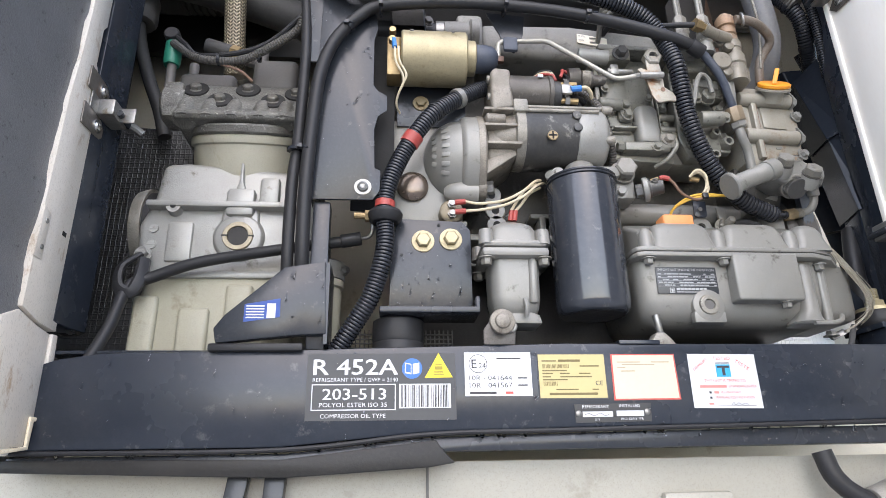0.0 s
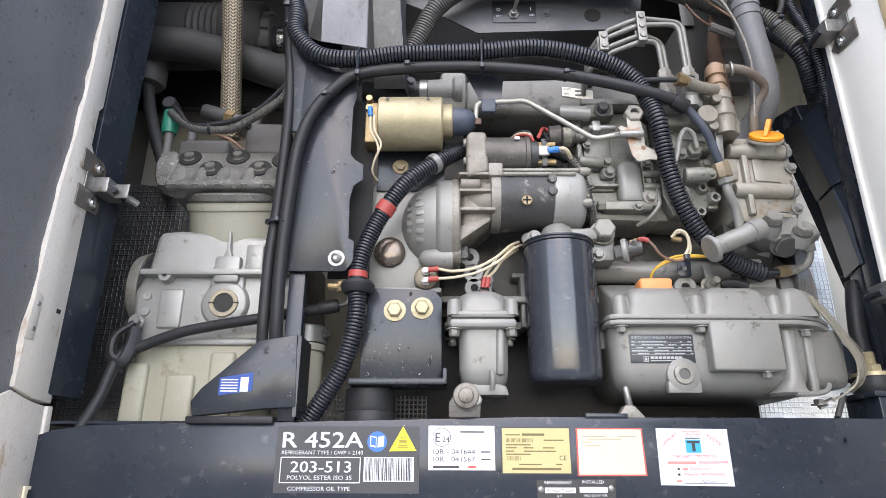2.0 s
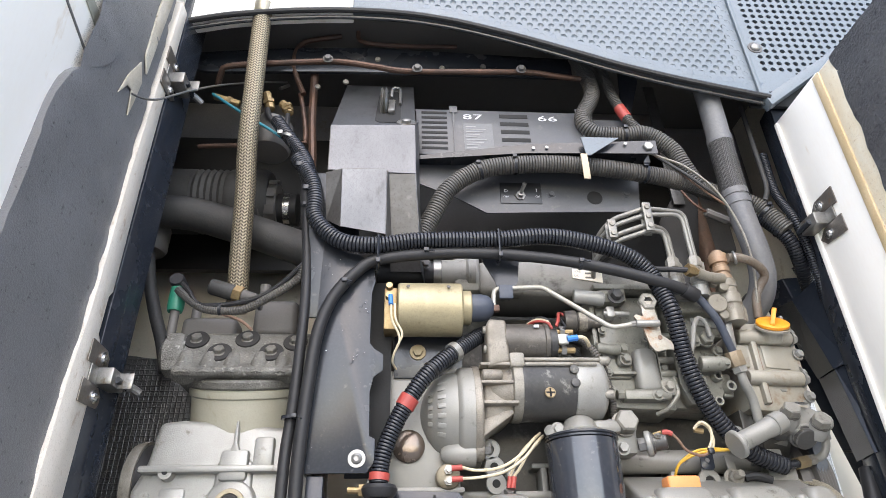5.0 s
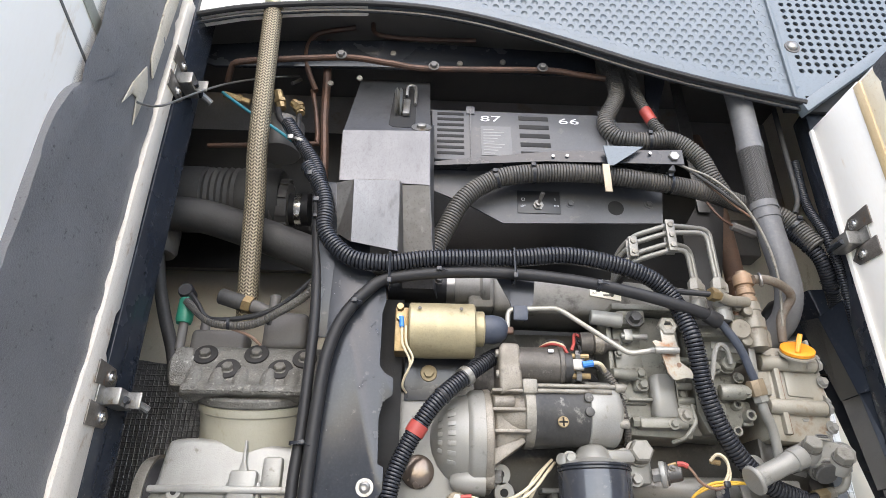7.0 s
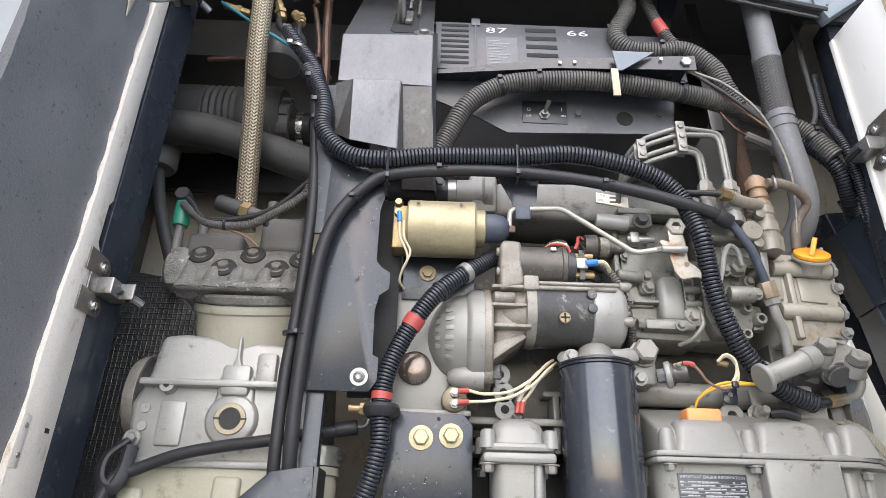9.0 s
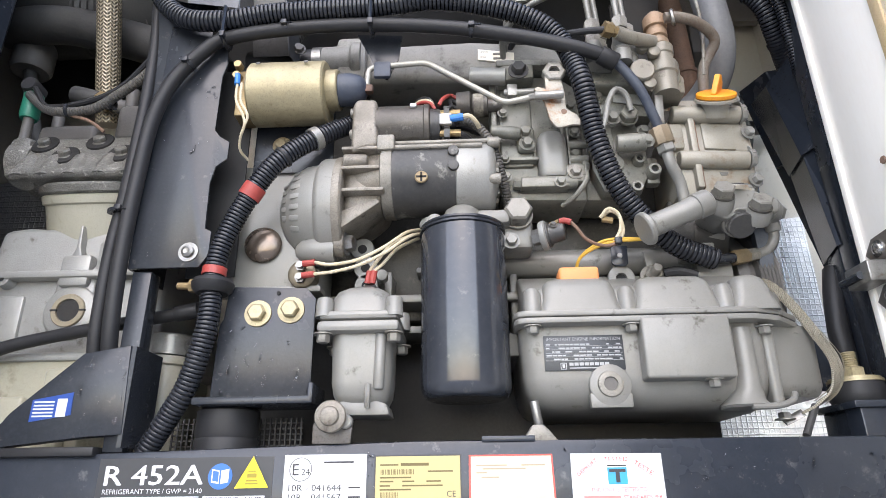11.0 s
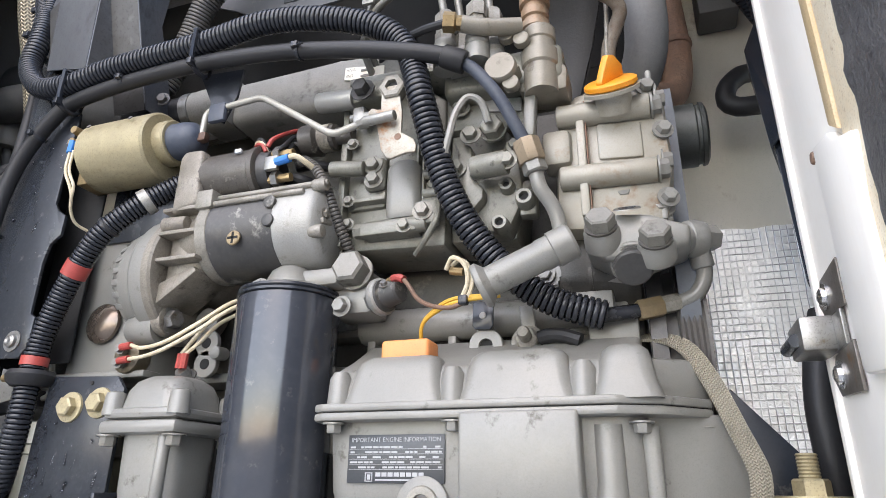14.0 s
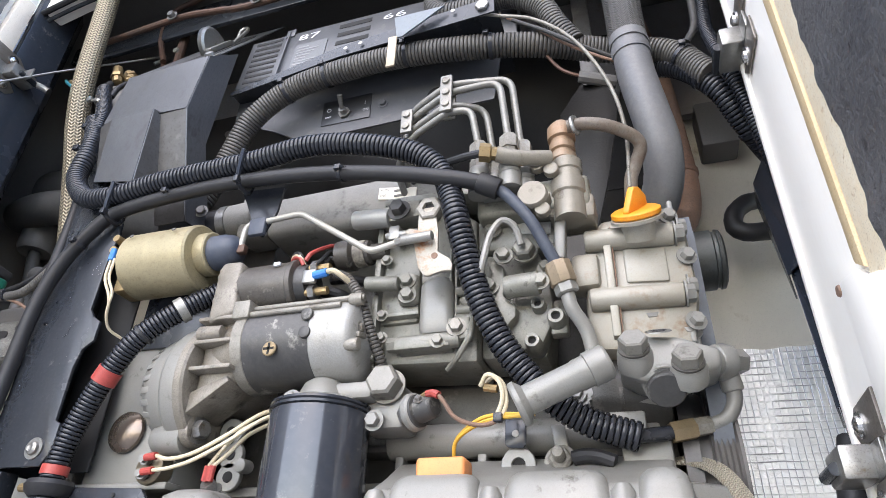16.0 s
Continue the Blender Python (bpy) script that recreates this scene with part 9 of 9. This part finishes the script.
while x < 0.31:
    box(b, (x, YB - 0.0013, 1.7885), (x + 0.0008, YB - 0.0009, 1.7945))
    if x < 0.29:
        box(b, (x, YB - 0.0013, 1.7615), (x + 0.0008, YB - 0.0009, 1.768))
    x += rs.choice((0.0016, 0.0022))
for x0, x1, z in ((0.267, 0.29, 1.799), (0.293, 0.328, 1.7985), (0.327, 0.358, 1.791), (0.267, 0.306, 1.784), (0.267, 0.284, 1.7795), (0.295, 0.31, 1.7795), (0.325, 0.343, 1.7795), (0.267, 0.28, 1.7745), (0.295, 0.345, 1.7745), (0.267, 0.306, 1.77), (0.287, 0.322, 1.755), (0.344, 0.354, 1.755), (0.276, 0.352, 1.7475)):
    box(b, (x0, YB - 0.0013, z), (x1, YB - 0.0009, z + (0.0035 if z in (1.7985, 1.7475) else 0.0018)))
part("print_bars", b, surface("brown_print", (0.16, 0.12, 0.04), 0.5, bump=0), la3)
lettering("lettering", "CE", 0.35, YB - 0.0012, 1.762, 0.007, ink_black, la3)
la4 = thing("description_label", (0.43, YB, 1.74), "cream label with red border", "label")
part("border", prism(B(), [(0.378, 1.8105), (0.482, 1.8105), (0.484, 1.7395), (0.377, 1.739)], YB - 0.0006, YB), ink_red, la4)
part("sheet", prism(B(), [(0.3805, 1.8085), (0.48, 1.8085), (0.4815, 1.7418), (0.3795, 1.7412)], YB - 0.0009, YB - 0.0006), cream_paper, la4)
b = B()
for x0, x1, z in ((0.387, 0.425, 1.797), (0.443, 0.472, 1.797), (0.395, 0.448, 1.793), (0.387, 0.4, 1.7885), (0.393, 0.415, 1.783)):
    box(b, (x0, YB - 0.0012, z), (x1, YB - 0.0009, z + 0.0016))
part("print_bars", b, surface("faint_print", (0.4, 0.33, 0.22), 0.5, bump=0), la4)
la5 = thing("test_label", (0.56, YB, 1.725), "white test label with red print and blue mark", "label")
part("sheet", prism(B(), [(0.504, 1.8105), (0.6155, 1.8095), (0.616, 1.725), (0.5035, 1.7265)], YB - 0.0006, YB, "y"), paper, la5)
YL = YB - 0.001
lettering("lettering", "GEPRÜFT", 0.512, YL, 1.783, 0.0055, ink_red, la5, 0.031, 36)
lettering("lettering", "TESTED", 0.545, YL, 1.8005, 0.0055, ink_red, la5, 0.029)
lettering("lettering", "TESTE", 0.58, YL, 1.798, 0.0055, ink_red, la5, 0.026, -34)
lettering("lettering", "THIS UNIT IS TESTED TO", 0.526, YL, 1.7655, 0.0048, ink_red, la5, 0.068)
b = B()
lettering("lettering", "STANDARDS PER", 0.565, YL, 1.757, 0.0046, ink_red, la5, 0.046)
lettering("lettering", "TECHNOLOGY", 0.549, YL, 1.748, 0.0042, ink_red, la5, 0.034)
lettering("lettering", "MANUAL TEST METHODS", 0.54, YL, 1.74, 0.0042, ink_red, la5, 0.064)
for x0, x1, z, h in ((0.517, 0.561, 1.757, 0.004), (0.539, 0.547, 1.748, 0.0035), (0.528, 0.536, 1.731, 0.003)):
    box(b, (x0, YL - 0.0003, z), (x1, YL, z + h))
part("print_bars", b, surface("pale_red_print", (0.62, 0.25, 0.22), 0.5, bump=0), la5)
b = B()
box(b, (0.54, YL - 0.0003, 1.729), (0.605, YL, 1.7295)), box(b, (0.531, YL - 0.0003, 1.748), (0.5345, YL, 1.7515)), box(b, (0.531, YL - 0.0003, 1.74), (0.5345, YL, 1.7435)), box(b, (0.548, YL - 0.0003, 1.795), (0.571, YL, 1.7965))
part("lines", b, ink_black, la5)
part("blue_mark", flat(0.548, 1.774, 0.5715, 1.7935, YL, 0.0003), surface("light_blue_print", (0.02, 0.35, 0.65), 0.4, bump=0), la5)
b = B()
box(b, (0.55, YL - 0.0006, 1.788), (0.57, YL - 0.0003, 1.7915)), box(b, (0.5575, YL - 0.0006, 1.776), (0.5625, YL - 0.0003, 1.788))
part("mark_bars", b, ink_black, la5)
part("scribble", tube(B(), [(0.565, YL, 1.7305), (0.568, YL, 1.7345), (0.571, YL, 1.7305), (0.576, YL, 1.734), (0.581, YL, 1.731), (0.587, YL, 1.733), (0.592, YL, 1.731)], 0.0004, 5, 0.001), ink_black, la5)
la6 = thing("charge_plate", (0.37, YB, 1.71), "black riveted refrigerant charge plate", "plate")
part("plate", prism(B(), [(0.313, 1.7335), (0.434, 1.735), (0.4325, 1.7075), (0.3135, 1.706)], YB - 0.001, YB), surface("black_plate", (0.02, 0.02, 0.022), 0.4, bump=0), la6)
YP = YB - 0.0014
lettering("lettering", "REFRIGERANT", 0.325, YP, 1.7275, 0.0045, ink_white, la6, 0.042)
lettering("lettering", "INSTALLED", 0.383, YP, 1.7285, 0.0045, ink_white, la6, 0.033)
lettering("lettering", "QTY", 0.343, YP, 1.7085, 0.0035, ink_white, la6)
lettering("lettering", "MO DAY YR", 0.384, YP, 1.7095, 0.0035, ink_white, la6, 0.036)
part("field", flat(0.325, 1.7145, 0.372, 1.7225, YB - 0.001, 0.0004), paper, la6)
part("field", flat(0.378, 1.7155, 0.421, 1.7235, YB - 0.001, 0.0004), paper, la6)
part("scribble", tube(B(), [(0.328, YP - 0.0003, 1.718), (0.335, YP - 0.0003, 1.7195), (0.343, YP - 0.0003, 1.7165), (0.352, YP - 0.0003, 1.72), (0.36, YP - 0.0003, 1.7165), (0.368, YP - 0.0003, 1.719)], 0.0004, 5, 0.001), ink_black, la6)
for x, z in ((0.319, 1.7195), (0.427, 1.7215)):
    b = B()
    lathe(b, (x, YB - 0.001, z), (0, -1, 0), [(0, 0.0048), (0.001, 0.0045), (0.002, 0.0025)], 16)
    part("rivet", b, zinc, la6)

# ---- wet drops ----
water = bpy.data.materials.new("water")
water.use_nodes = True
wb = water.node_tree.nodes["Principled BSDF"]
wb.inputs["Transmission Weight"].default_value, wb.inputs["Roughness"].default_value, wb.inputs["IOR"].default_value = 1.0, 0.02, 1.33
wb.inputs["Base Color"].default_value = (0.9, 0.92, 0.95, 1)


def drops(name, label, y, fields, seed):
    """Scattered drops and short runs on an upright face that looks towards -y."""
    r_, b = random.Random(seed), B()
    for x0, z0, x1, z1, count in fields:
        for _ in range(count):
            x, z, r = r_.uniform(x0, x1), r_.uniform(z0, z1), r_.choice((0.0011, 0.0014, 0.0018, 0.0024, 0.003))
            lathe(b, (x, y, z), (0, -1, 0), [(-0.0002, r), (r * 0.3, r * 0.9), (r * 0.55, r * 0.5), (r * 0.6, r * 0.1)], 8)
            if r_.random() < 0.3:
                n = r_.randint(2, 4)
                for k in range(n):
                    q = r * (0.75 - 0.12 * k)
                    lathe(b, (x + 0.0006 * k, y, z + r * 1.1 * (k + 1)), (0, -1, 0), [(-0.0002, q), (q * 0.3, q * 0.9), (q * 0.5, q * 0.2)], 6)
    return solo(name, b, water, label, "water drops", kind="stuff")


drops("water_drops", "clear water drops on the black bracket plate", 0.984, [(-0.1, 2.08, -0.005, 2.47, 46)], 2)
drops("water_drops", "clear water drops on the dark cross beam", 0.984, [(-0.44, 1.69, -0.1, 1.81, 26), (-0.08, 1.7, 0.14, 1.815, 20), (0.25, 1.7, 0.262, 1.815, 16), (0.37, 1.7, 0.5, 1.74, 14), (0.485, 1.72, 0.505, 1.82, 10), (0.62, 1.71, 0.93, 1.82, 34), (-0.4, 1.678, 0.9, 1.69, 24)], 5)
drops("water_drops", "clear water drops on the mount plate", 1.008, [(0.04, 1.9, 0.16, 1.99, 30), (0.03, 1.885, 0.166, 1.9, 18)], 8)
drops("water_drops", "clear water drops on the corner gusset", 0.972, [(-0.13, 1.845, -0.07, 1.94, 12)], 9)

# hanging drops along the lower edges
r_, b = random.Random(11), B()
for _ in range(40):
    x = r_.uniform(-0.45, 0.92)
    z = 1.672 if x < -0.13 else (1.672 + (x + 0.13) * 0.09 if x < 0.09 else 1.692 + (x - 0.09) * 0.015)
    r = r_.choice((0.002, 0.0026, 0.0034))
    lathe(b, (x, 0.982, z - 0.002), (0, 0, -1), [(-0.001, r), (r * 0.7, r * 0.95), (r * 1.4, r * 0.6), (r * 1.7, r * 0.1)], 8)
solo("water_drops", b, water, "clear water drops hanging from the rubber lip", "water drops", kind="stuff")

# ---- below the beam ----
air = thing("air_coupling", (0.8, 1.0, 1.6), "red and grey air coupling with a black hose", "coupling")
part("red_body", rod(B(), (0.835, 0.985, 1.635), (0.89, 0.985, 1.655), 0.018, 16, 0.004), surface("faded_red_paint", (0.4, 0.09, 0.06), 0.5), air, "faded red coupling body")
part("grey_body", rod(B(), (0.76, 0.98, 1.585), (0.83, 0.98, 1.61), 0.022, 16, 0.004), dirty_alu, air)
part("hose", tube(B(), [(0.7, 0.99, 1.66), (0.71, 0.985, 1.62), (0.745, 0.98, 1.59), (0.8, 0.98, 1.575), (0.88, 0.98, 1.57)], 0.015, 12), rubber, air)
vb = thing("vent_box", (0.5, 1.02, 1.58), "cream vent cover on the lower panel", "vent cover")
part("cover", box(B(), (0.45, 1.012, 1.55), (0.56, 1.032, 1.605), 0.006), cream_wall, vb)

# bottom sling of mesh under the mounts
mesh_b = B()
for i in range(26):
    box(mesh_b, (-0.05 + i * 0.0075, 1.08, 1.8), (-0.048 + i * 0.0075, 1.083, 1.87))
for i in range(9):
    box(mesh_b, (-0.05, 1.083, 1.8 + i * 0.0078), (0.14, 1.086, 1.802 + i * 0.0078))
solo("radiator_mesh", mesh_b, dusty_rubber, "fine grey radiator mesh behind the mount", "mesh", kind="stuff")
